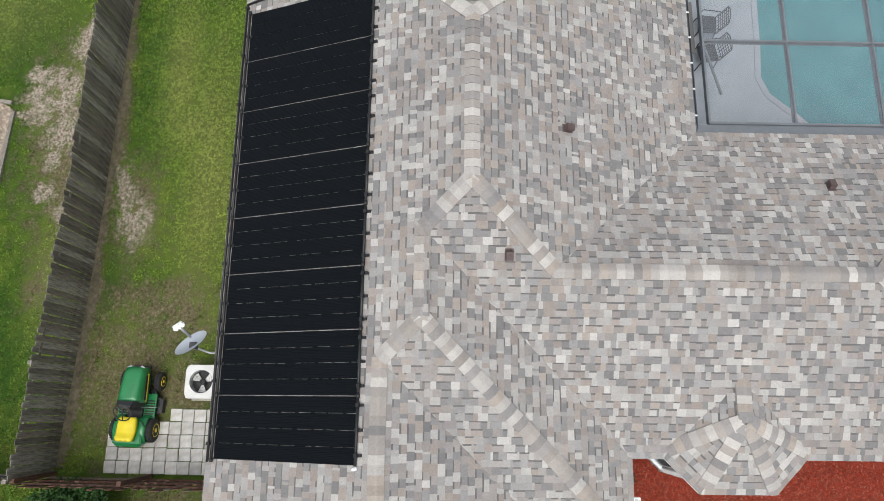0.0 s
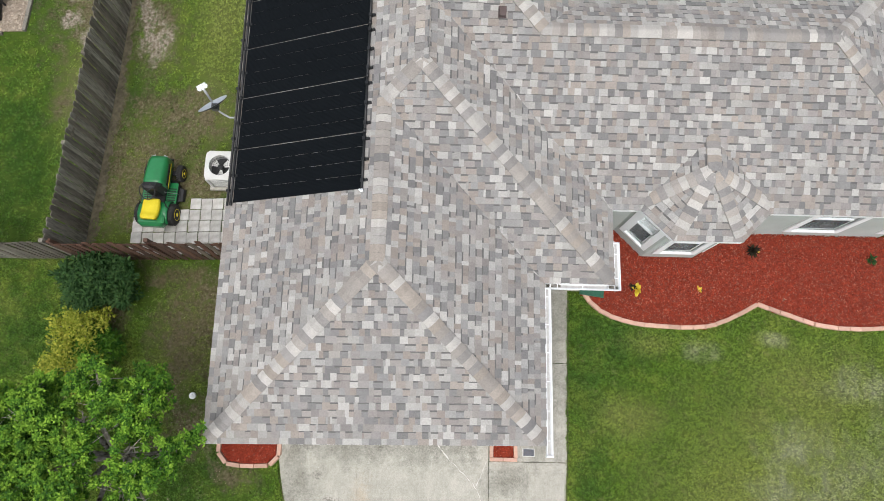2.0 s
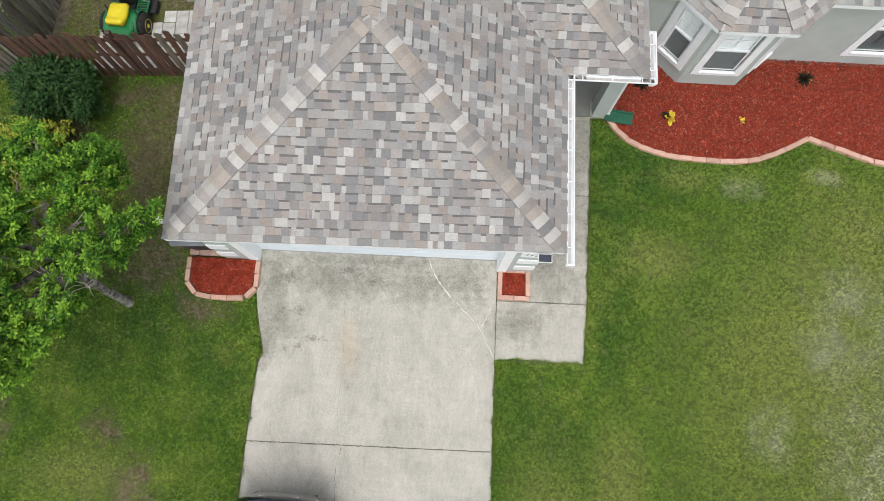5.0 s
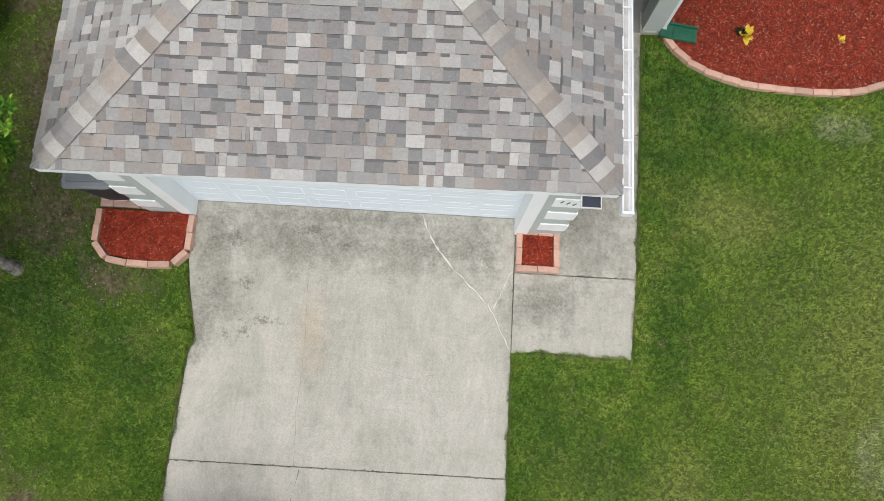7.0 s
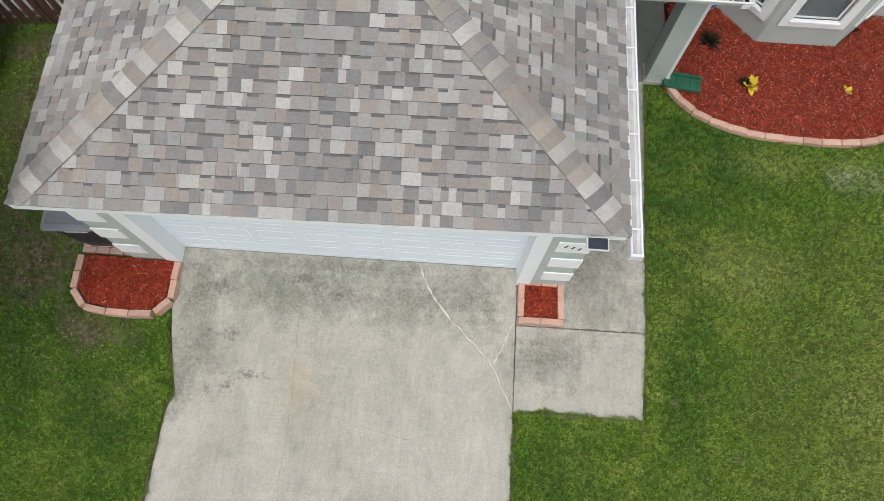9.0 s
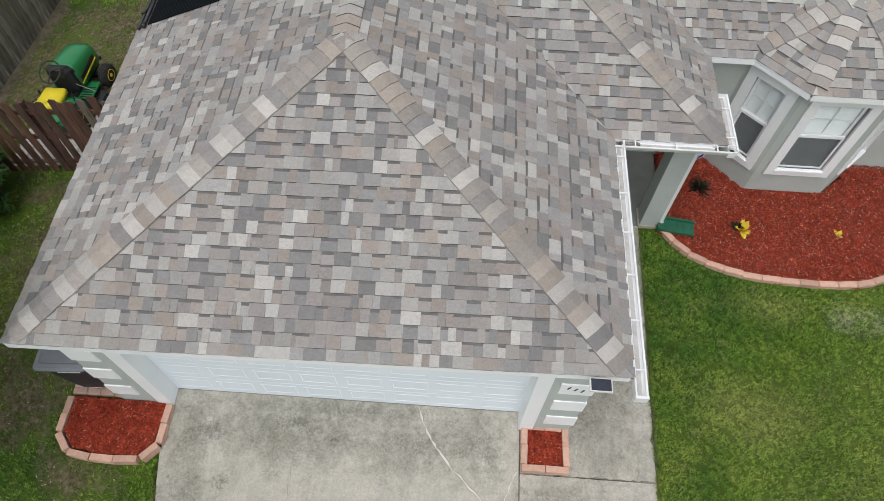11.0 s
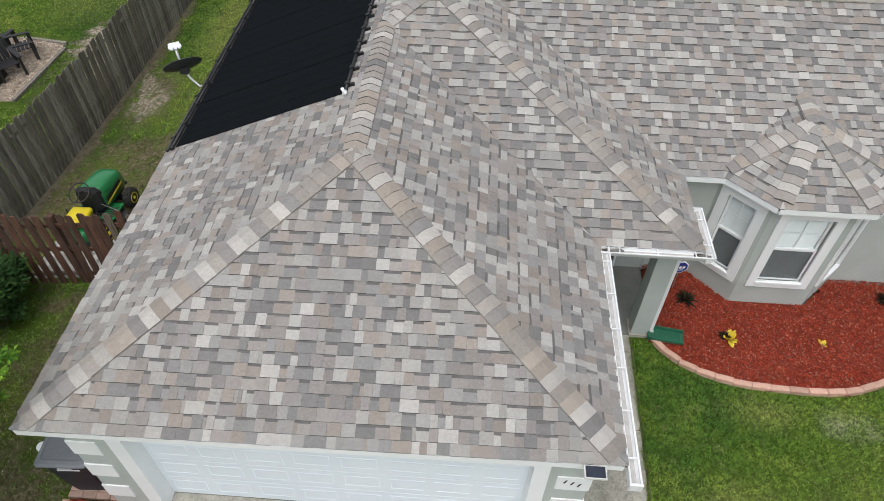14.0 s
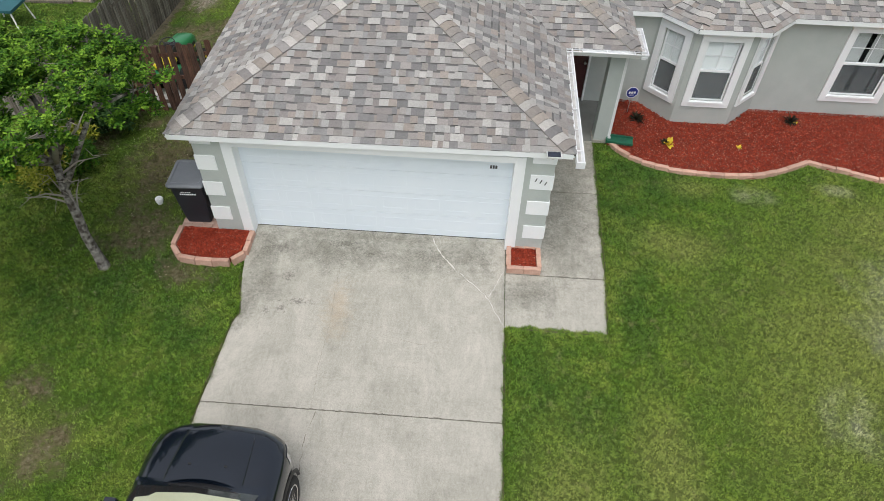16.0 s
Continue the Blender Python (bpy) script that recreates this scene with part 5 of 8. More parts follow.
# ---- roof vents ----
def plumbing_vent(x, y, key, turn, tall):
    v = thing("roof_vent", "brown painted plumbing vent with a lead flashing on the shingles", "roof vent", Matrix.Translation((x, y, roof_z(key, x, y))) @ Matrix.Rotation(turn, 4, "Z"), group="roof vents")
    tilt = Matrix.Rotation(math.atan(S), 4, "X")
    bm = bmesh.new()
    box(bm, -0.085, 0.085, -0.12, 0.11, 0.018, 0.026, tilt)
    part("flashing", bm, VENT_BROWN, v)
    bm = bmesh.new()
    lathe(bm, [(0.06, 0.0), (0.055, tall * 0.6)], (0, 0, 0), (0, 0, 1), 16)
    part("pipe", bm, VENT_BROWN, v, smooth=True)
    bm = bmesh.new()
    box(bm, -0.065, 0.065, -0.10, 0.07, tall * 0.35, tall * 0.35 + 0.09, tilt)
    part("hood", bm, VENT_BROWN, v, "brown rounded vent hood", bevel=0.03)
    return v


plumbing_vent(3.55, 11.05, "main_east", math.radians(90), 0.17)
plumbing_vent(2.34, 8.40, "front", 0, 0.2)
plumbing_vent(9.17, 10.15, "rear", math.pi, 0.17)

# ---- satellite dish ----
dish = thing("satellite_dish", "grey satellite dish on a bracket at the eave", "satellite dish", Matrix.Translation((-3.5, 6.62, 2.36)))
bm = bmesh.new()
tube(bm, [(0.06, 0, -0.02), (-0.12, 0, -0.02), (-0.28, 0.06, 0.10), (-0.36, 0.10, 0.22)], 0.024, 10)
part("mast", bm, STEEL, dish, smooth=True)
aim = Vector((-0.42, 0.62, 0.66)).normalized()
side = aim.cross(Vector((0, 0, 1))).normalized()
upv = side.cross(aim)
centre = Vector((-0.38, 0.13, 0.26))
bm = bmesh.new()
nr, ns = 7, 36
back = []
rows = []
for sgn, off in ((1, 0.0), (-1, -0.008)):
    for r in (range(nr + 1) if sgn > 0 else range(nr, -1, -1)):
        q = r / nr
        rows.append([centre + side * (0.36 * q * math.cos(2 * math.pi * k / ns)) + upv * (0.29 * q * math.sin(2 * math.pi * k / ns)) + aim * (0.075 * q * q + off) for k in range(ns)] if q > 0 else [centre + aim * off + side * (1e-3 * math.cos(2 * math.pi * k / ns)) + upv * (1e-3 * math.sin(2 * math.pi * k / ns)) for k in range(ns)])
grid_loft(bm, rows[: nr + 1], closed=True, cap=False)
part("reflector", bm, DISH_GREY, dish, "shallow grey reflector", smooth=True)
bm = bmesh.new()
grid_loft(bm, [[p - aim * 0.006 for p in r] for r in rows[: nr + 1]], closed=True, cap=False)
part("reflector_back", bm, DISH_BACK, dish, "dark back of the reflector", smooth=True)
foot = centre - upv * 0.26 + aim * 0.05
head = centre + aim * 0.46 - upv * 0.10
bm = bmesh.new()
tube(bm, [foot, head], [0.022, 0.030], 8)
part("feed_arm", bm, STEEL, dish, smooth=True)
bm = bmesh.new()
for s_ in (-0.07, 0.0, 0.07):
    tube(bm, [head + side * s_ - aim * 0.05, head + side * s_ + aim * 0.07], [0.03, 0.038], 10)
box(bm, -0.12, 0.12, -0.03, 0.03, -0.02, 0.02, Matrix.Translation(head) @ Matrix([[side.x, upv.x, aim.x, 0], [side.y, upv.y, aim.y, 0], [side.z, upv.z, aim.z, 0], [0, 0, 0, 1]]))
part("receiver", bm, WHITE, dish, "white receiver head")
bm = boxes((-0.44, -0.30, 0.05, 0.19, 0.18, 0.30))
part("clamp_bracket", bm, DISH_BACK, dish, bevel=0.01)

# ---- air conditioner ----
ac = thing("air_conditioner", "off-white outdoor air conditioner with a top fan on a slab", "air conditioner", Matrix.Translation((-4.33, 6.10, gz(-4.33, 6.10))) @ Matrix.Scale(0.84, 4))
part("base_slab", boxes((-0.5, 0.5, -0.5, 0.5, 0.0, 0.09)), CONCRETE, ac, bevel=0.01)
bm = bmesh.new()
box(bm, -0.37, 0.37, -0.39, 0.39, 0.09, 0.60)
part("coil", bm, AC_COIL, ac, "grey louvred coil")
for sx in (-1, 1):
    for sy in (-1, 1):
        part("corner_post", boxes((sx * 0.38 - 0.035, sx * 0.38 + 0.035, sy * 0.40 - 0.035, sy * 0.40 + 0.035, 0.09, 0.84)), AC_CASE, ac, bevel=0.015)
for z in [0.16 + 0.055 * i for i in range(12)]:
    part("louvre", boxes((-0.385, 0.385, -0.402, -0.392, z, z + 0.012), (-0.385, 0.385, 0.392, 0.402, z, z + 0.012), (-0.385, -0.375, -0.392, 0.392, z, z + 0.012), (0.375, 0.385, -0.392, 0.392, z, z + 0.012)), AC_CASE, ac)
bm = bmesh.new()
seg = 40
outer = []
for i in range(seg):
    a = 2 * math.pi * i / seg
    k = 1 / max(abs(math.cos(a)) / 0.43, abs(math.sin(a)) / 0.45)
    k = min(k, 0.56)
    outer.append((k * math.cos(a), k * math.sin(a)))
inner = [(0.31 * math.cos(2 * math.pi * i / seg), 0.31 * math.sin(2 * math.pi * i / seg)) for i in range(seg)]
grid_loft(bm, [[(x, y, z) for x, y in loop] for loop, z in ((outer, 0.84), (outer, 0.915), ([(x * 0.97, y * 0.97) for x, y in outer], 0.93), (inner, 0.935), (inner, 0.78))], closed=True, cap=False)
part("top_cover", bm, AC_CASE, ac, "off-white top cover with a round opening")
bm = bmesh.new()
lathe(bm, [(0.32, 0.62), (0.32, 0.63), (0.001, 0.631)], seg=24)
part("shroud", bm, BLACK, ac)
fan = new("fan")
fan.parent = ac
bm = bmesh.new()
lathe(bm, [(0.085, 0.70), (0.085, 0.80), (0.06, 0.82)], seg=18)
part("hub", bm, BLACK, fan, smooth=True)
for k in range(3):
    bm = bmesh.new()
    m_ = Matrix.Rotation(2 * math.pi * k / 3 + 0.5, 4, "Z")
    grid_loft(bm, [[m_ @ Vector((r * math.cos(t), r * math.sin(t), 0.74 + 0.05 * t)) for t in (-0.42, -0.2, 0.0, 0.2, 0.42)] for r in (0.08, 0.16, 0.23, 0.29)])
    part("blade", bm, AC_CASE, fan, "pale metal fan blade", smooth=True)
bm = bmesh.new()
for r in (0.1, 0.17, 0.24, 0.30):
    tube(bm, [(r * math.cos(2 * math.pi * i / 28), r * math.sin(2 * math.pi * i / 28), 0.932) for i in range(29)], 0.0028, 5, False)
for i in range(4):
    a = math.pi * i / 4
    tube(bm, [(-0.31 * math.cos(a), -0.31 * math.sin(a), 0.935), (0.31 * math.cos(a), 0.31 * math.sin(a), 0.935)], 0.003, 5)
part("wire_guard", bm, BLACK, ac)


# ---- lawn tractor ----
def wheel(parent, name, x, y, r, wd, rim_material):
    bm = bmesh.new()
    lathe(bm, [(r * 0.55, -wd / 2), (r * 0.86, -wd / 2), (r * 0.97, -wd * 0.36), (r, -wd * 0.2), (r, wd * 0.2), (r * 0.97, wd * 0.36), (r * 0.86, wd / 2), (r * 0.55, wd / 2)], (x, y, r), (1, 0, 0), 28)
    tyre_part = part(name, bm, RUBBER, parent, "black treaded tyre", smooth=True)
    bm = bmesh.new()
    for k in range(22):
        a = 2 * math.pi * k / 22
        for s_ in (-1, 1):
            c = Vector((x + s_ * wd * 0.2, y + (r + 0.004) * math.cos(a + s_ * 0.07), r + (r + 0.004) * math.sin(a + s_ * 0.07)))
            box(bm, -wd * 0.2, wd * 0.2, -0.011, 0.011, -0.008, 0.008, Matrix.Translation(c) @ Matrix.Rotation(a - math.pi / 2, 4, "X") @ Matrix.Rotation(s_ * 0.4, 4, "Z"))
    part("tread", bm, RUBBER, tyre_part)
    for s_ in (-1, 1):
        bm = bmesh.new()
        lathe(bm, [(r * 0.58, 0), (r * 0.55, 0.012), (r * 0.46, -0.008), (r * 0.2, -0.004), (r * 0.16, 0.015), (0.01, 0.018)], (x + s_ * wd * 0.48, y, r), (s_, 0, 0), 24)
        part("rim", bm, rim_material, tyre_part, "yellow wheel rim", smooth=True)
    return tyre_part


tr = thing("lawn_tractor", "green riding lawn tractor with a yellow seat parked on pavers", "lawn tractor", Matrix.Translation((-5.98, 5.51, gz(-5.98, 5.51) + 0.02)) @ Matrix.Rotation(math.radians(-2.5), 4, "Z") @ Matrix.Rotation(math.radians(-3.5), 4, "Y") @ Matrix.Diagonal((1.03, 1.08, 1.02, 1.0)))
for sx in (-1, 1):
    wheel(tr, "front_wheel", sx * 0.40, 0.58, 0.19, 0.15, YELLOW)
    wheel(tr, "rear_wheel", sx * 0.38, -0.46, 0.25, 0.22, YELLOW)
bm = bmesh.new()
rows = []
for y, hw, top, low in ((0.86, 0.17, 0.60, 0.40), (0.83, 0.22, 0.70, 0.34), (0.70, 0.245, 0.76, 0.33), (0.45, 0.25, 0.80, 0.34), (0.22, 0.25, 0.83, 0.36), (0.10, 0.235, 0.84, 0.38)):
    rows.append([(-hw, y, low), (-hw, y, top - 0.16), (-hw * 0.94, y, top - 0.06), (-hw * 0.72, y, top - 0.012), (-hw * 0.35, y, top), (0, y, top + 0.006), (hw * 0.35, y, top), (hw * 0.72, y, top - 0.012), (hw * 0.94, y, top - 0.06), (hw, y, top - 0.16), (hw, y, low)])
grid_loft(bm, rows, closed=True)
hood = part("hood", bm, GREEN_PAINT, tr, "rounded green engine hood", smooth=True)
for sx in (-1, 1):
    bm = bmesh.new()
    box(bm, -0.05, 0.05, -0.02, 0.02, -0.05, 0.035, Matrix.Translation((sx * 0.15, 0.835, 0.60)) @ Matrix.Rotation(-0.5, 4, "X") @ Matrix.Rotation(-sx * 0.5, 4, "Z"))
    part("headlight", bm, LAMP_GLASS, hood, bevel=0.01)
    bm = bmesh.new()
    box(bm, -0.004, 0.004, -0.26, 0.26, -0.05, 0.03, Matrix.Translation((sx * 0.252, 0.42, 0.545)) @ Matrix.Rotation(0.08, 4, "X"))
    part("side_vent", bm, BLACK, hood, "black side grille")
    bm = bmesh.new()
    box(bm, -0.004, 0.004, -0.30, 0.30, -0.014, 0.014, Matrix.Translation((sx * 0.254, 0.42, 0.465)) @ Matrix.Rotation(0.08, 4, "X"))
    part("stripe", bm, YELLOW, hood, "yellow side stripe")
part("grille", boxes((-0.13, 0.13, 0.845, 0.872, 0.40, 0.55)), BLACK, hood, bevel=0.01)
part("bumper", boxes((-0.20, 0.20, 0.84, 0.90, 0.28, 0.34)), BLACK, tr, bevel=0.015)
part("chassis", boxes((-0.17, 0.17, -0.55, 0.80, 0.22, 0.36), (-0.40, 0.40, 0.53, 0.62, 0.14, 0.23)), BLACK, tr, bevel=0.01)
bm = bmesh.new()
rows = []
for y, hw, top in ((0.13, 0.235, 0.86), (0.04, 0.22, 0.90), (-0.03, 0.17, 0.88), (-0.06, 0.13, 0.80)):
    rows.append([(-hw, y, 0.40), (-hw, y, top - 0.08), (-hw * 0.7, y, top), (hw * 0.7, y, top), (hw, y, top - 0.08), (hw, y, 0.40)])
grid_loft(bm, rows, closed=True)
part("dashboard", bm, BLACK, tr, "black dashboard", smooth=False)
bm = bmesh.new()
tube(bm, [(0, 0.02, 0.82), (0, -0.10, 0.93)], 0.018, 8)
for k in range(3):
    a = 2 * math.pi * k / 3 + 0.5
    c = Vector((0, -0.11, 0.935))
    tube(bm, [c, c + Vector((0.19 * math.cos(a), 0.19 * 0.85 * math.sin(a), 0.19 * 0.5 * math.sin(a)))], 0.012, 6)
tube(bm, [(0.195 * math.cos(2 * math.pi * i / 28), -0.11 + 0.195 * 0.85 * math.sin(2 * math.pi * i / 28), 0.935 + 0.195 * 0.5 * math.sin(2 * math.pi * i / 28)) for i in range(29)], 0.013, 8, False)
part("steering_wheel", bm, BLACK, tr, smooth=True)
for sx in (-1, 1):
    bm = bmesh.new()
    box(bm, min(sx * 0.17, sx * 0.43), max(sx * 0.17, sx * 0.43), -0.22, 0.30, 0.27, 0.30)
    part("footrest", bm, GREEN_PAINT, tr, "green footrest with a rubber mat", bevel=0.012)
    bm = bmesh.new()
    for i in range(7):
        box(bm, min(sx * 0.20, sx * 0.40), max(sx * 0.20, sx * 0.40), -0.19 + i * 0.055, -0.165 + i * 0.055, 0.30, 0.308)
    part("tread_mat", bm, RUBBER, tr)
    # fender over the rear wheel
    bm = bmesh.new()
    rows = []
    for t in (-0.3, 0.2, 0.7, 1.2, 1.7, 2.2, 2.6):
        y, z = -0.46 + 0.32 * math.cos(t), 0.25 + 0.31 * math.sin(t)
        rows.append([(sx * 0.20, y, z), (sx * 0.22, y, z + 0.012), (sx * 0.34, y, z + 0.008), (sx * 0.37, y, z - 0.03)])
    grid_loft(bm, rows)
    part("fender", bm, GREEN_PAINT, tr, "rounded green fender", smooth=True)
bm = bmesh.new()
rows = []
for y, hw, z0, z1 in ((-0.22, 0.24, 0.33, 0.46), (-0.35, 0.30, 0.36, 0.55), (-0.60, 0.33, 0.36, 0.57), (-0.74, 0.33, 0.34, 0.56), (-0.82, 0.26, 0.36, 0.50)):
    rows.append([(-hw, y, z0), (-hw, y, z1 - 0.03), (-hw + 0.04, y, z1), (hw - 0.04, y, z1), (hw, y, z1 - 0.03), (hw, y, z0)])
grid_loft(bm, rows, closed=True)
part("rear_deck", bm, GREEN_PAINT, tr, "green rear fender deck", smooth=False)
bm = bmesh.new()
rows = []
for y, hw, z0, z1 in ((-0.20, 0.17, 0.60, 0.655), (-0.24, 0.20, 0.585, 0.685), (-0.38, 0.215, 0.58, 0.68), (-0.50, 0.215, 0.58, 0.69), (-0.56, 0.21, 0.58, 0.70), (-0.60, 0.205, 0.59, 0.735), (-0.66, 0.19, 0.60, 0.75), (-0.70, 0.17, 0.61, 0.735)):
    rows.append([(-hw, y, z0), (-hw, y, z1 - 0.03), (-hw * 0.8, y, z1), (0, y, z1 - 0.008), (hw * 0.8, y, z1), (hw, y, z1 - 0.03), (hw, y, z0)])
grid_loft(bm, rows, closed=True)
part("seat", bm, YELLOW, tr, "yellow moulded vinyl seat", smooth=True)
for sx, n_ in ((1, 3), (-1, 1)):
    for i in range(n_):
        bm = bmesh.new()
        tube(bm, [(sx * (0.30 + 0.03 * i), -0.30 - 0.04 * i, 0.52), (sx * (0.31 + 0.03 * i), -0.27 - 0.04 * i, 0.66)], [0.008, 0.013], 6)
        part("lever", bm, BLACK, tr)
bm = bmesh.new()
prism(bm, [(-0.52, -0.10), (-0.50, 0.22), (-0.30, 0.40), (0.30, 0.40), (0.42, 0.26), (0.46, 0.05), (0.42, -0.16), (0.2, -0.22), (-0.3, -0.22)], 0.09, 0.20)
deck = part("mower_deck", bm, BLACK, tr, "dark mower deck", bevel=0.02)
bm = bmesh.new()
grid_loft(bm, [[(0.43, -0.12, 0.19), (0.43, 0.22, 0.19)], [(0.52, -0.10, 0.15), (0.52, 0.20, 0.15)], [(0.55, -0.10, 0.07), (0.55, 0.20, 0.07)]])
part("chute", bm, BLACK, deck)
bm = bmesh.new()
tube(bm, [(0.22, 0.0, 0.55), (0.50, 0.02, 0.36)], 0.006, 5)
part("cable", bm, STEEL, tr)

# ---- wheeled bin ----
wb = thing("wheeled_bin", "dark wheeled refuse bin with a slate lid beside the garage", "bin", Matrix.Translation((-3.58, 0.17, 0.02)) @ Matrix.Rotation(math.radians(3), 4, "Z") @ Matrix.Scale(1.01, 4))
bm = bmesh.new()


def rr(hx, hy, r, z, dy=0.0, n=4):
    pts = []
    for cx, cy, a0 in ((hx - r, hy - r, 0), (-hx + r, hy - r, 90), (-hx + r, -hy + r, 180), (hx - r, -hy + r, 270)):
        for i in range(n + 1):
            a = math.radians(a0 + 90 * i / n)
            pts.append((cx + r * math.cos(a), cy + dy + r * math.sin(a), z))
    return pts


grid_loft(bm, [rr(0.23, 0.25, 0.05, 0.03), rr(0.25, 0.27, 0.05, 0.2), rr(0.30, 0.335, 0.05, 0.95), rr(0.305, 0.34, 0.05, 0.98), rr(0.335, 0.37, 0.05, 0.985), rr(0.335, 0.37, 0.05, 1.03)], closed=True)
part("body", bm, BIN_PLASTIC, wb, "dark navy plastic body", smooth=False)
bm = bmesh.new()
grid_loft(bm, [rr(0.345, 0.385, 0.06, 1.03, -0.01), rr(0.345, 0.385, 0.06, 1.055, -0.01), rr(0.325, 0.36, 0.06, 1.085, -0.01), rr(0.28, 0.31, 0.06, 1.095, -0.01), rr(0.26, 0.29, 0.06, 1.08, -0.01)], closed=True)
part("lid", bm, LID_PLASTIC, wb, "slate-grey lid with a sunken middle")
bm = bmesh.new()
tube(bm, [(-0.27, 0.43, 1.0), (0.27, 0.43, 1.0)], 0.02, 10)
for sx in (-1, 1):
    tube(bm, [(sx * 0.25, 0.34, 0.98), (sx * 0.25, 0.43, 1.0)], 0.02, 8)
part("handle_bar", bm, BIN_PLASTIC, wb, smooth=True)
for sx in (-1, 1):
    bm = bmesh.new()
    lathe(bm, [(0.04, -0.03), (0.12, -0.03), (0.13, 0), (0.12, 0.03), (0.04, 0.03)], (sx * 0.28, 0.27, 0.13), (1, 0, 0), 20)
    part("bin_wheel", bm, RUBBER, wb, smooth=True)
for row, (n_, z) in enumerate(((5, 0.86), (8, 0.80))):
    for i in range(n_):
        wid = 0.03
        x = -0.15 + i * 0.038 + (0.03 if row == 0 else 0)
        yy = -0.27 - (z - 0.2) / 0.75 * 0.065 - 0.003
        part("lettering_mark", boxes((x, x + wid, yy - 0.002, yy + 0.004, z, z + (0.02 if row == 0 else 0.034))), WHITE, wb)
part("reflector_strip", boxes((0.302, 0.345, -0.30, 0.10, 0.985, 1.035)), WHITE, wb)

# ---- small garden things ----
spl = thing("splash_block", "green plastic splash block under the downspout", "splash block", Matrix.Translation((4.98, 3.28, BED_Z(4.98, 3.3) + 0.04)) @ Matrix.Rotation(math.radians(-8), 4, "Z"))
bm = boxes((-0.28, 0.30, -0.13, 0.13, 0.0, 0.02), (-0.28, 0.30, -0.14, -0.11, 0.02, 0.07), (-0.28, 0.30, 0.11, 0.14, 0.02, 0.07), (-0.30, -0.27, -0.14, 0.14, 0.0, 0.08))
part("tray", bm, GREEN_PLASTIC, spl, bevel=0.006)
bm = boxes(*[(-0.2 + i * 0.11, -0.17 + i * 0.11, -0.10, 0.10, 0.02, 0.032) for i in range(5)])
part("rib", bm, GREEN_PLASTIC, spl)

sg = thing("yard_sign", "small blue octagonal sign on a stake in the mulch", "sign", Matrix.Translation((5.28, 4.38, BED_Z(5.28, 4.38))) @ Matrix.Rotation(math.radians(8), 4, "Z"))
bm = bmesh.new()
tube(bm, [(0, 0, 0), (0, 0.0, 0.52)], 0.008, 8)
part("stake", bm, STEEL, sg)
for nm, rad, mt, d0, d1 in (("rim", 0.15, WHITE, -0.006, 0.008), ("face", 0.135, SIGN_BLUE, -0.010, -0.0065)):
    bm = bmesh.new()
    a = [(rad * math.cos(math.pi / 8 + math.pi / 4 * i), rad * math.sin(math.pi / 8 + math.pi / 4 * i)) for i in range(8)]
    lo = [bm.verts.new((x, d0, 0.55 + z)) for x, z in a]
    hi = [bm.verts.new((x, d1, 0.55 + z)) for x, z in a]
    bm.faces.new(lo)
    bm.faces.new(hi[::-1])
    for i in range(8):
        bm.faces.new((lo[i], hi[i], hi[(i + 1) % 8], lo[(i + 1) % 8]))
    part(nm, bm, mt, sg)
for i in range(3):
    part("emblem_bar", boxes((-0.085 + i * 0.06, -0.04 + i * 0.06, -0.0135, -0.0105, 0.525, 0.58)), WHITE, sg)
part("emblem_bar", boxes((-0.06, 0.06, -0.0135, -0.0105, 0.48, 0.495)), WHITE, sg)

cap = thing("cleanout_cap", "white plastic cleanout pipe cap in the grass", "pipe cap", Matrix.Translation((-4.62, 0.52, gz(-4.62, 0.52))))
bm = bmesh.new()
lathe(bm, [(0.06, -0.05), (0.06, 0.06), (0.078, 0.06), (0.078, 0.12), (0.068, 0.135), (0.035, 0.137), (0.03, 0.16), (0.005, 0.162)], seg=20)
part("cap", bm, WHITE, cap, smooth=False)

lamp = thing("solar_light", "small solar floodlight at the eave with a dark cell", "lamp", Matrix.Translation((3.03, -0.43, E + 0.10)))
part("housing", boxes((-0.12, 0.12, -0.09, 0.06, -0.05, -0.02)), AC_CASE, lamp, bevel=0.008)
part("cell", boxes((-0.105, 0.105, -0.078, 0.048, -0.0195, -0.012)), PANEL_CELL, lamp, "dark photovoltaic cell")
part("arm", boxes((-0.02, 0.02, 0.03, 0.07, -0.16, -0.03)), AC_CASE, lamp)


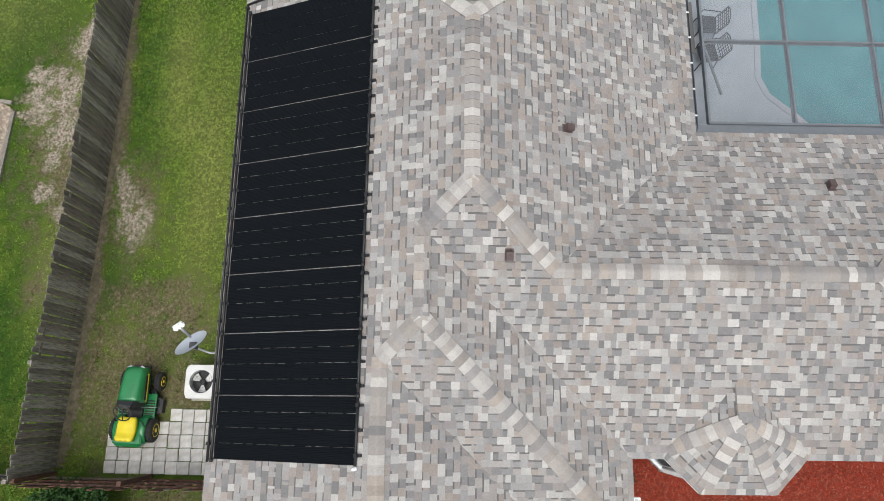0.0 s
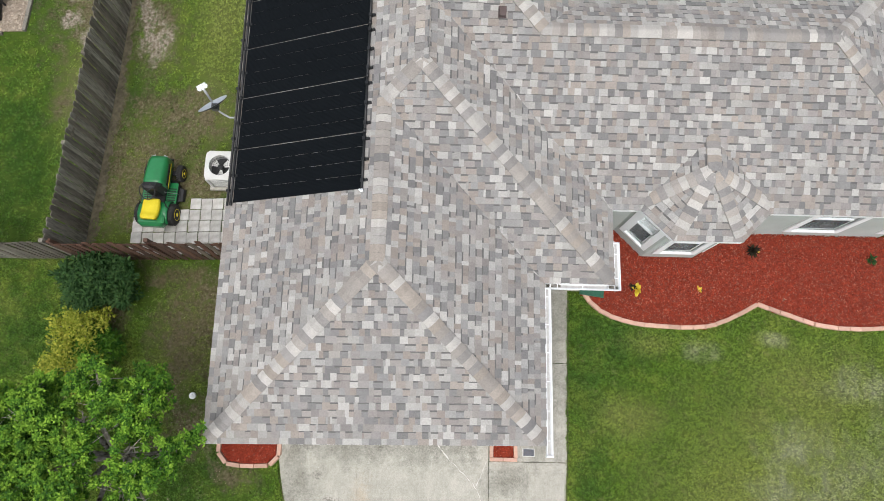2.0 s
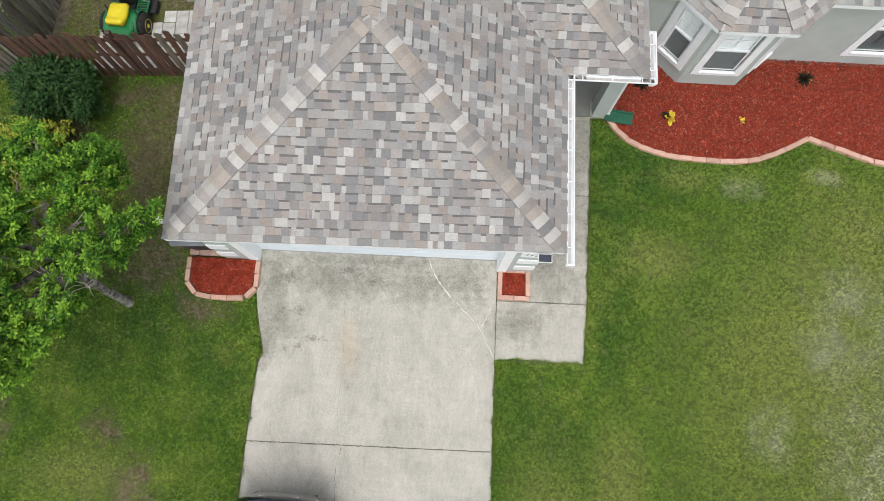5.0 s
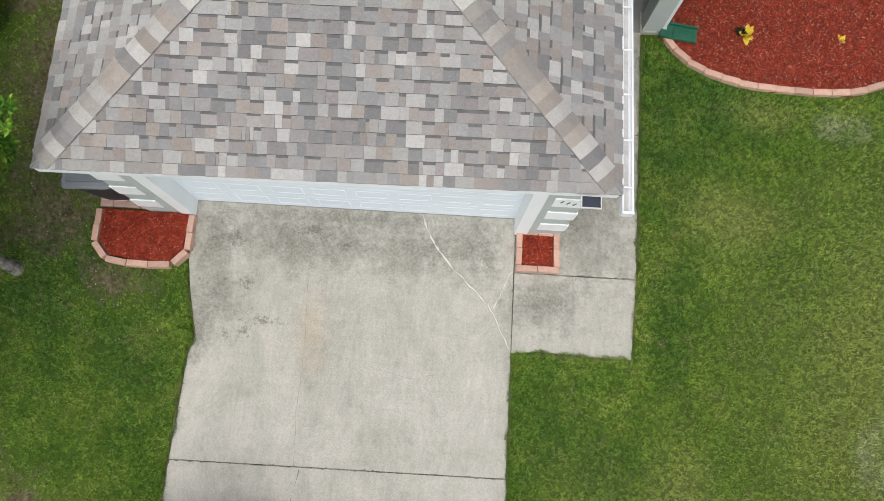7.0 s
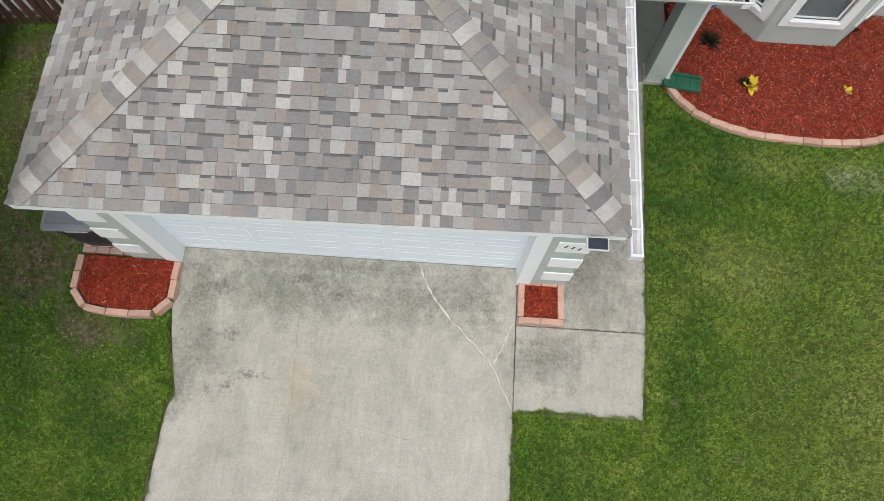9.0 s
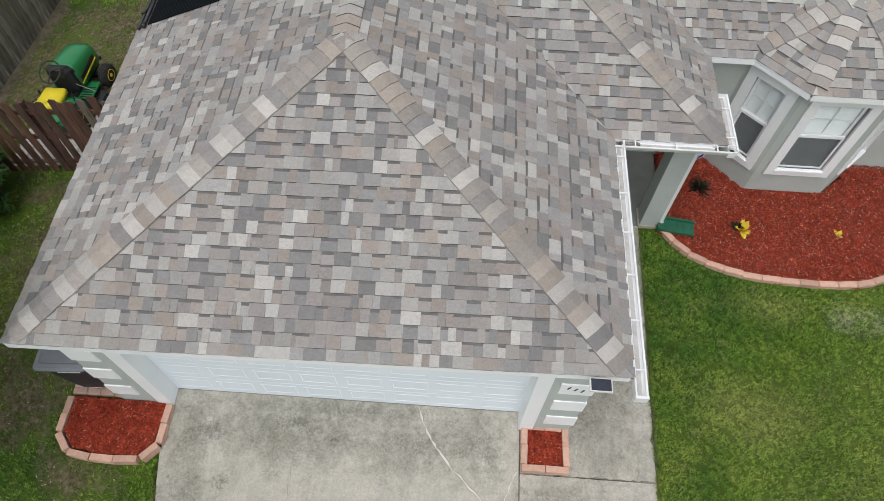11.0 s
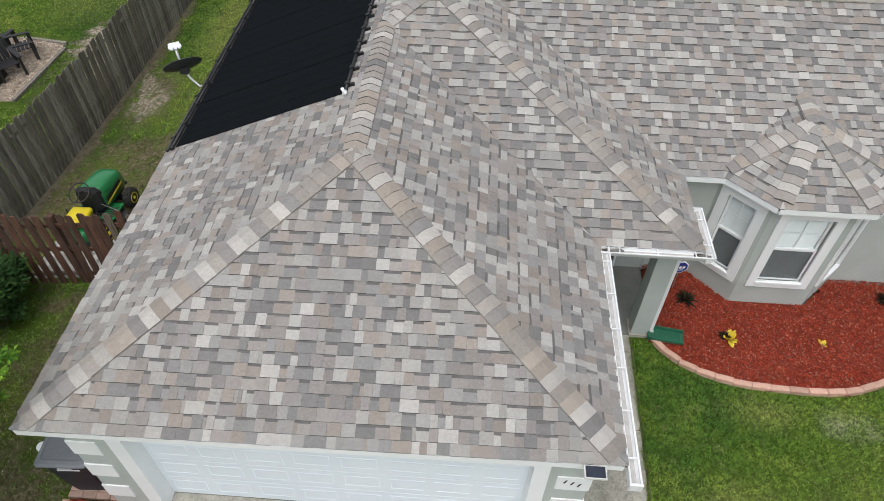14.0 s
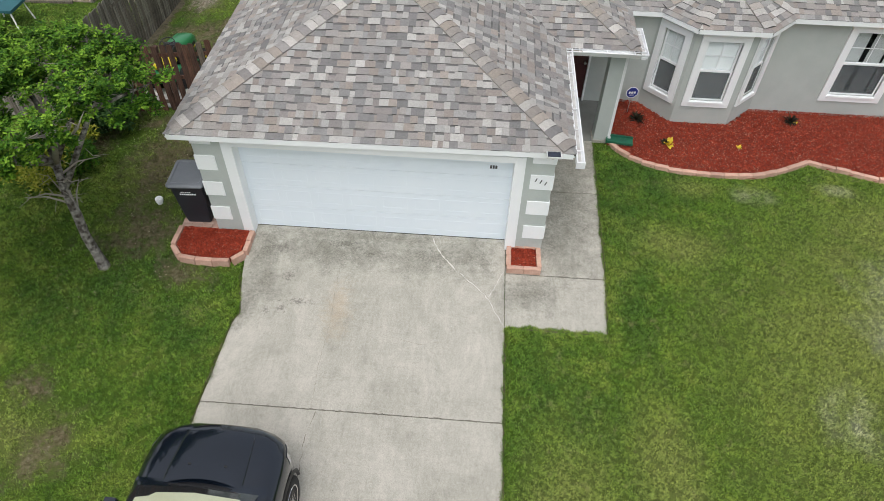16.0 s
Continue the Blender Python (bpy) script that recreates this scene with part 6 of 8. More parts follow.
def leaf_cluster(rng, centres, per, spread, length, width, droop=0.2):
    """Points and faces of loose leaves round the centres: each a bent pair of triangles."""
    c = np.repeat(np.asarray(centres), per, 0)
    n = len(c)
    off = rng.normal(0, 1, (n, 3))
    off /= np.linalg.norm(off, axis=1)[:, None] + 1e-9
    off *= (spread * rng.uniform(0.15, 1.0, n) ** 0.6)[:, None]
    base = c + off
    d = off + rng.normal(0, spread * 0.35, (n, 3))
    d[:, 2] = d[:, 2] * 0.5 + spread * rng.uniform(-droop, 0.35, n)
    d /= np.linalg.norm(d, axis=1)[:, None] + 1e-9
    up = np.tile([0.0, 0.0, 1.0], (n, 1)) + rng.normal(0, 0.45, (n, 3))
    s = np.cross(d, up)
    s /= np.linalg.norm(s, axis=1)[:, None] + 1e-9
    ln = (length * rng.uniform(0.6, 1.25, n))[:, None]
    wd = (width * rng.uniform(0.7, 1.2, n))[:, None]
    nrm = np.cross(s, d)
    p = np.stack([base, base + d * ln * 0.5 + s * wd * 0.5 - nrm * wd * 0.12, base + d * ln, base + d * ln * 0.5 - s * wd * 0.5 - nrm * wd * 0.12], 1)
    return p.reshape(-1, 3), np.arange(n * 4)


def small_plant(x, y, name, label, material, n, length, width, seed):
    rng = np.random.default_rng(seed)
    p = thing(name, label, "plant", Matrix.Translation((x, y, BED_Z(x, y))))
    bm = bmesh.new()
    rows = random.Random(seed)
    for i in range(n):
        a = rows.uniform(0, 2 * math.pi)
        el = rows.uniform(0.35, 1.3)
        ln = length * rows.uniform(0.6, 1.15)
        d = Vector((math.cos(a) * math.cos(el), math.sin(a) * math.cos(el), math.sin(el)))
        s = Vector((-math.sin(a), math.cos(a), 0)) * width / 2
        b0 = d * 0.02
        mid = d * ln * 0.55 + Vector((0, 0, 0.01))
        tip = d * ln - Vector((0, 0, ln * 0.15))
        vs = [bm.verts.new(q) for q in (b0 - s * 0.3, b0 + s * 0.3, mid + s, tip, mid - s)]
        bm.faces.new(vs)
    part("leaves", bm, material, p)
    bm = bmesh.new()
    tube(bm, [(0, 0, -0.02), (0, 0, 0.05)], 0.01, 6)
    part("stem", bm, BARK, p)


small_plant(6.12, 3.37, "croton", "small croton with bright yellow top leaves", LEAF_YELLOW, 13, 0.25, 0.095, 1)
small_plant(6.03, 3.40, "shrub", "dark maroon young shrub beside the yellow croton", LEAF_MAROON, 22, 0.17, 0.05, 2)
small_plant(7.70, 3.38, "croton", "tiny croton with yellow leaves in the mulch", LEAF_YELLOW, 9, 0.13, 0.05, 3)
small_plant(7.74, 3.41, "seedling", "tiny dark seedling in the mulch", LEAF_DARK, 8, 0.1, 0.03, 4)
small_plant(5.45, 4.08, "shrub", "dark maroon spiky young shrub below the wall", LEAF_MAROON, 60, 0.26, 0.045, 5)
small_plant(9.10, 4.40, "shrub", "dark maroon young shrub near the wall", LEAF_MAROON, 60, 0.24, 0.045, 6)
small_plant(9.2, 4.36, "croton", "few yellow leaves beside the dark shrub", LEAF_YELLOW, 5, 0.13, 0.05, 7)
small_plant(9.83, 3.2, "seedling", "pale dry seedling in the mulch", CHIP_PALE, 6, 0.1, 0.03, 8)
small_plant(12.1, 4.25, "shrub", "dark green young shrub near the wall", LEAF_DARK, 40, 0.2, 0.04, 9)


# ---- tree and shrubs ----
def rosettes(rng, centres, per, length, width):
    """Leaf tufts: leaves spread out and up from each centre."""
    c = np.repeat(np.asarray(centres), per, 0)
    n = len(c)
    a = rng.uniform(0, 2 * np.pi, n)
    rise = rng.uniform(-0.35, 0.75, n)
    d = np.stack([np.cos(a), np.sin(a), rise], 1)
    d /= np.linalg.norm(d, axis=1)[:, None]
    base = c + d * 0.02 + rng.normal(0, 0.022, (n, 3))
    s = np.cross(d, np.tile([0.0, 0.0, 1.0], (n, 1)) + rng.normal(0, 0.35, (n, 3)))
    s /= np.linalg.norm(s, axis=1)[:, None] + 1e-9
    ln = (length * rng.uniform(0.6, 1.25, n))[:, None]
    wd = (width * rng.uniform(0.7, 1.2, n))[:, None]
    nrm = np.cross(s, d)
    p = np.stack([base, base + d * ln * 0.55 + s * wd * 0.5, base + d * ln - nrm * ln * 0.22, base + d * ln * 0.55 - s * wd * 0.5], 1)
    return p.reshape(-1, 3), np.arange(n * 4)


def tree(x, y, label, centre, reach, ends, per, seed):
    """A leaning trunk, limbs and twigs out to the crown's tips, leaf tufts along the last of every twig."""
    rnd = random.Random(seed)
    rng = np.random.default_rng(seed)
    t = thing("tree", label, "tree", Matrix.Translation((x, y, gz(x, y))))
    bm = bmesh.new()
    fork = Vector((-0.27, 0.48, 2.1))
    tube(bm, [(0.03, -0.02, -0.1), (0.0, 0.02, 0.08), (-0.04, 0.05, 0.30), (-0.12, 0.11, 0.70), (-0.13, 0.18, 1.15), (-0.22, 0.31, 1.6), fork], [0.14, 0.105, 0.088, 0.08, 0.084, 0.072, 0.068], 12)
    part("trunk", bm, BARK, t, "leaning grey lichen-spotted trunk", smooth=True)
    tips = []
    tries = 0
    while len(tips) < ends and tries < 60000:
        tries += 1
        u, w_ = rnd.uniform(-1, 1), rnd.uniform(-1, 1)
        r = math.hypot(u, w_)
        px, py = centre[0] + u * reach[0], centre[1] + w_ * reach[1]
        edge = noise.noise(Vector((u * 1.9 + seed, w_ * 1.9, 3.1)))
        if r > 0.86 + 0.30 * edge:
            continue
        # the crown stops short of the house on its front and east side
        if py - 1.1 < 1.41 * (px - 1.95) + 0.4 * edge or px > (1.8 if w_ > 0.05 else 1.45) + 0.3 * edge:
            continue
        if noise.noise(Vector((px * 1.25 + seed, py * 1.25, 0.7))) < (-0.36 if u < 0.2 else -0.06):
            continue
        crown = centre[2] + reach[2] * (math.sqrt(max(0.0, 1 - 0.8 * r * r)) - 0.15) + 0.30 * noise.noise(Vector((px * 1.1, py * 1.1, 8.0 + seed)))
        droop = 1.9 if u < -0.45 and w_ < 0.3 else 0.9 if u < -0.2 else 0.3
        p = Vector((px, py, crown - rnd.uniform(0, 1) ** 1.6 * (0.35 + droop * (0.4 + 0.6 * r))))
        if min(((p - q).length for q in tips), default=9.0) < 0.21:
            continue
        tips.append(p)
    tufts, fresh = [], []
    limbs = 9
    groups = [[] for _ in range(limbs)]
    for p in tips:
        groups[int((math.atan2(p.y - fork.y, p.x - fork.x) + math.pi) / (2 * math.pi) * limbs) % limbs].append(p)
    for k, g in enumerate(groups):
        if not g:
            continue
        far = max(g, key=lambda q: (q - fork).length)
        s0 = fork.lerp(Vector((-0.13, 0.18, 1.15)), rnd.choice((0.0, 0.0, 0.1, 0.45)))
        mean = sum(g, Vector()) / len(g)
        m1 = s0.lerp(mean, 0.5) + Vector((rnd.uniform(-0.12, 0.12), rnd.uniform(-0.12, 0.12), 0.10))
        m2 = mean.lerp(far, 0.35) + Vector((0, 0, -0.12))
        line = [s0, m1, m2, far]
        bm = bmesh.new()
        tube(bm, line, [0.06, 0.045, 0.026, 0.006], 8)
        spots = [m1.lerp(m2, f) for f in (0.1, 0.4, 0.7, 1.0)] + [m2.lerp(far, f) for f in (0.35, 0.7)] + [s0.lerp(m1, 0.75)]
        for p in g:
            b0 = min(spots, key=lambda q: (q - p).length + rnd.uniform(0, 0.35))
            mid_ = b0.lerp(p, 0.55) + Vector((rnd.uniform(-0.07, 0.07), rnd.uniform(-0.07, 0.07), rnd.uniform(-0.02, 0.10)))
            tube(bm, [b0, mid_, p], [0.009, 0.006, 0.003], 5)
            out = (p - mid_).normalized()
            for q in range(rnd.randint(3, 5)):
                # a short leafy shoot that rises from the twig
                s1 = mid_.lerp(p, rnd.uniform(0.3, 1.0))
                d = (out * rnd.uniform(0.2, 1.0) + Vector((rnd.gauss(0, 0.55), rnd.gauss(0, 0.55), rnd.uniform(0.15, 0.9)))).normalized()
                ln = rnd.uniform(0.14, 0.34)
                tufts.append(s1 + d * ln * 0.25)
                (fresh if rnd.random() < 0.55 else tufts).append(s1 + d * ln * 0.85)
            tufts.append(p)
        part("limb", bm, BARK if k % 3 else TWIG, t, "pale forked limb", smooth=True)
    # bare pale forks that stand in gaps of the crown
    for k in range(6):
        a = 0.5 + 2 * math.pi * k / 6 + rnd.uniform(-0.25, 0.25)
        q = rnd.uniform(0.2, 0.72)
        e = Vector((centre[0] + reach[0] * q * math.cos(a), centre[1] + reach[1] * q * math.sin(a), centre[2] + reach[2] * (0.70 - 0.4 * q * q)))
        b0 = Vector((e.x * 0.62 + fork.x * 0.38, e.y * 0.62 + fork.y * 0.38, e.z - 0.55))
        tufts, fresh = ([c for c in some if (c - e).length > 0.26 and (c - e.lerp(b0, 0.4)).length > 0.22 and not (c.z > e.z - 0.1 and (c - e).xy.length < 0.2)] for some in (tufts, fresh))
        bm = bmesh.new()
        tube(bm, [b0, b0.lerp(e, 0.5) + Vector((rnd.uniform(-0.08, 0.08), rnd.uniform(-0.08, 0.08), 0.05)), e], [0.026, 0.018, 0.006], 6)
        for j in range(4):
            s0 = b0.lerp(e, rnd.uniform(0.35, 0.9))
            tube(bm, [s0, s0 + Vector((rnd.uniform(-0.3, 0.3), rnd.uniform(-0.3, 0.3), rnd.uniform(0.05, 0.25)))], [0.011, 0.003], 5)
        part("bare_fork", bm, TWIG, t, "bare pale forked branch")
    for name, some, count, material in (("crown", tufts, per, LEAF), ("fresh_growth", fresh, per, LEAF_TIP)):
        pts, faces = rosettes(rng, [tuple(c) for c in some], count, 0.068, 0.040)
        from_arrays(name, pts, faces, 4, material, t, "crown of small fresh green leaves in tufts" if some is tufts else "lighter new leaves at the shoot tips", kind="stuff")
    # bare dead twigs under the crown
    for k in range(7):
        a = 2.0 + 0.75 * k + rnd.uniform(-0.4, 0.4)
        b0 = Vector((-0.13 - 0.02 * k, 0.18 + 0.04 * k, 1.1 + 0.13 * k))
        bm = bmesh.new()
        e = b0 + Vector((math.cos(a) * 0.75, math.sin(a) * 0.6, rnd.uniform(0.0, 0.5)))
        tube(bm, [b0, b0.lerp(e, 0.5) + Vector((0, 0, 0.1)), e], [0.024, 0.014, 0.004], 5)
        for q in range(4):
            s0 = b0.lerp(e, rnd.uniform(0.3, 0.9)) + Vector((0, 0, 0.06))
            tube(bm, [s0, s0 + Vector((rnd.uniform(-0.3, 0.3), rnd.uniform(-0.3, 0.3), rnd.uniform(-0.15, 0.2)))], [0.007, 0.002], 4)
        part("dead_branch", bm, TWIG, t, "bare pale dead branch")
    return t


tree(-5.1, -1.2, "small leafy tree with a leaning grey trunk on the lawn", (-0.55, 0.30, 3.05), (2.62, 2.4, 1.05), 450, 24, 4)


def shrub(x, y, label, reach, clumps, per, material, seed, ll, lw):
    rnd = random.Random(seed)
    rng = np.random.default_rng(seed)
    t = thing("shrub", label, "shrub", Matrix.Translation((x, y, gz(x, y))))
    cl = []
    while len(cl) < clumps:
        v = Vector((rnd.uniform(-1, 1), rnd.uniform(-1, 1), rnd.uniform(-0.6, 1)))
        r = v.length
        lump = noise.noise(Vector((v.x * 2 + seed, v.y * 2, v.z * 2)))
        if r > 0.85 + 0.35 * lump or r < 0.3:
            continue
        cl.append(Vector((v.x * reach[0], v.y * reach[1], reach[2] * 0.55 + v.z * reach[2] * 0.5)))
    bm = bmesh.new()
    for k in range(8):
        e = rnd.choice(cl)
        tube(bm, [(rnd.uniform(-0.1, 0.1), rnd.uniform(-0.1, 0.1), -0.05), (e.x * 0.5, e.y * 0.5, e.z * 0.6), e], [0.025, 0.016, 0.006], 6)
    part("stems", bm, BARK, t)
    pts, faces = leaf_cluster(rng, [tuple(c) for c in cl], per, 0.13, ll, lw)
    from_arrays("foliage", pts, faces, 4, material, t, kind="stuff")
    return t


shrub(-7.05, 3.15, "dense dark green shrub against the fence", (1.05, 0.8, 1.3), 300, 30, LEAF_DARK, 21, 0.11, 0.055)
shrub(-7.35, 2.05, "yellow-green leafy shrub beside the dark one", (0.72, 0.6, 0.95), 120, 28, LEAF_LIME, 22, 0.09, 0.042)
shrub(-7.45, 1.15, "lime green shrub with lighter tips", (0.85, 0.75, 0.9), 120, 26, LEAF_LIME, 23, 0.09, 0.042)
shrub(-7.0, 1.55, "mid-green shrub under the tree", (0.6, 0.6, 0.75), 150, 26, LEAF, 24, 0.09, 0.04)


# ---- parked car ----
car = thing("car", "black sport utility car parked on the driveway", "car", Matrix.Translation((-1.45, -4.69, dz(0, -6.5) + 0.02)) @ Matrix.Rotation(math.radians(-0.5), 4, "Z"))


def car_rows(stations):
    """Cross-sections from nose to tail: y, half width, sill, waist, shoulder, top."""
    rows = []
    for y, hw, sill, waist, sh, top in stations:
        half = [(hw * 0.90, sill), (hw * 0.985, sill + 0.12), (hw, waist), (hw * 0.985, sh - 0.06), (hw * 0.93, sh), (hw * 0.80, sh + (top - sh) * 0.55), (hw * 0.72, sh + (top - sh) * 0.80), (hw * 0.40, top - 0.004), (0, top)]
        rows.append([(x, y, z) for x, z in half] + [(-x, y, z) for x, z in half[-2::-1]])
    return rows


bm = bmesh.new()
grid_loft(bm, car_rows([(0.0, 0.26, 0.44, 0.60, 0.78, 0.84), (-0.015, 0.42, 0.38, 0.60, 0.83, 0.90), (-0.05, 0.60, 0.34, 0.60, 0.87, 0.94), (-0.10, 0.73, 0.30, 0.61, 0.89, 0.96), (-0.18, 0.84, 0.28, 0.62, 0.915, 0.985), (-0.30, 0.915, 0.27, 0.63, 0.935, 1.005), (-0.5, 0.955, 0.26, 0.65, 0.955, 1.03), (-0.75, 0.968, 0.26, 0.66, 0.975, 1.055),
                        (-1.05, 0.97, 0.26, 0.66, 0.99, 1.075), (-1.35, 0.97, 0.26, 0.66, 1.01, 1.085), (-2.0, 0.97, 0.26, 0.68, 1.02, 1.08), (-3.2, 0.97, 0.26, 0.70, 1.04, 1.10), (-4.2, 0.95, 0.30, 0.72, 1.04, 1.10), (-4.55, 0.90, 0.36, 0.70, 1.0, 1.04), (-4.62, 0.84, 0.45, 0.68, 0.92, 0.96)]), closed=True)
body = part("body", bm, CAR_PAINT, car, "glossy black body", smooth=True)
# raised clamshell hood panel between two long creases
bm = bmesh.new()
rows = []
for y, hw, z in ((-0.06, 0.40, 0.935), (-0.10, 0.45, 0.96), (-0.2, 0.475, 0.99), (-0.35, 0.49, 1.022), (-0.6, 0.505, 1.054), (-0.85, 0.52, 1.079), (-1.02, 0.53, 1.092)):
    back = 0.10 if y < -1.0 else 0.0
    prof = [(-1.0, -0.055), (-0.985, -0.014), (-0.93, -0.006), (-0.6, 0.010), (-0.3, 0.021), (0.0, 0.025), (0.3, 0.021), (0.6, 0.010), (0.93, -0.006), (0.985, -0.014), (1.0, -0.055)]
    rows.append([(hw * f, y - back * f * f, z + dz_) for f, dz_ in prof])
grid_loft(bm, rows)
part("hood", bm, CAR_PAINT, body, "glossy black hood", smooth=True)
for sx in (-1, 1):
    bm = bmesh.new()
    box(bm, -0.02, 0.02, -0.013, 0.013, 0, 0.014, Matrix.Translation((sx * 0.24, -0.80, 1.082)))
    part("washer_nozzle", bm, BLACK, body, bevel=0.004)
    bm = bmesh.new()
    grid_loft(bm, [[(sx * 0.62, -0.04, 0.66), (sx * 0.60, -0.05, 0.80)], [(sx * 0.78, -0.11, 0.66), (sx * 0.76, -0.12, 0.84)], [(sx * 0.89, -0.24, 0.68), (sx * 0.87, -0.24, 0.885)], [(sx * 0.945, -0.44, 0.72), (sx * 0.925, -0.44, 0.90)]])
    ob = part("headlight", bm, LAMP_GLASS, car, "clear wraparound headlight", smooth=True)
    ob.location = (sx * 0.012, -0.018, 0.0)
    bm = bmesh.new()
    box(bm, -0.04, 0.10, -0.10, 0.10, -0.06, 0.08, Matrix.Translation((sx * 1.03, -1.53, 1.12)))
    part("mirror", bm, CAR_PAINT, car, bevel=0.03)
    for y in (-0.80, -3.55):
        bm = bmesh.new()
        lathe(bm, [(0.26, -0.11), (0.34, -0.115), (0.365, -0.09), (0.37, 0.0), (0.365, 0.09), (0.34, 0.115), (0.26, 0.11)], (sx * 0.875, y, 0.37), (1, 0, 0), 36)
        w_ = part("wheel", bm, RUBBER, car, "black tyre on a spoked rim", smooth=True)
        bm = bmesh.new()
        lathe(bm, [(0.265, 0.0), (0.258, 0.012), (0.235, 0.0), (0.233, -0.06)], (sx * 0.98, y, 0.37), (sx, 0, 0), 36)
        for k in range(10):
            a = 2 * math.pi * k / 10
            tube(bm, [(sx * 0.975, y + 0.05 * math.cos(a), 0.37 + 0.05 * math.sin(a)), (sx * 0.972, y + 0.245 * math.cos(a + 0.12), 0.37 + 0.245 * math.sin(a + 0.12))], [0.016, 0.012], 6)
        lathe(bm, [(0.06, -0.01), (0.055, 0.012), (0.01, 0.014)], (sx * 0.97, y, 0.37), (sx, 0, 0), 18)
        part("rim", bm, CHROME, w_, "spoked silver rim", smooth=False)
        grow = Matrix.Translation((0, y, 0)) @ Matrix.Diagonal((1, 1.13, 1.13, 1)) @ Matrix.Translation((0, -y, 0))
        w_.matrix_basis = grow
        bm = bmesh.new()
        rows = []
        for k in range(15):
            a = math.pi * k / 14
            rows.append([(sx * 0.955, y + 0.40 * math.cos(a), 0.36 + 0.41 * math.sin(a)), (sx * 0.992, y + 0.42 * math.cos(a), 0.36 + 0.43 * math.sin(a)), (sx * 0.97, y + 0.455 * math.cos(a), 0.36 + 0.465 * math.sin(a))])
        grid_loft(bm, rows)
        part("wheel_arch", bm, BLACK, car, smooth=True).matrix_basis = grow
bm = boxes((-0.30, 0.30, -0.07, -0.014, 0.50, 0.73))
grille = part("grille", bm, BLACK, car, "dark front grille", bevel=0.01)
for i in range(4):
    part("grille_bar", boxes((-0.28, 0.28, -0.014, -0.008, 0.53 + i * 0.05, 0.545 + i * 0.05)), CHROME, grille)
for i in range(10):
    part("badge_mark", boxes((-0.36 + i * 0.075, -0.315 + i * 0.075, -0.016, -0.006, 0.83, 0.84)), STEEL, body)
part("front_bumper", boxes((-0.60, 0.60, -0.22, -0.06, 0.28, 0.46)), BLACK, car, bevel=0.03)
bm = bmesh.new()
cab = [(-1.28, 0.80, 1.07, 1.075), (-1.42, 0.80, 1.07, 1.12), (-2.10, 0.74, 1.07, 1.62), (-2.35, 0.72, 1.07, 1.69), (-3.2, 0.72, 1.07, 1.70), (-3.9, 0.70, 1.08, 1.66), (-4.25, 0.72, 1.08, 1.45), (-4.45, 0.74, 1.08, 1.12)]
rows = []
for y, hw, z0, z1 in cab:
    base_w = 0.86
    rows.append([(base_w, y, z0), (base_w + (hw - base_w) * 0.5, y, z0 + (z1 - z0) * 0.5), (hw, y, z1 - 0.05 * (z1 - z0)), (hw * 0.8, y, z1), (0, y, z1 + 0.012), (-hw * 0.8, y, z1), (-hw, y, z1 - 0.05 * (z1 - z0)), (-base_w - (hw - base_w) * 0.5, y, z0 + (z1 - z0) * 0.5), (-base_w, y, z0)])
grid_loft(bm, rows)
cabin = part("cabin", bm, CAR_PAINT, car, "black cabin and roof", smooth=True)
cabin.location = (0, 0.24, 0)
bm = bmesh.new()
grid_loft(bm, [[(-0.78, -1.44, 1.13), (0, -1.40, 1.135), (0.78, -1.44, 1.13)], [(-0.70, -2.06, 1.60), (0, -2.04, 1.625), (0.70, -2.06, 1.60)]])
ob = part("windscreen", bm, DARK_GLASS, cabin, "glossy windscreen", smooth=True)
ob.location = (0, 0.014, 0.014)
# Pale panel over the glass: the windscreen's yellowish reflection, put into colour.
bm = bmesh.new()
grid_loft(bm, [[(-0.70, -1.58, 1.215), (0, -1.53, 1.22), (0.70, -1.58, 1.215)], [(-0.63, -2.0, 1.545), (0, -1.98, 1.57), (0.63, -2.0, 1.545)]])
ob = part("screen_panel", bm, PALE_PANEL, cabin, "pale panel laid over the windscreen", smooth=True)
ob.location = (0, 0.03, 0.024)
for sx in (-1, 1):
    for y0, y1 in ((-1.72, -2.55), (-2.62, -3.45), (-3.52, -4.12)):
        bm = bmesh.new()
        top = 1.40 if y0 == -1.72 else 1.58
        grid_loft(bm, [[(sx * 0.868, y0, 1.12), (sx * 0.868, y1, 1.12)], [(sx * (0.77 if top > 1.5 else 0.80), y0 - (0.02 if top > 1.5 else 0.14), top), (sx * 0.762, y1, 1.58)]])
        part("side_window", bm, DARK_GLASS, cabin)
    bm = bmesh.new()
    tube(bm, [(sx * 0.10 - 0.3, -1.36, 1.10), (sx * 0.10 - 0.02, -1.37, 1.115), (sx * 0.10 + 0.42, -1.43, 1.12)], 0.011, 6)
    ob = part("wiper", bm, BLACK, car)
    ob.location = (0, 0.24, 0)
bm = bmesh.new()
rows = []
for k in range(13):
    f = k / 6 - 1
    x_, y_ = 0.84 * f, -1.10 - 0.20 * f * f
    rows.append([(x_, y_ + 0.04, 1.075 - 0.02 * f * f), (x_, y_ + 0.03, 1.10 - 0.02 * f * f), (x_, y_ - 0.10, 1.115 - 0.02 * f * f), (x_, y_ - 0.14, 1.10 - 0.02 * f * f)])
grid_loft(bm, rows)
part("cowl", bm, BLACK, car, "black plastic cowl", smooth=True)

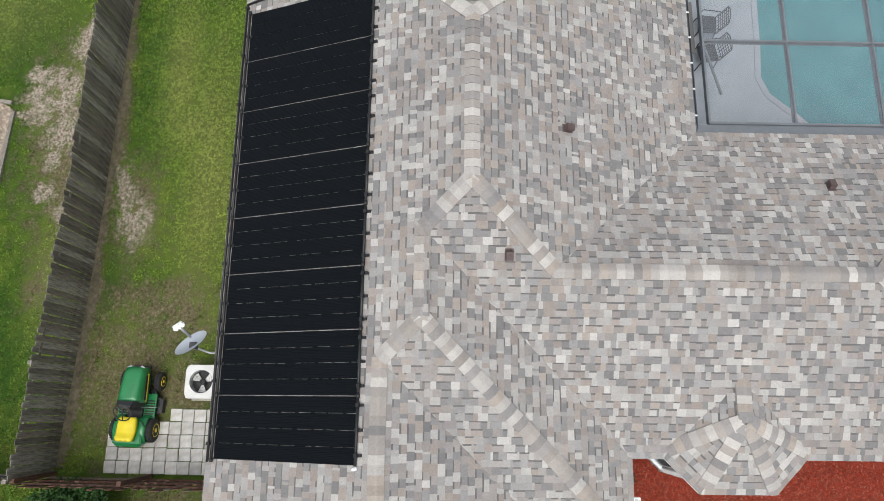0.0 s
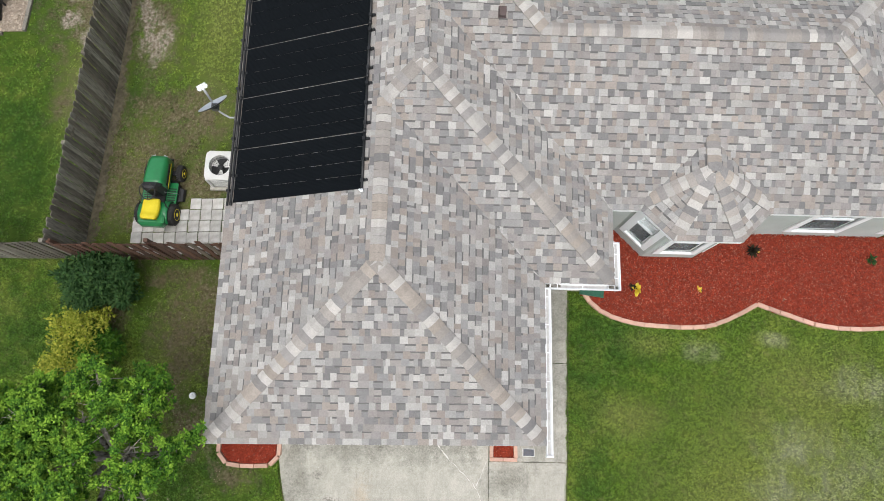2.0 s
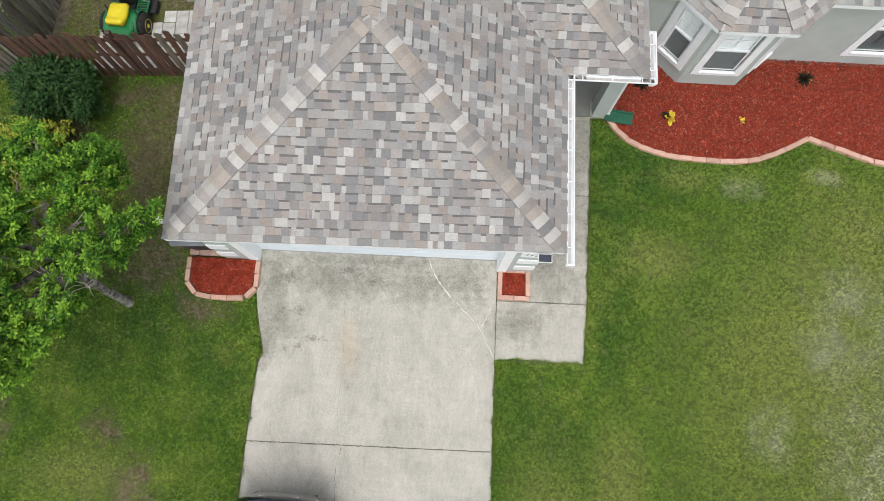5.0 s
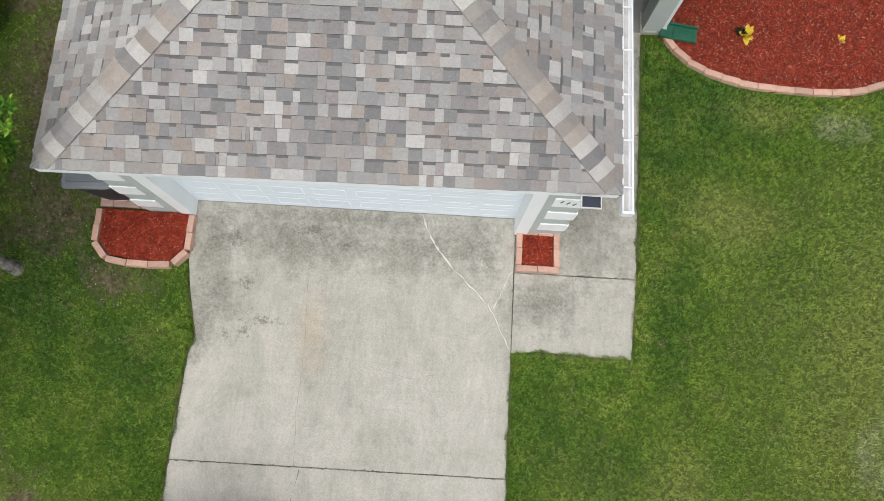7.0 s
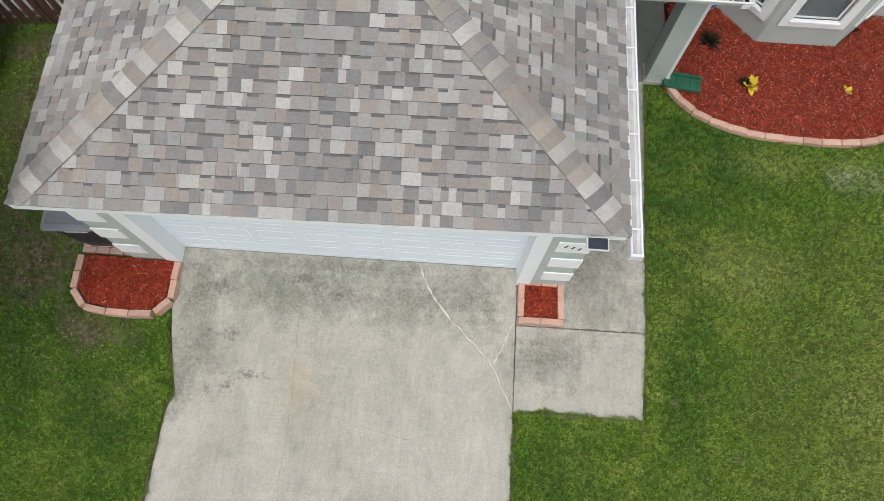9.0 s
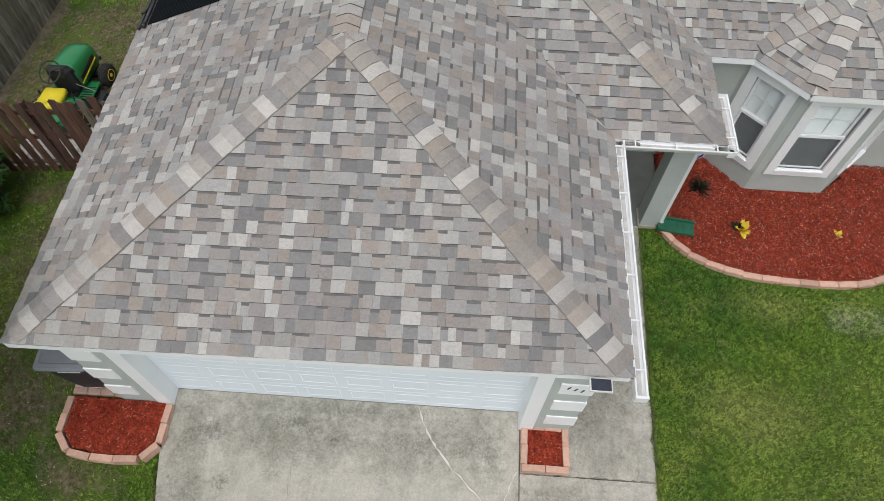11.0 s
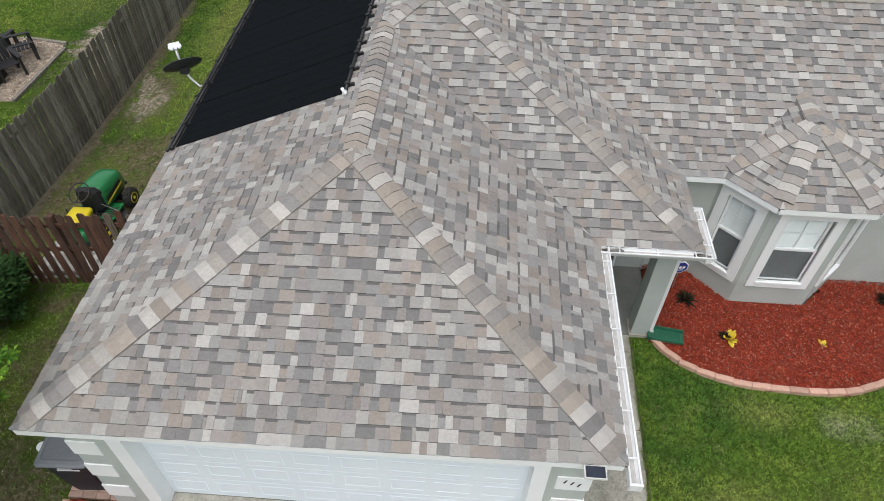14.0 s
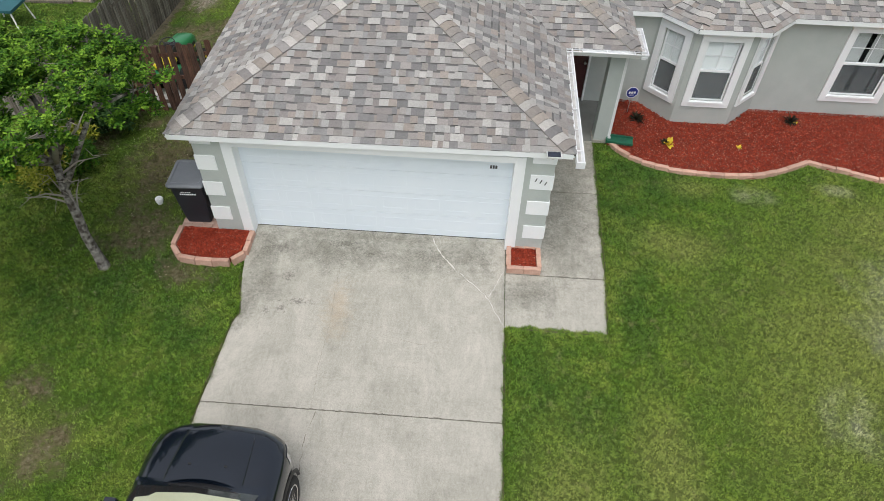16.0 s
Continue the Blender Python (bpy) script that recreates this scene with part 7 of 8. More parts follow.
# the car stands tall on its wheels
for child in car.children:
    if child.name.startswith("cabin"):
        child.matrix_basis = Matrix.Translation((0, 0, 1.34)) @ Matrix.Diagonal((1, 0.9, 0.8, 1)) @ Matrix.Translation((0, 0, -1.07)) @ child.matrix_basis
    elif not child.name.startswith("wheel"):
        child.matrix_basis = Matrix.Diagonal((1, 0.9, 1.25, 1)) @ child.matrix_basis

# ---- pool, screen cage and chairs behind the house ----
deck_slab = thing("pool_deck", "pale coated concrete pool deck", "patio", kind="structure")
bm = bmesh.new()
POOLP = [(9.75, 19.5), (9.62, 15.2), (9.55, 14.3), (9.75, 13.8), (10.15, 13.45), (10.35, 13.3), (10.75, 12.9), (12.2, 12.8), (13.4, 13.0), (13.8, 14.2), (13.8, 19.5)]
prism(bm, [(6.6, 11.25), (15.2, 11.25), (15.2, 21.0), (6.6, 21.0)], -0.3, -0.02)
part("slab", bm, POOL_DECK, deck_slab)
pool = thing("swimming_pool", "teal swimming pool with a curved end", "pool", kind="structure")
bm = bmesh.new()
prism(bm, POOLP, -0.05, -0.012)
part("water", bm, POOL, pool, "still teal water")
loop = POOLP + POOLP[:1]
for a, b in zip(loop, loop[1:]):
    bm = bmesh.new()
    sweep(bm, [(-0.06, -0.03), (0.10, -0.03), (0.10, 0.0), (-0.06, 0.0)], (*a, 0.0), (*b, 0.0))
    part("coping", bm, POOL_DECK, pool)
cage = thing("pool_cage", "grey aluminium screen cage over the pool", "screen enclosure")
CX, CY, CZ = [7.05, 9.0, 11.0, 13.0, 15.0], [11.85, 13.9, 15.95, 18.0, 20.5], 2.42


def cage_bar(p, q, w_=0.05, h_=0.10):
    bm = bmesh.new()
    sweep(bm, [(-w_ / 2, -h_), (w_ / 2, -h_), (w_ / 2, 0), (-w_ / 2, 0)], p, q)
    part("beam", bm, CAGE, cage)


for x in CX:
    cage_bar((x, CY[0], CZ), (x, CY[-1], CZ + 0.0), 0.05, 0.13)
for y in CY:
    cage_bar((CX[0], y, CZ + 0.01), (CX[-1], y, CZ + 0.01), 0.05, 0.13)
for x in CX:
    part("post", boxes((x - 0.03, x + 0.03, CY[-1] - 0.03, CY[-1] + 0.03, -0.02, CZ - 0.1)), CAGE, cage)
for y in CY[1:]:
    part("post", boxes((CX[-1] - 0.03, CX[-1] + 0.03, y - 0.03, y + 0.03, -0.02, CZ - 0.1)), CAGE, cage)
part("eave_flashing", boxes((CX[0] - 0.3, CX[-1], YB - 0.02, CY[0] - 0.028, CZ - 0.06, CZ - 0.045)), CAGE, cage, "grey flashing between the eave and the cage")
cage_bar((CX[0], CY[1], CZ - 0.02), (CX[0] + 0.75, CY[1] - 0.9, CZ - 0.9), 0.04, 0.05)
for x0, x1 in zip(CX, CX[1:]):
    for y0, y1 in zip(CY, CY[1:]):
        scr = part("screen", boxes((x0 + 0.025, x1 - 0.025, y0 + 0.025, y1 - 0.025, CZ - 0.02, CZ - 0.018)), SCREEN, cage)
        scr.visible_shadow = False


def patio_chair(m):
    c = thing("patio_chair", "dark metal patio chair with a lattice back by the pool", "chair", m, group="patio chairs")
    bm = boxes((-0.25, 0.25, -0.24, 0.24, 0.41, 0.43))
    part("seat", bm, PIPE, c, bevel=0.006)
    bm = bmesh.new()
    for i in range(6):
        tube(bm, [(-0.2 + i * 0.08, 0.25, 0.45), (-0.2 + i * 0.08, 0.36, 0.93)], 0.009, 5)
    for i in range(6):
        tube(bm, [(-0.25, 0.265 + i * 0.018, 0.52 + i * 0.08), (0.25, 0.265 + i * 0.018, 0.52 + i * 0.08)], 0.009, 5)
    tube(bm, [(-0.25, 0.24, 0.42), (-0.25, 0.36, 0.92), (-0.12, 0.375, 0.99), (0.12, 0.375, 0.99), (0.25, 0.36, 0.92), (0.25, 0.24, 0.42)], 0.015, 6)
    part("lattice_back", bm, PIPE, c)
    for sx in (-1, 1):
        for sy in (-1, 1):
            bm = bmesh.new()
            tube(bm, [(sx * 0.23, sy * 0.22, 0.42), (sx * 0.25, sy * 0.26, 0.0)], 0.014, 6)
            part("leg", bm, PIPE, c)
        bm = bmesh.new()
        tube(bm, [(sx * 0.26, 0.28, 0.65), (sx * 0.27, -0.18, 0.65), (sx * 0.26, -0.22, 0.43)], 0.014, 6)
        part("armrest", bm, PIPE, c)
    return c


ch = patio_chair(Matrix.Translation((8.05, 14.75, -0.02)) @ Matrix.Rotation(math.radians(-80), 4, "Z"))
copy_thing(ch, Matrix.Translation((8.1, 15.6, -0.02)) @ Matrix.Rotation(math.radians(-95), 4, "Z"))
table = thing("patio_table", "glass-topped patio table beside the chairs", "table", Matrix.Translation((7.15, 15.3, -0.02)))
part("tabletop", boxes((-0.45, 0.45, -0.75, 0.75, 0.70, 0.72)), surface("brown_table_top", (0.13, 0.12, 0.11), (0.17, 0.16, 0.15), 2, 60, 0.4), table, bevel=0.006)
for sx in (-1, 1):
    for sy in (-1, 1):
        bm = bmesh.new()
        tube(bm, [(sx * 0.4, sy * 0.68, 0.0), (sx * 0.38, sy * 0.64, 0.7)], 0.018, 6)
        part("leg", bm, PIPE, table)

# ---- the next yard ----
chipbed = thing("wood_chip_bed", "pale wood chip bed edged with timber in the next yard", "flower bed", kind="structure")
CB = [(-15.5, 10.5), (-11.05, 10.72), (-10.92, 13.55), (-11.4, 13.9), (-15.5, 14.2)]
bm = bmesh.new()
prism(bm, CB, -1.7, lambda x, y: gz(x, y) + 0.03)
part("chips", bm, WOODCHIP, chipbed)
chips("loose_chips", lambda x, y: inside(CB, x, y), -15.5, -10.9, 10.5, 14.2, 6000, lambda x, y: gz(x, y) + 0.035, PALE_CHIP, chipbed, 31, (0.07, 0.025))
for a, b in (((-11.0, 10.72), (-10.87, 13.5)), ((-14.2, 10.47), (-11.6, 10.62)), ((-12.3, 13.95), (-10.95, 13.75))):
    bm = bmesh.new()
    sweep(bm, [(-0.05, -0.05), (0.05, -0.05), (0.05, 0.08), (-0.05, 0.08)], (*a, gz(*a)), (*b, gz(*b)))
    part("timber_edge", bm, GREY_FENCE, chipbed)


def fire_chair(m, label):
    c = thing("garden_chair", label, "chair", m, group="black garden chairs")
    for i in range(5):
        part("seat_slat", boxes((-0.27, 0.27, -0.28 + i * 0.11, -0.19 + i * 0.11, 0.38 - i * 0.012, 0.40 - i * 0.012)), BLACK, c)
    for i in range(5):
        bm = bmesh.new()
        box(bm, -0.26 + i * 0.105, -0.17 + i * 0.105, -0.01, 0.01, 0.0, 0.62 - 0.05 * abs(i - 2), Matrix.Translation((0, 0.27, 0.34)) @ Matrix.Rotation(-0.35, 4, "X"))
        part("back_slat", bm, BLACK, c)
    for sx in (-1, 1):
        part("armrest", boxes((sx * 0.33 - 0.06, sx * 0.33 + 0.06, -0.32, 0.34, 0.55, 0.575)), BLACK, c)
        for y in (-0.28, 0.28):
            part("leg", boxes((sx * 0.31 - 0.03, sx * 0.31 + 0.03, y - 0.05, y + 0.05, 0.0, 0.55)), BLACK, c)
    return c


fc = fire_chair(Matrix.Translation((-11.75, 12.9, gz(-11.7, 12.9) + 0.03)) @ Matrix.Rotation(2.2, 4, "Z"), "black slatted garden chair on wood chips")
copy_thing(fc, Matrix.Translation((-12.6, 13.2, gz(-12.6, 13.2) + 0.03)) @ Matrix.Rotation(3.0, 4, "Z"))
copy_thing(fc, Matrix.Translation((-11.7, 11.95, gz(-11.7, 11.95) + 0.03)) @ Matrix.Rotation(0.9, 4, "Z"))
covered = thing("covered_grill", "grill under a black tarpaulin cover in the next yard", "grill", Matrix.Translation((-12.55, 11.4, gz(-12.5, 11.4) + 0.03)) @ Matrix.Rotation(0.15, 4, "Z"))
bm = bmesh.new()
grid_loft(bm, [rr(0.80, 0.55, 0.12, 0.0), rr(0.74, 0.50, 0.10, 0.45), rr(0.72, 0.47, 0.10, 0.85), rr(0.60, 0.36, 0.12, 1.02), rr(0.30, 0.18, 0.08, 1.06)], closed=True)
part("cover", bm, BLACK, covered, "black draped cover", smooth=True)
play = thing("play_table", "teal plastic play table with white legs in the next yard", "table", Matrix.Translation((-12.75, 9.0, gz(-12.75, 9.0))))
part("tabletop", boxes((-0.5, 0.5, -0.45, 0.45, 0.62, 0.70)), TEAL, play, bevel=0.02)
for sx in (-1, 1):
    for sy in (-1, 1):
        bm = bmesh.new()
        tube(bm, [(sx * 0.5, sy * 0.45, 0.0), (sx * 0.4, sy * 0.36, 0.62)], 0.025, 8)
        part("leg", bm, WHITE, play)


# ---- shingles: laminated tabs in courses; the joined rest first, single tabs of the nearest slope after ----
EXPO = 0.1515
WIDTHS = (0.045, 0.085, 0.105, 0.125, 0.145, 0.16, 0.185, 0.22)


def span(poly, v, d, p, t):
    """Where the level v up the slope crosses the face: lowest and highest place along the eave direction."""
    us = []
    n = len(poly)
    for i in range(n):
        a, b = poly[i], poly[(i + 1) % n]
        va = (a[0] - p[0]) * d[0] + (a[1] - p[1]) * d[1]
        vb = (b[0] - p[0]) * d[0] + (b[1] - p[1]) * d[1]
        if (va - v) * (vb - v) < 0:
            k = (v - va) / (vb - va)
            x, y = a[0] + (b[0] - a[0]) * k, a[1] + (b[1] - a[1]) * k
            us.append((x - p[0]) * t[0] + (y - p[1]) * t[1])
    return (min(us), max(us)) if len(us) >= 2 else None


def lay_courses(key, rng, singles):
    """Tabs of one face: corner heights taper from the butt edge up under the next course."""
    poly, d, p, s = FACES[key]
    t = (d[1], -d[0])
    c = 1 / math.sqrt(1 + s * s)
    dv = EXPO * c
    vs = [(q[0] - p[0]) * d[0] + (q[1] - p[1]) * d[1] for q in poly]
    v_end = max(vs)
    nrm = Vector((-d[0] * s * c, -d[1] * s * c, c))
    co, faces = ([], []), ([], [])
    dark, dfaces, butt, bfaces = [], [], [], []
    row = 0
    v0 = -0.018
    while v0 < v_end - 0.01:
        v1 = min(v0 + dv, v_end - 0.004)
        cuts = [v0] + sorted(q for q in set(round(a, 4) for a in vs) if v0 + 0.012 < q < v1 - 0.012) + [v1]
        lo_all = [span(poly, max(q, 0.002) + e, d, p, t) for a, b in zip(cuts, cuts[1:]) for q, e in ((a, 0.002), (b, -0.002))]
        lo_all = [q for q in lo_all if q]
        if lo_all:
            u, end = min(q[0] for q in lo_all) - rng.uniform(0, 0.2), max(q[1] for q in lo_all)
            tabs = []
            while u < end:
                w_ = rng.choice(WIDTHS[1:]) if rng.random() < 0.93 else WIDTHS[0]
                high = rng.random() < (0.36 if tabs and tabs[-1][2] > 0.01 else 0.78)
                tabs.append((u, w_, rng.choice((0.011, 0.014)) if high else rng.choice((0.003, 0.005))))
                u += w_
            for va, vb in zip(cuts, cuts[1:]):
                A, B = span(poly, max(va, 0.0) + 0.002, d, p, t), span(poly, vb - 0.002, d, p, t)
                if not A or not B:
                    continue
                for u0, w_, h in tabs:
                    a0, a1 = min(max(u0, A[0]), A[1]), min(max(u0 + w_, A[0]), A[1])
                    b0, b1 = min(max(u0, B[0]), B[1]), min(max(u0 + w_, B[0]), B[1])
                    if a1 - a0 < 0.004 and b1 - b0 < 0.004:
                        continue
                    if abs(b0 + b1 - a0 - a1) > 0.6:
                        b0, b1 = a0, a1
                    whole = len(cuts) == 2 and a1 - a0 > w_ - 0.001 and b1 - b0 > w_ - 0.001

                    def at(u, v, z):
                        return Vector((p[0] + t[0] * u + d[0] * v, p[1] + t[1] * u + d[1] * v, E + s * v)) + nrm * z

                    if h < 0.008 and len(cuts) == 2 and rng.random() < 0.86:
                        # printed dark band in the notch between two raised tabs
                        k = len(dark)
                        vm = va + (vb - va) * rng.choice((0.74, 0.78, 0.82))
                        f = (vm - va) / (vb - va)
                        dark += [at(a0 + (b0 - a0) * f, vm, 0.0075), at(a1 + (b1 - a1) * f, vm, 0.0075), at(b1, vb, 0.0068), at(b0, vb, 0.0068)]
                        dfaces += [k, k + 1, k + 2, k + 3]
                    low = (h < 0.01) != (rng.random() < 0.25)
                    if whole and singles is not None and len(singles) < 300 and 0.1 < va < 2.35 and w_ in WIDTHS and abs(p[0] + t[0] * u0) < 2.4:
                        singles.append((at(u0, va, 0.0), w_, h, low))
                        continue
                    k = len(co[low])
                    hb = 0.004
                    ht = h * (v1 - va) / (v1 - v0) + hb
                    hu = h * (v1 - vb) / (v1 - v0) + hb
                    co[low].extend([at(a0, va, ht), at(a1, va, ht), at(b1, vb, hu), at(b0, vb, hu), at(a0, va, 0.0), at(a1, va, 0.0), at(b1, vb, 0.0), at(b0, vb, 0.0)])
                    j = len(butt)
                    # The dark edge runs out past the butt as a painted course shadow.
                    reach_ = 0.002 + 0.2 * h
                    if h > 0.01 and a1 - a0 > 0.04:
                        a0, a1 = a0 + 0.003, a1 - 0.003
                    butt += [at(a0, va - reach_, 0.006), at(a1, va - reach_, 0.006), at(a1, va - 0.001, ht - 0.001), at(a0, va - 0.001, ht - 0.001)]
                    bfaces += [j, j + 1, j + 2, j + 3]
                    faces[low].extend([k, k + 1, k + 2, k + 3, k + 5, k + 6, k + 2, k + 1, k + 7, k + 4, k, k + 3])
        v0 += dv
        row += 1
    return co, faces, dark, dfaces, butt, bfaces


srng = random.Random(77)
singles = []
for key in FACES:
    co, faces, dark, dfaces, butt, bfaces = lay_courses(key, srng, singles if key == "garage_front" else None)
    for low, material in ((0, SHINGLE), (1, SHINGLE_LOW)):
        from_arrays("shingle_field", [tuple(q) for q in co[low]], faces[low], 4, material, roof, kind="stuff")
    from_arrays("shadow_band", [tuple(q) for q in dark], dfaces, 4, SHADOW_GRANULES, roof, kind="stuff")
    from_arrays("butt_edge", [tuple(q) for q in butt], bfaces, 4, ASPHALT_AND_SHADE, roof, kind="stuff")

# ridge and hip caps
CAPW = 0.15


def cap_mesh(k, length):
    """A cap shingle bent over a hip: k is the fall to each side."""
    bm = bmesh.new()
    prof = [(-CAPW, -CAPW * k + 0.0), (-0.07, -0.07 * k + 0.002), (-0.035, -0.035 * k + 0.003), (0.0, -0.012 * k), (0.035, -0.035 * k + 0.003), (0.07, -0.07 * k + 0.002), (CAPW, -CAPW * k)]
    rows = [[(x, 0.0, z + 0.032) for x, z in prof], [(x, length, z + 0.020) for x, z in prof], [(x, length, z + 0.0) for x, z in prof], [(x, 0.0, z + 0.012) for x, z in prof]]
    grid_loft(bm, rows[:2])
    nf = len(bm.faces)
    grid_loft(bm, [rows[3], rows[0]])
    bm.faces.ensure_lookup_table()
    # Cap butts take the same dark asphalt, lap shadow included in its colour.
    for f in bm.faces[nf:]:
        f.material_index = 1
    for s_ in (0, -1):
        vs = [bm.verts.new(r[s_]) for r in (rows[0], rows[1], rows[2], rows[3])]
        bm.faces.new(vs)
    return mesh_of(bm, [CAP, ASPHALT_AND_SHADE])


HIP, RIDGE = cap_mesh(S * r2, 0.20), cap_mesh(S, 0.20)
BAYCAP = cap_mesh(0.2, 0.20)


def cap_run(p0, p1, mesh, far=False):
    """Caps from the low end p0 to p1, lapped."""
    p0, p1 = Vector(p0), Vector(p1)
    p0 = p0 + (p1 - p0).normalized() * 0.15 if abs(p0.z - E) < 0.01 else p0
    d = p1 - p0
    n = max(1, round(d.length / 0.165))
    d.normalize()
    side = d.cross(Vector((0, 0, 1))).normalized()
    up = side.cross(d)
    m = Matrix([[side.x, d.x, up.x, 0], [side.y, d.y, up.y, 0], [side.z, d.z, up.z, 0], [0, 0, 0, 1]])
    ln = (p1 - p0).length / n
    places = [Matrix.Translation(p0 + d * (ln * i) + up * 0.012 + side * srng.uniform(-0.006, 0.006)) @ m @ Matrix.Rotation(srng.uniform(-0.02, 0.02), 4, "Z") for i in range(n)]
    if far:
        bm = bmesh.new()
        for q in places:
            k = len(bm.verts)
            bm.from_mesh(mesh)
            bm.verts.ensure_lookup_table()
            for v in bm.verts[k:]:
                v.co = q @ v.co
        ob = new("capping", mesh_of(bm, [CAP, ASPHALT_AND_SHADE]))
        ob.parent = roof
        tagged(ob, kind="stuff")
        return
    for q in places:
        ob = new("ridge_cap", mesh)
        ob.parent = roof
        ob.matrix_basis = q


def zw(x):
    return E + S * (x - XW)


ZR = E + S * (YR - YF)
HX = RM + PM - YR
cap_run((XW, YG, E), (RG, PG, zw(RG)), HIP)
cap_run((XG, YG2, E), (RG, PG, zw(RG)), HIP)
cap_run((RG, PG, zw(RG)), (RG, YP + RG - XW, zw(RG)), RIDGE)
cap_run((RG, YP + RG - XW, zw(RG)), (RP, PP, zw(RP)), HIP)
cap_run((XP, YP, E), (RP, PP, zw(RP)), HIP)
cap_run((RP, PP, zw(RP)), (RP, YF + RP - XW, zw(RP)), RIDGE)
cap_run((RP, YF + RP - XW, zw(RP)), (RM, PM, zw(RM)), HIP)
cap_run((HX, YR, ZR), (RM, PM, zw(RM)), HIP)
cap_run((RM, PM, zw(RM)), (RM, YMB, zw(RM)), RIDGE)
cap_run((XR - (YR - YF), YR, ZR), (HX, YR, ZR), RIDGE)
cap_run((XR, YF, E), (XR - (YR - YF), YR, ZR), HIP, True)
cap_run((XR, YB, E), (XR - (YR - YF), YR, ZR), HIP, True)
cap_run((XW, YBACK, E), (RM, YMB, zw(RM)), HIP, True)
cap_run((XM, YBACK, E), (RM, YMB, zw(RM)), HIP, True)
for q in (BX - BHW, BX + BHW):
    cap_run((q, BYF, E), (q + (BX - q) * 0.93, BYF + (BY - BYF) * 0.93, E + BR * 0.93), BAYCAP, True)
for q in (BL, BRT):
    cap_run((q + (BX - q) * 0.1, BYS + (BY - BYS) * 0.1, E + BR * 0.1), (q + (BX - q) * 0.93, BYS + (BY - BYS) * 0.93, E + BR * 0.93), BAYCAP, True)
cap_run((BX, YF + BR / S, E + BR), (BX, BY, E + BR), RIDGE)

# single tabs of the garage's front slope
tab_meshes = {}
for place_, w_, h, low in singles:
    if (w_, h, low) not in tab_meshes:
        bm = bmesh.new()
        e_ = 0.003 if h > 0.01 else 0.0
        vs = [bm.verts.new(q) for q in ((e_, 0, h + 0.004), (w_ - e_, 0, h + 0.004), (w_, EXPO, 0.004), (0, EXPO, 0.004), (0, -0.002 - 0.2 * h, 0.006), (w_, -0.002 - 0.2 * h, 0.006), (w_, EXPO, 0), (0, EXPO, 0))]
        for f in ((0, 1, 2, 3), (5, 6, 2, 1), (7, 4, 0, 3), (4, 5, 1, 0)):
            bm.faces.new([vs[i] for i in f])
        bm.faces.ensure_lookup_table()
        # Sloped front face: asphalt butt and painted shadow line in one.
        bm.faces[3].material_index = 1
        tab_meshes[w_, h, low] = mesh_of(bm, [SHINGLE_LOW if low else SHINGLE, ASPHALT_AND_SHADE])
    ob = new("shingle", tab_meshes[w_, h, low])
    ob.parent = roof
    ob.matrix_basis = Matrix.Translation(place_) @ Matrix.Rotation(SKEW, 4, "Z") @ Matrix.Rotation(math.atan(S), 4, "X")


# ---- turf: single blades as one loose mass ----
def turf(name, x0, x1, y0, y1, count, blocks, seed, length=0.047):
    rng = np.random.default_rng(seed)
    # blades stand in small tufts with gaps between
    tufts = count // 17
    pick = rng.integers(0, tufts, count)
    x = rng.uniform(x0, x1, tufts)[pick] + rng.normal(0, 0.019, count)
    y = rng.uniform(y0, y1, tufts)[pick] + rng.normal(0, 0.019, count)
    keep_edge = (x > x0) & (x < x1) & (y > y0) & (y < y1)
    keep = keep_edge.copy()
    ragged = 0.35 * np.sin(3.1 * x + 1.7 * y) + 0.3 * np.sin(7.3 * x - 5.1 * y + 1) + 0.3 * np.sin(13 * x + 11 * y) * np.sin(9 * y - 4 * x)
    for bx0, bx1, by0, by1 in blocks:
        keep &= ~((x > bx0) & (x < bx1) & (y > by0) & (y < by1))
    for bx, by, rx, ry in BARE:
        q = np.hypot((x - bx) / rx, (y - by) / ry) + ragged
        keep &= (q > 0.85) | (rng.random(count) < 0.3)
    for bx, by, rx, ry in SPARSE:
        q = np.hypot((x - bx) / rx, (y - by) / ry) + ragged
        keep &= (q > 1.0) | (rng.random(count) < 0.35)
    x, y = x[keep], y[keep]
    inb = np.array([inside(BED, a, b) for a, b in zip(x, y)]) if x1 > 4.7 else np.zeros(len(x), bool)
    x, y = x[~inb], y[~inb]
    n = len(x)
    z = np.array([gz(a, b) for a, b in zip(x, y)])
    a = rng.uniform(0, 2 * np.pi, n)
    lean = rng.uniform(0.3, 1.25, n)
    ln = length * rng.uniform(0.5, 1.3, n)
    wd = rng.uniform(0.004, 0.0105, n)
    dx, dy = np.cos(a), np.sin(a)
    p = np.zeros((n, 3, 3))
    p[:, 0] = np.stack([x - dy * wd, y + dx * wd, z], 1)
    p[:, 1] = np.stack([x + dy * wd, y - dx * wd, z], 1)
    p[:, 2] = np.stack([x + dx * ln * np.sin(lean), y + dy * ln * np.sin(lean), z + ln * np.cos(lean) + 0.004], 1)
    return from_arrays(name, p.reshape(-1, 3), np.arange(n * 3), 3, BLADE, label="short mown green grass", kind="stuff", category="grass")


turf("front_lawn_grass", 2.4, 14.0, -8.0, 3.2, 820000, [(2.3, 2.455, -16, 0), (2.4, 4.25, -2.02, 3.3), (4.2, 4.32, -0.9, 3.3), (4.28, 4.8, 3.2, 4.9)], 41)
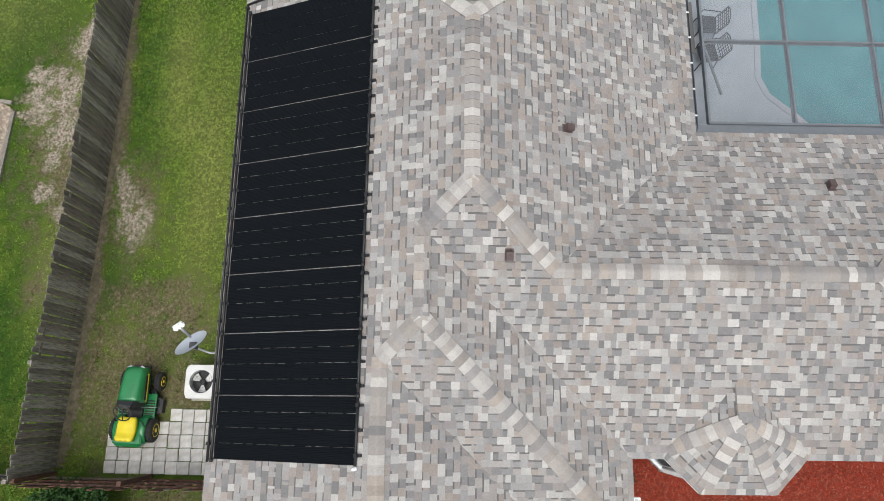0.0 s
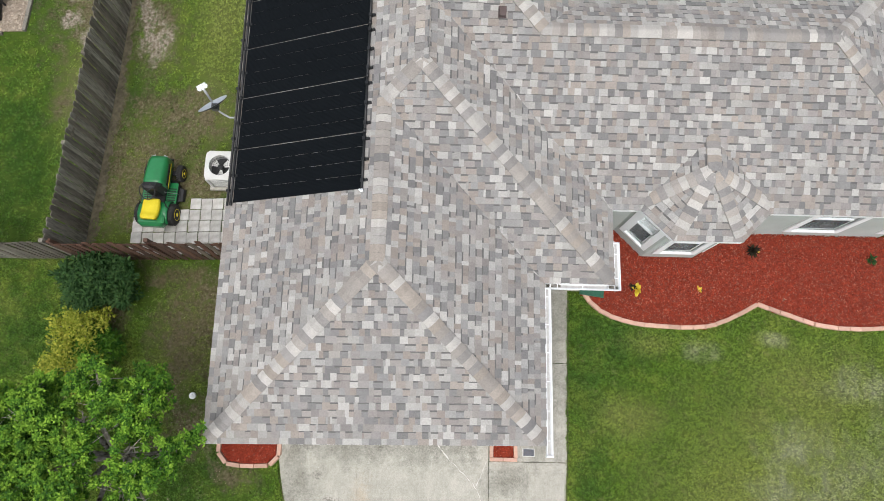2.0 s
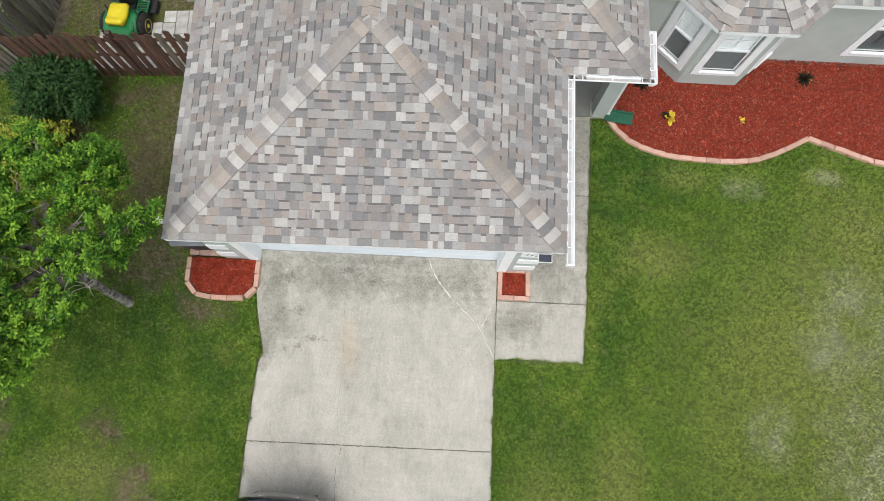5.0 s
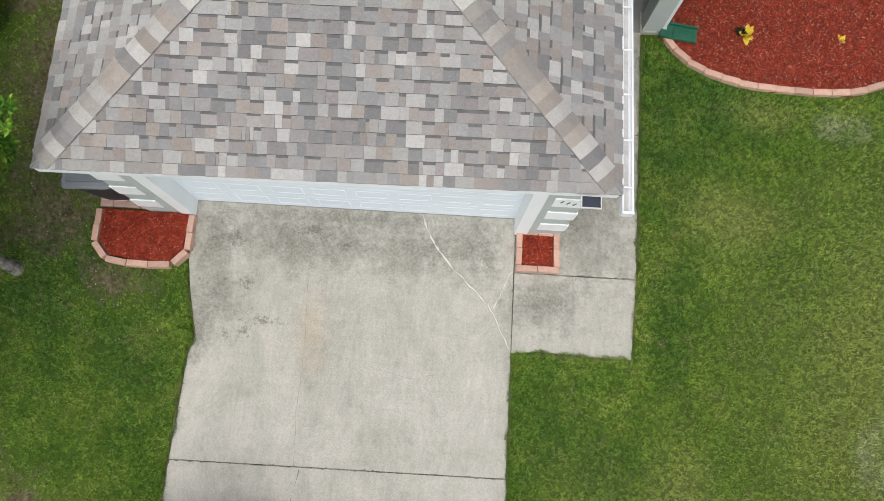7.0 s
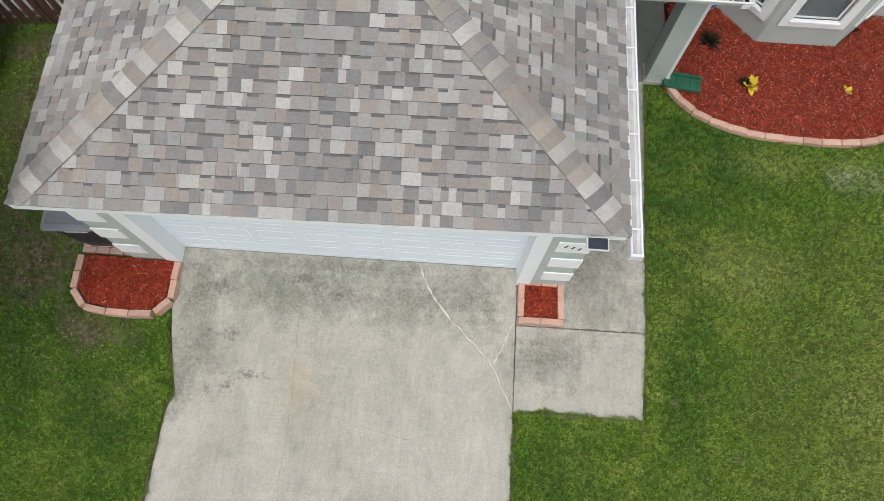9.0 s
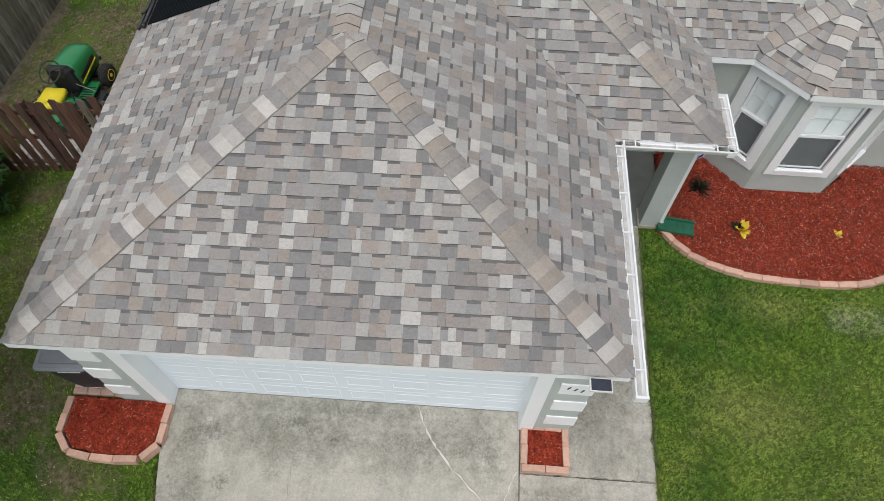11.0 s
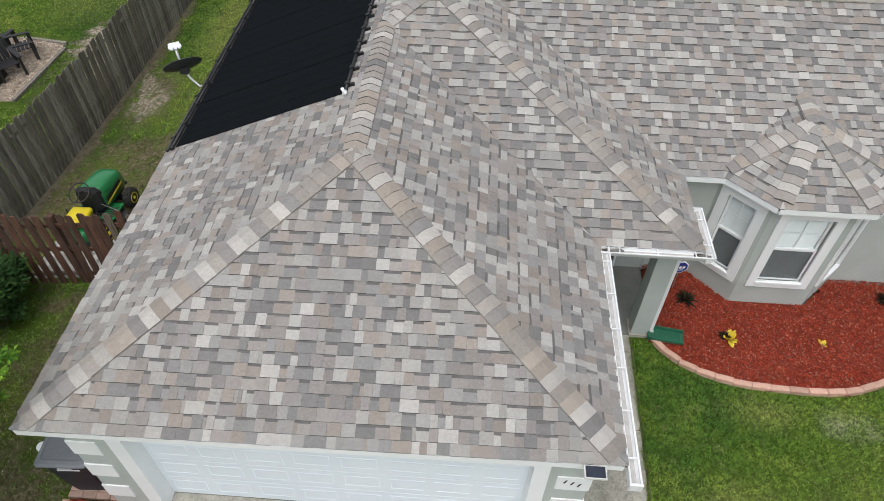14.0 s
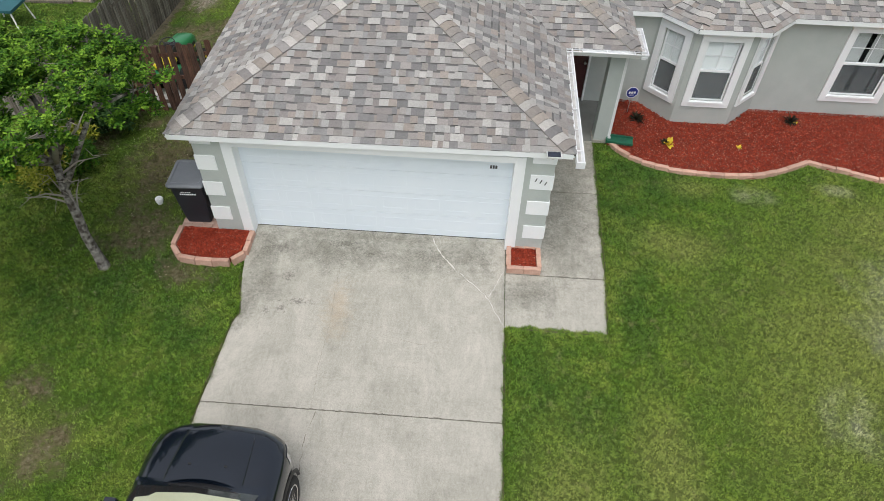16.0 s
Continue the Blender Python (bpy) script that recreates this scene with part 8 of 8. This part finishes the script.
turf("side_lawn_grass", -13.0, -2.2, -8.0, 3.85, 720000, [(-2.32, -2.1, -8, 0.2), (-2.42, -2.1, -8, -2.6), (-2.44, -2.1, -1.5, 0), (-3.92, -2.4, -0.98, 0.75), (-3.15, -2, -0.3, 4)], 42)
turf("back_lawn_grass", -7.9, -3.1, 3.98, 20.0, 330000, [(-6.78, -4.1, 4.0, 5.5), (-4.8, -3.7, 5.5, 6.6)], 43)
turf("neighbour_grass", -14.0, -8.05, 4.0, 20.0, 270000, [(-14.5, -10.9, 10.5, 14.2)], 44, 0.045)


def edge_turf(name, runs, seed):
    """A ragged fringe of longer blades along the slab edges; each run leans over the concrete to its left or right."""
    rng = np.random.default_rng(seed)
    tris = []
    for pts, per, over in runs:
        for (x0, y0), (x1, y1) in zip(pts, pts[1:]):
            ln = math.hypot(x1 - x0, y1 - y0)
            n = int(ln * per)
            f = rng.uniform(0, 1, n)
            tx, ty = (x1 - x0) / ln, (y1 - y0) / ln
            nx, ny = -ty * over, tx * over
            wave = 0.018 * np.sin(f * ln * 9 + seed) + 0.014 * np.sin(f * ln * 23)
            off = rng.normal(-0.022, 0.016, n) + wave
            x, y = x0 + (x1 - x0) * f + nx * off, y0 + (y1 - y0) * f + ny * off
            z = np.array([gz(a, b) for a, b in zip(x, y)])
            side = rng.normal(0, 0.6, n)
            lean, size = rng.uniform(0.2, 0.95, n), rng.uniform(0.05, 0.095, n)
            dx, dy = nx + tx * side, ny + ty * side
            m = np.hypot(dx, dy)
            dx, dy = dx / m, dy / m
            wd = rng.uniform(0.004, 0.008, n)
            tri = np.zeros((n, 3, 3))
            tri[:, 0] = np.stack([x - dy * wd, y + dx * wd, z], 1)
            tri[:, 1] = np.stack([x + dy * wd, y - dx * wd, z], 1)
            tri[:, 2] = np.stack([x + dx * size * np.sin(lean), y + dy * size * np.sin(lean), z + size * np.cos(lean)], 1)
            tris.append(tri.reshape(-1, 3))
    co = np.concatenate(tris)
    return from_arrays(name, co, np.arange(len(co)), 3, BLADE, label="ragged grass fringe along the concrete", kind="stuff", category="grass")


edge_turf("edge_grass", [([(2.47, -2.06), (2.475, -3.8), (2.49, -6.0), (2.51, -7.7)], 900, -1), ([(2.5, -2.035), (2.9, -2.0), (3.5, -2.03), (4.24, -2.04)], 1100, 1),
                         ([(4.255, -2.0), (4.31, -0.85), (4.35, 1.4), (4.39, 3.2)], 700, 1),
                         ([(-2.47, -1.1), (-2.41, -1.35), (-2.31, -1.8), (-2.23, -2.08), (-2.31, -2.35), (-2.34, -2.8), (-2.41, -3.8), (-2.44, -4.8), (-2.52, -6.2), (-2.57, -7.6)], 700, 1)], 47)


# fallen leaves and pale specks under the tree and on the slabs
def litter(name, label, spots, material, size, lift, seed):
    rng = np.random.default_rng(seed)
    pts = []
    for cx, cy, rx, ry, n in spots:
        for x, y in zip(rng.normal(cx, rx, n), rng.normal(cy, ry, n)):
            on_slab = -2.2 < x < 2.4 and y < 0
            z = (dz(x, y) if on_slab else gz(x, y)) + lift * (0.3 if on_slab else 1.0)
            a, s = rng.uniform(0, 2 * np.pi), size * rng.uniform(0.5, 1.2)
            c, q = np.cos(a) * s, np.sin(a) * s
            pts += [(x - c, y - q, z), (x + q * 0.4, y - c * 0.4, z + 0.004), (x + c, y + q, z + 0.002), (x - q * 0.4, y + c * 0.4, z + 0.004)]
    return from_arrays(name, pts, list(range(len(pts))), 4, material, label=label, kind="stuff", category="leaf litter")


litter("leaf_litter", "pale dry fallen leaves scattered under the tree", [(-3.6, -1.4, 0.6, 0.5, 45), (-4.6, 0.6, 0.7, 0.8, 110), (-5.3, 2.6, 0.8, 0.6, 60), (-4.6, -1.8, 0.7, 0.6, 60)], PALE_CHIP, 0.016, 0.045, 61)
litter("concrete_grit", "tiny pale specks of grit on the driveway", [(0.0, -1.2, 1.0, 0.6, 120), (0.4, -3.2, 0.9, 0.9, 70), (-0.2, -5.4, 0.9, 0.7, 60)], SEAL, 0.009, 0.012, 62)
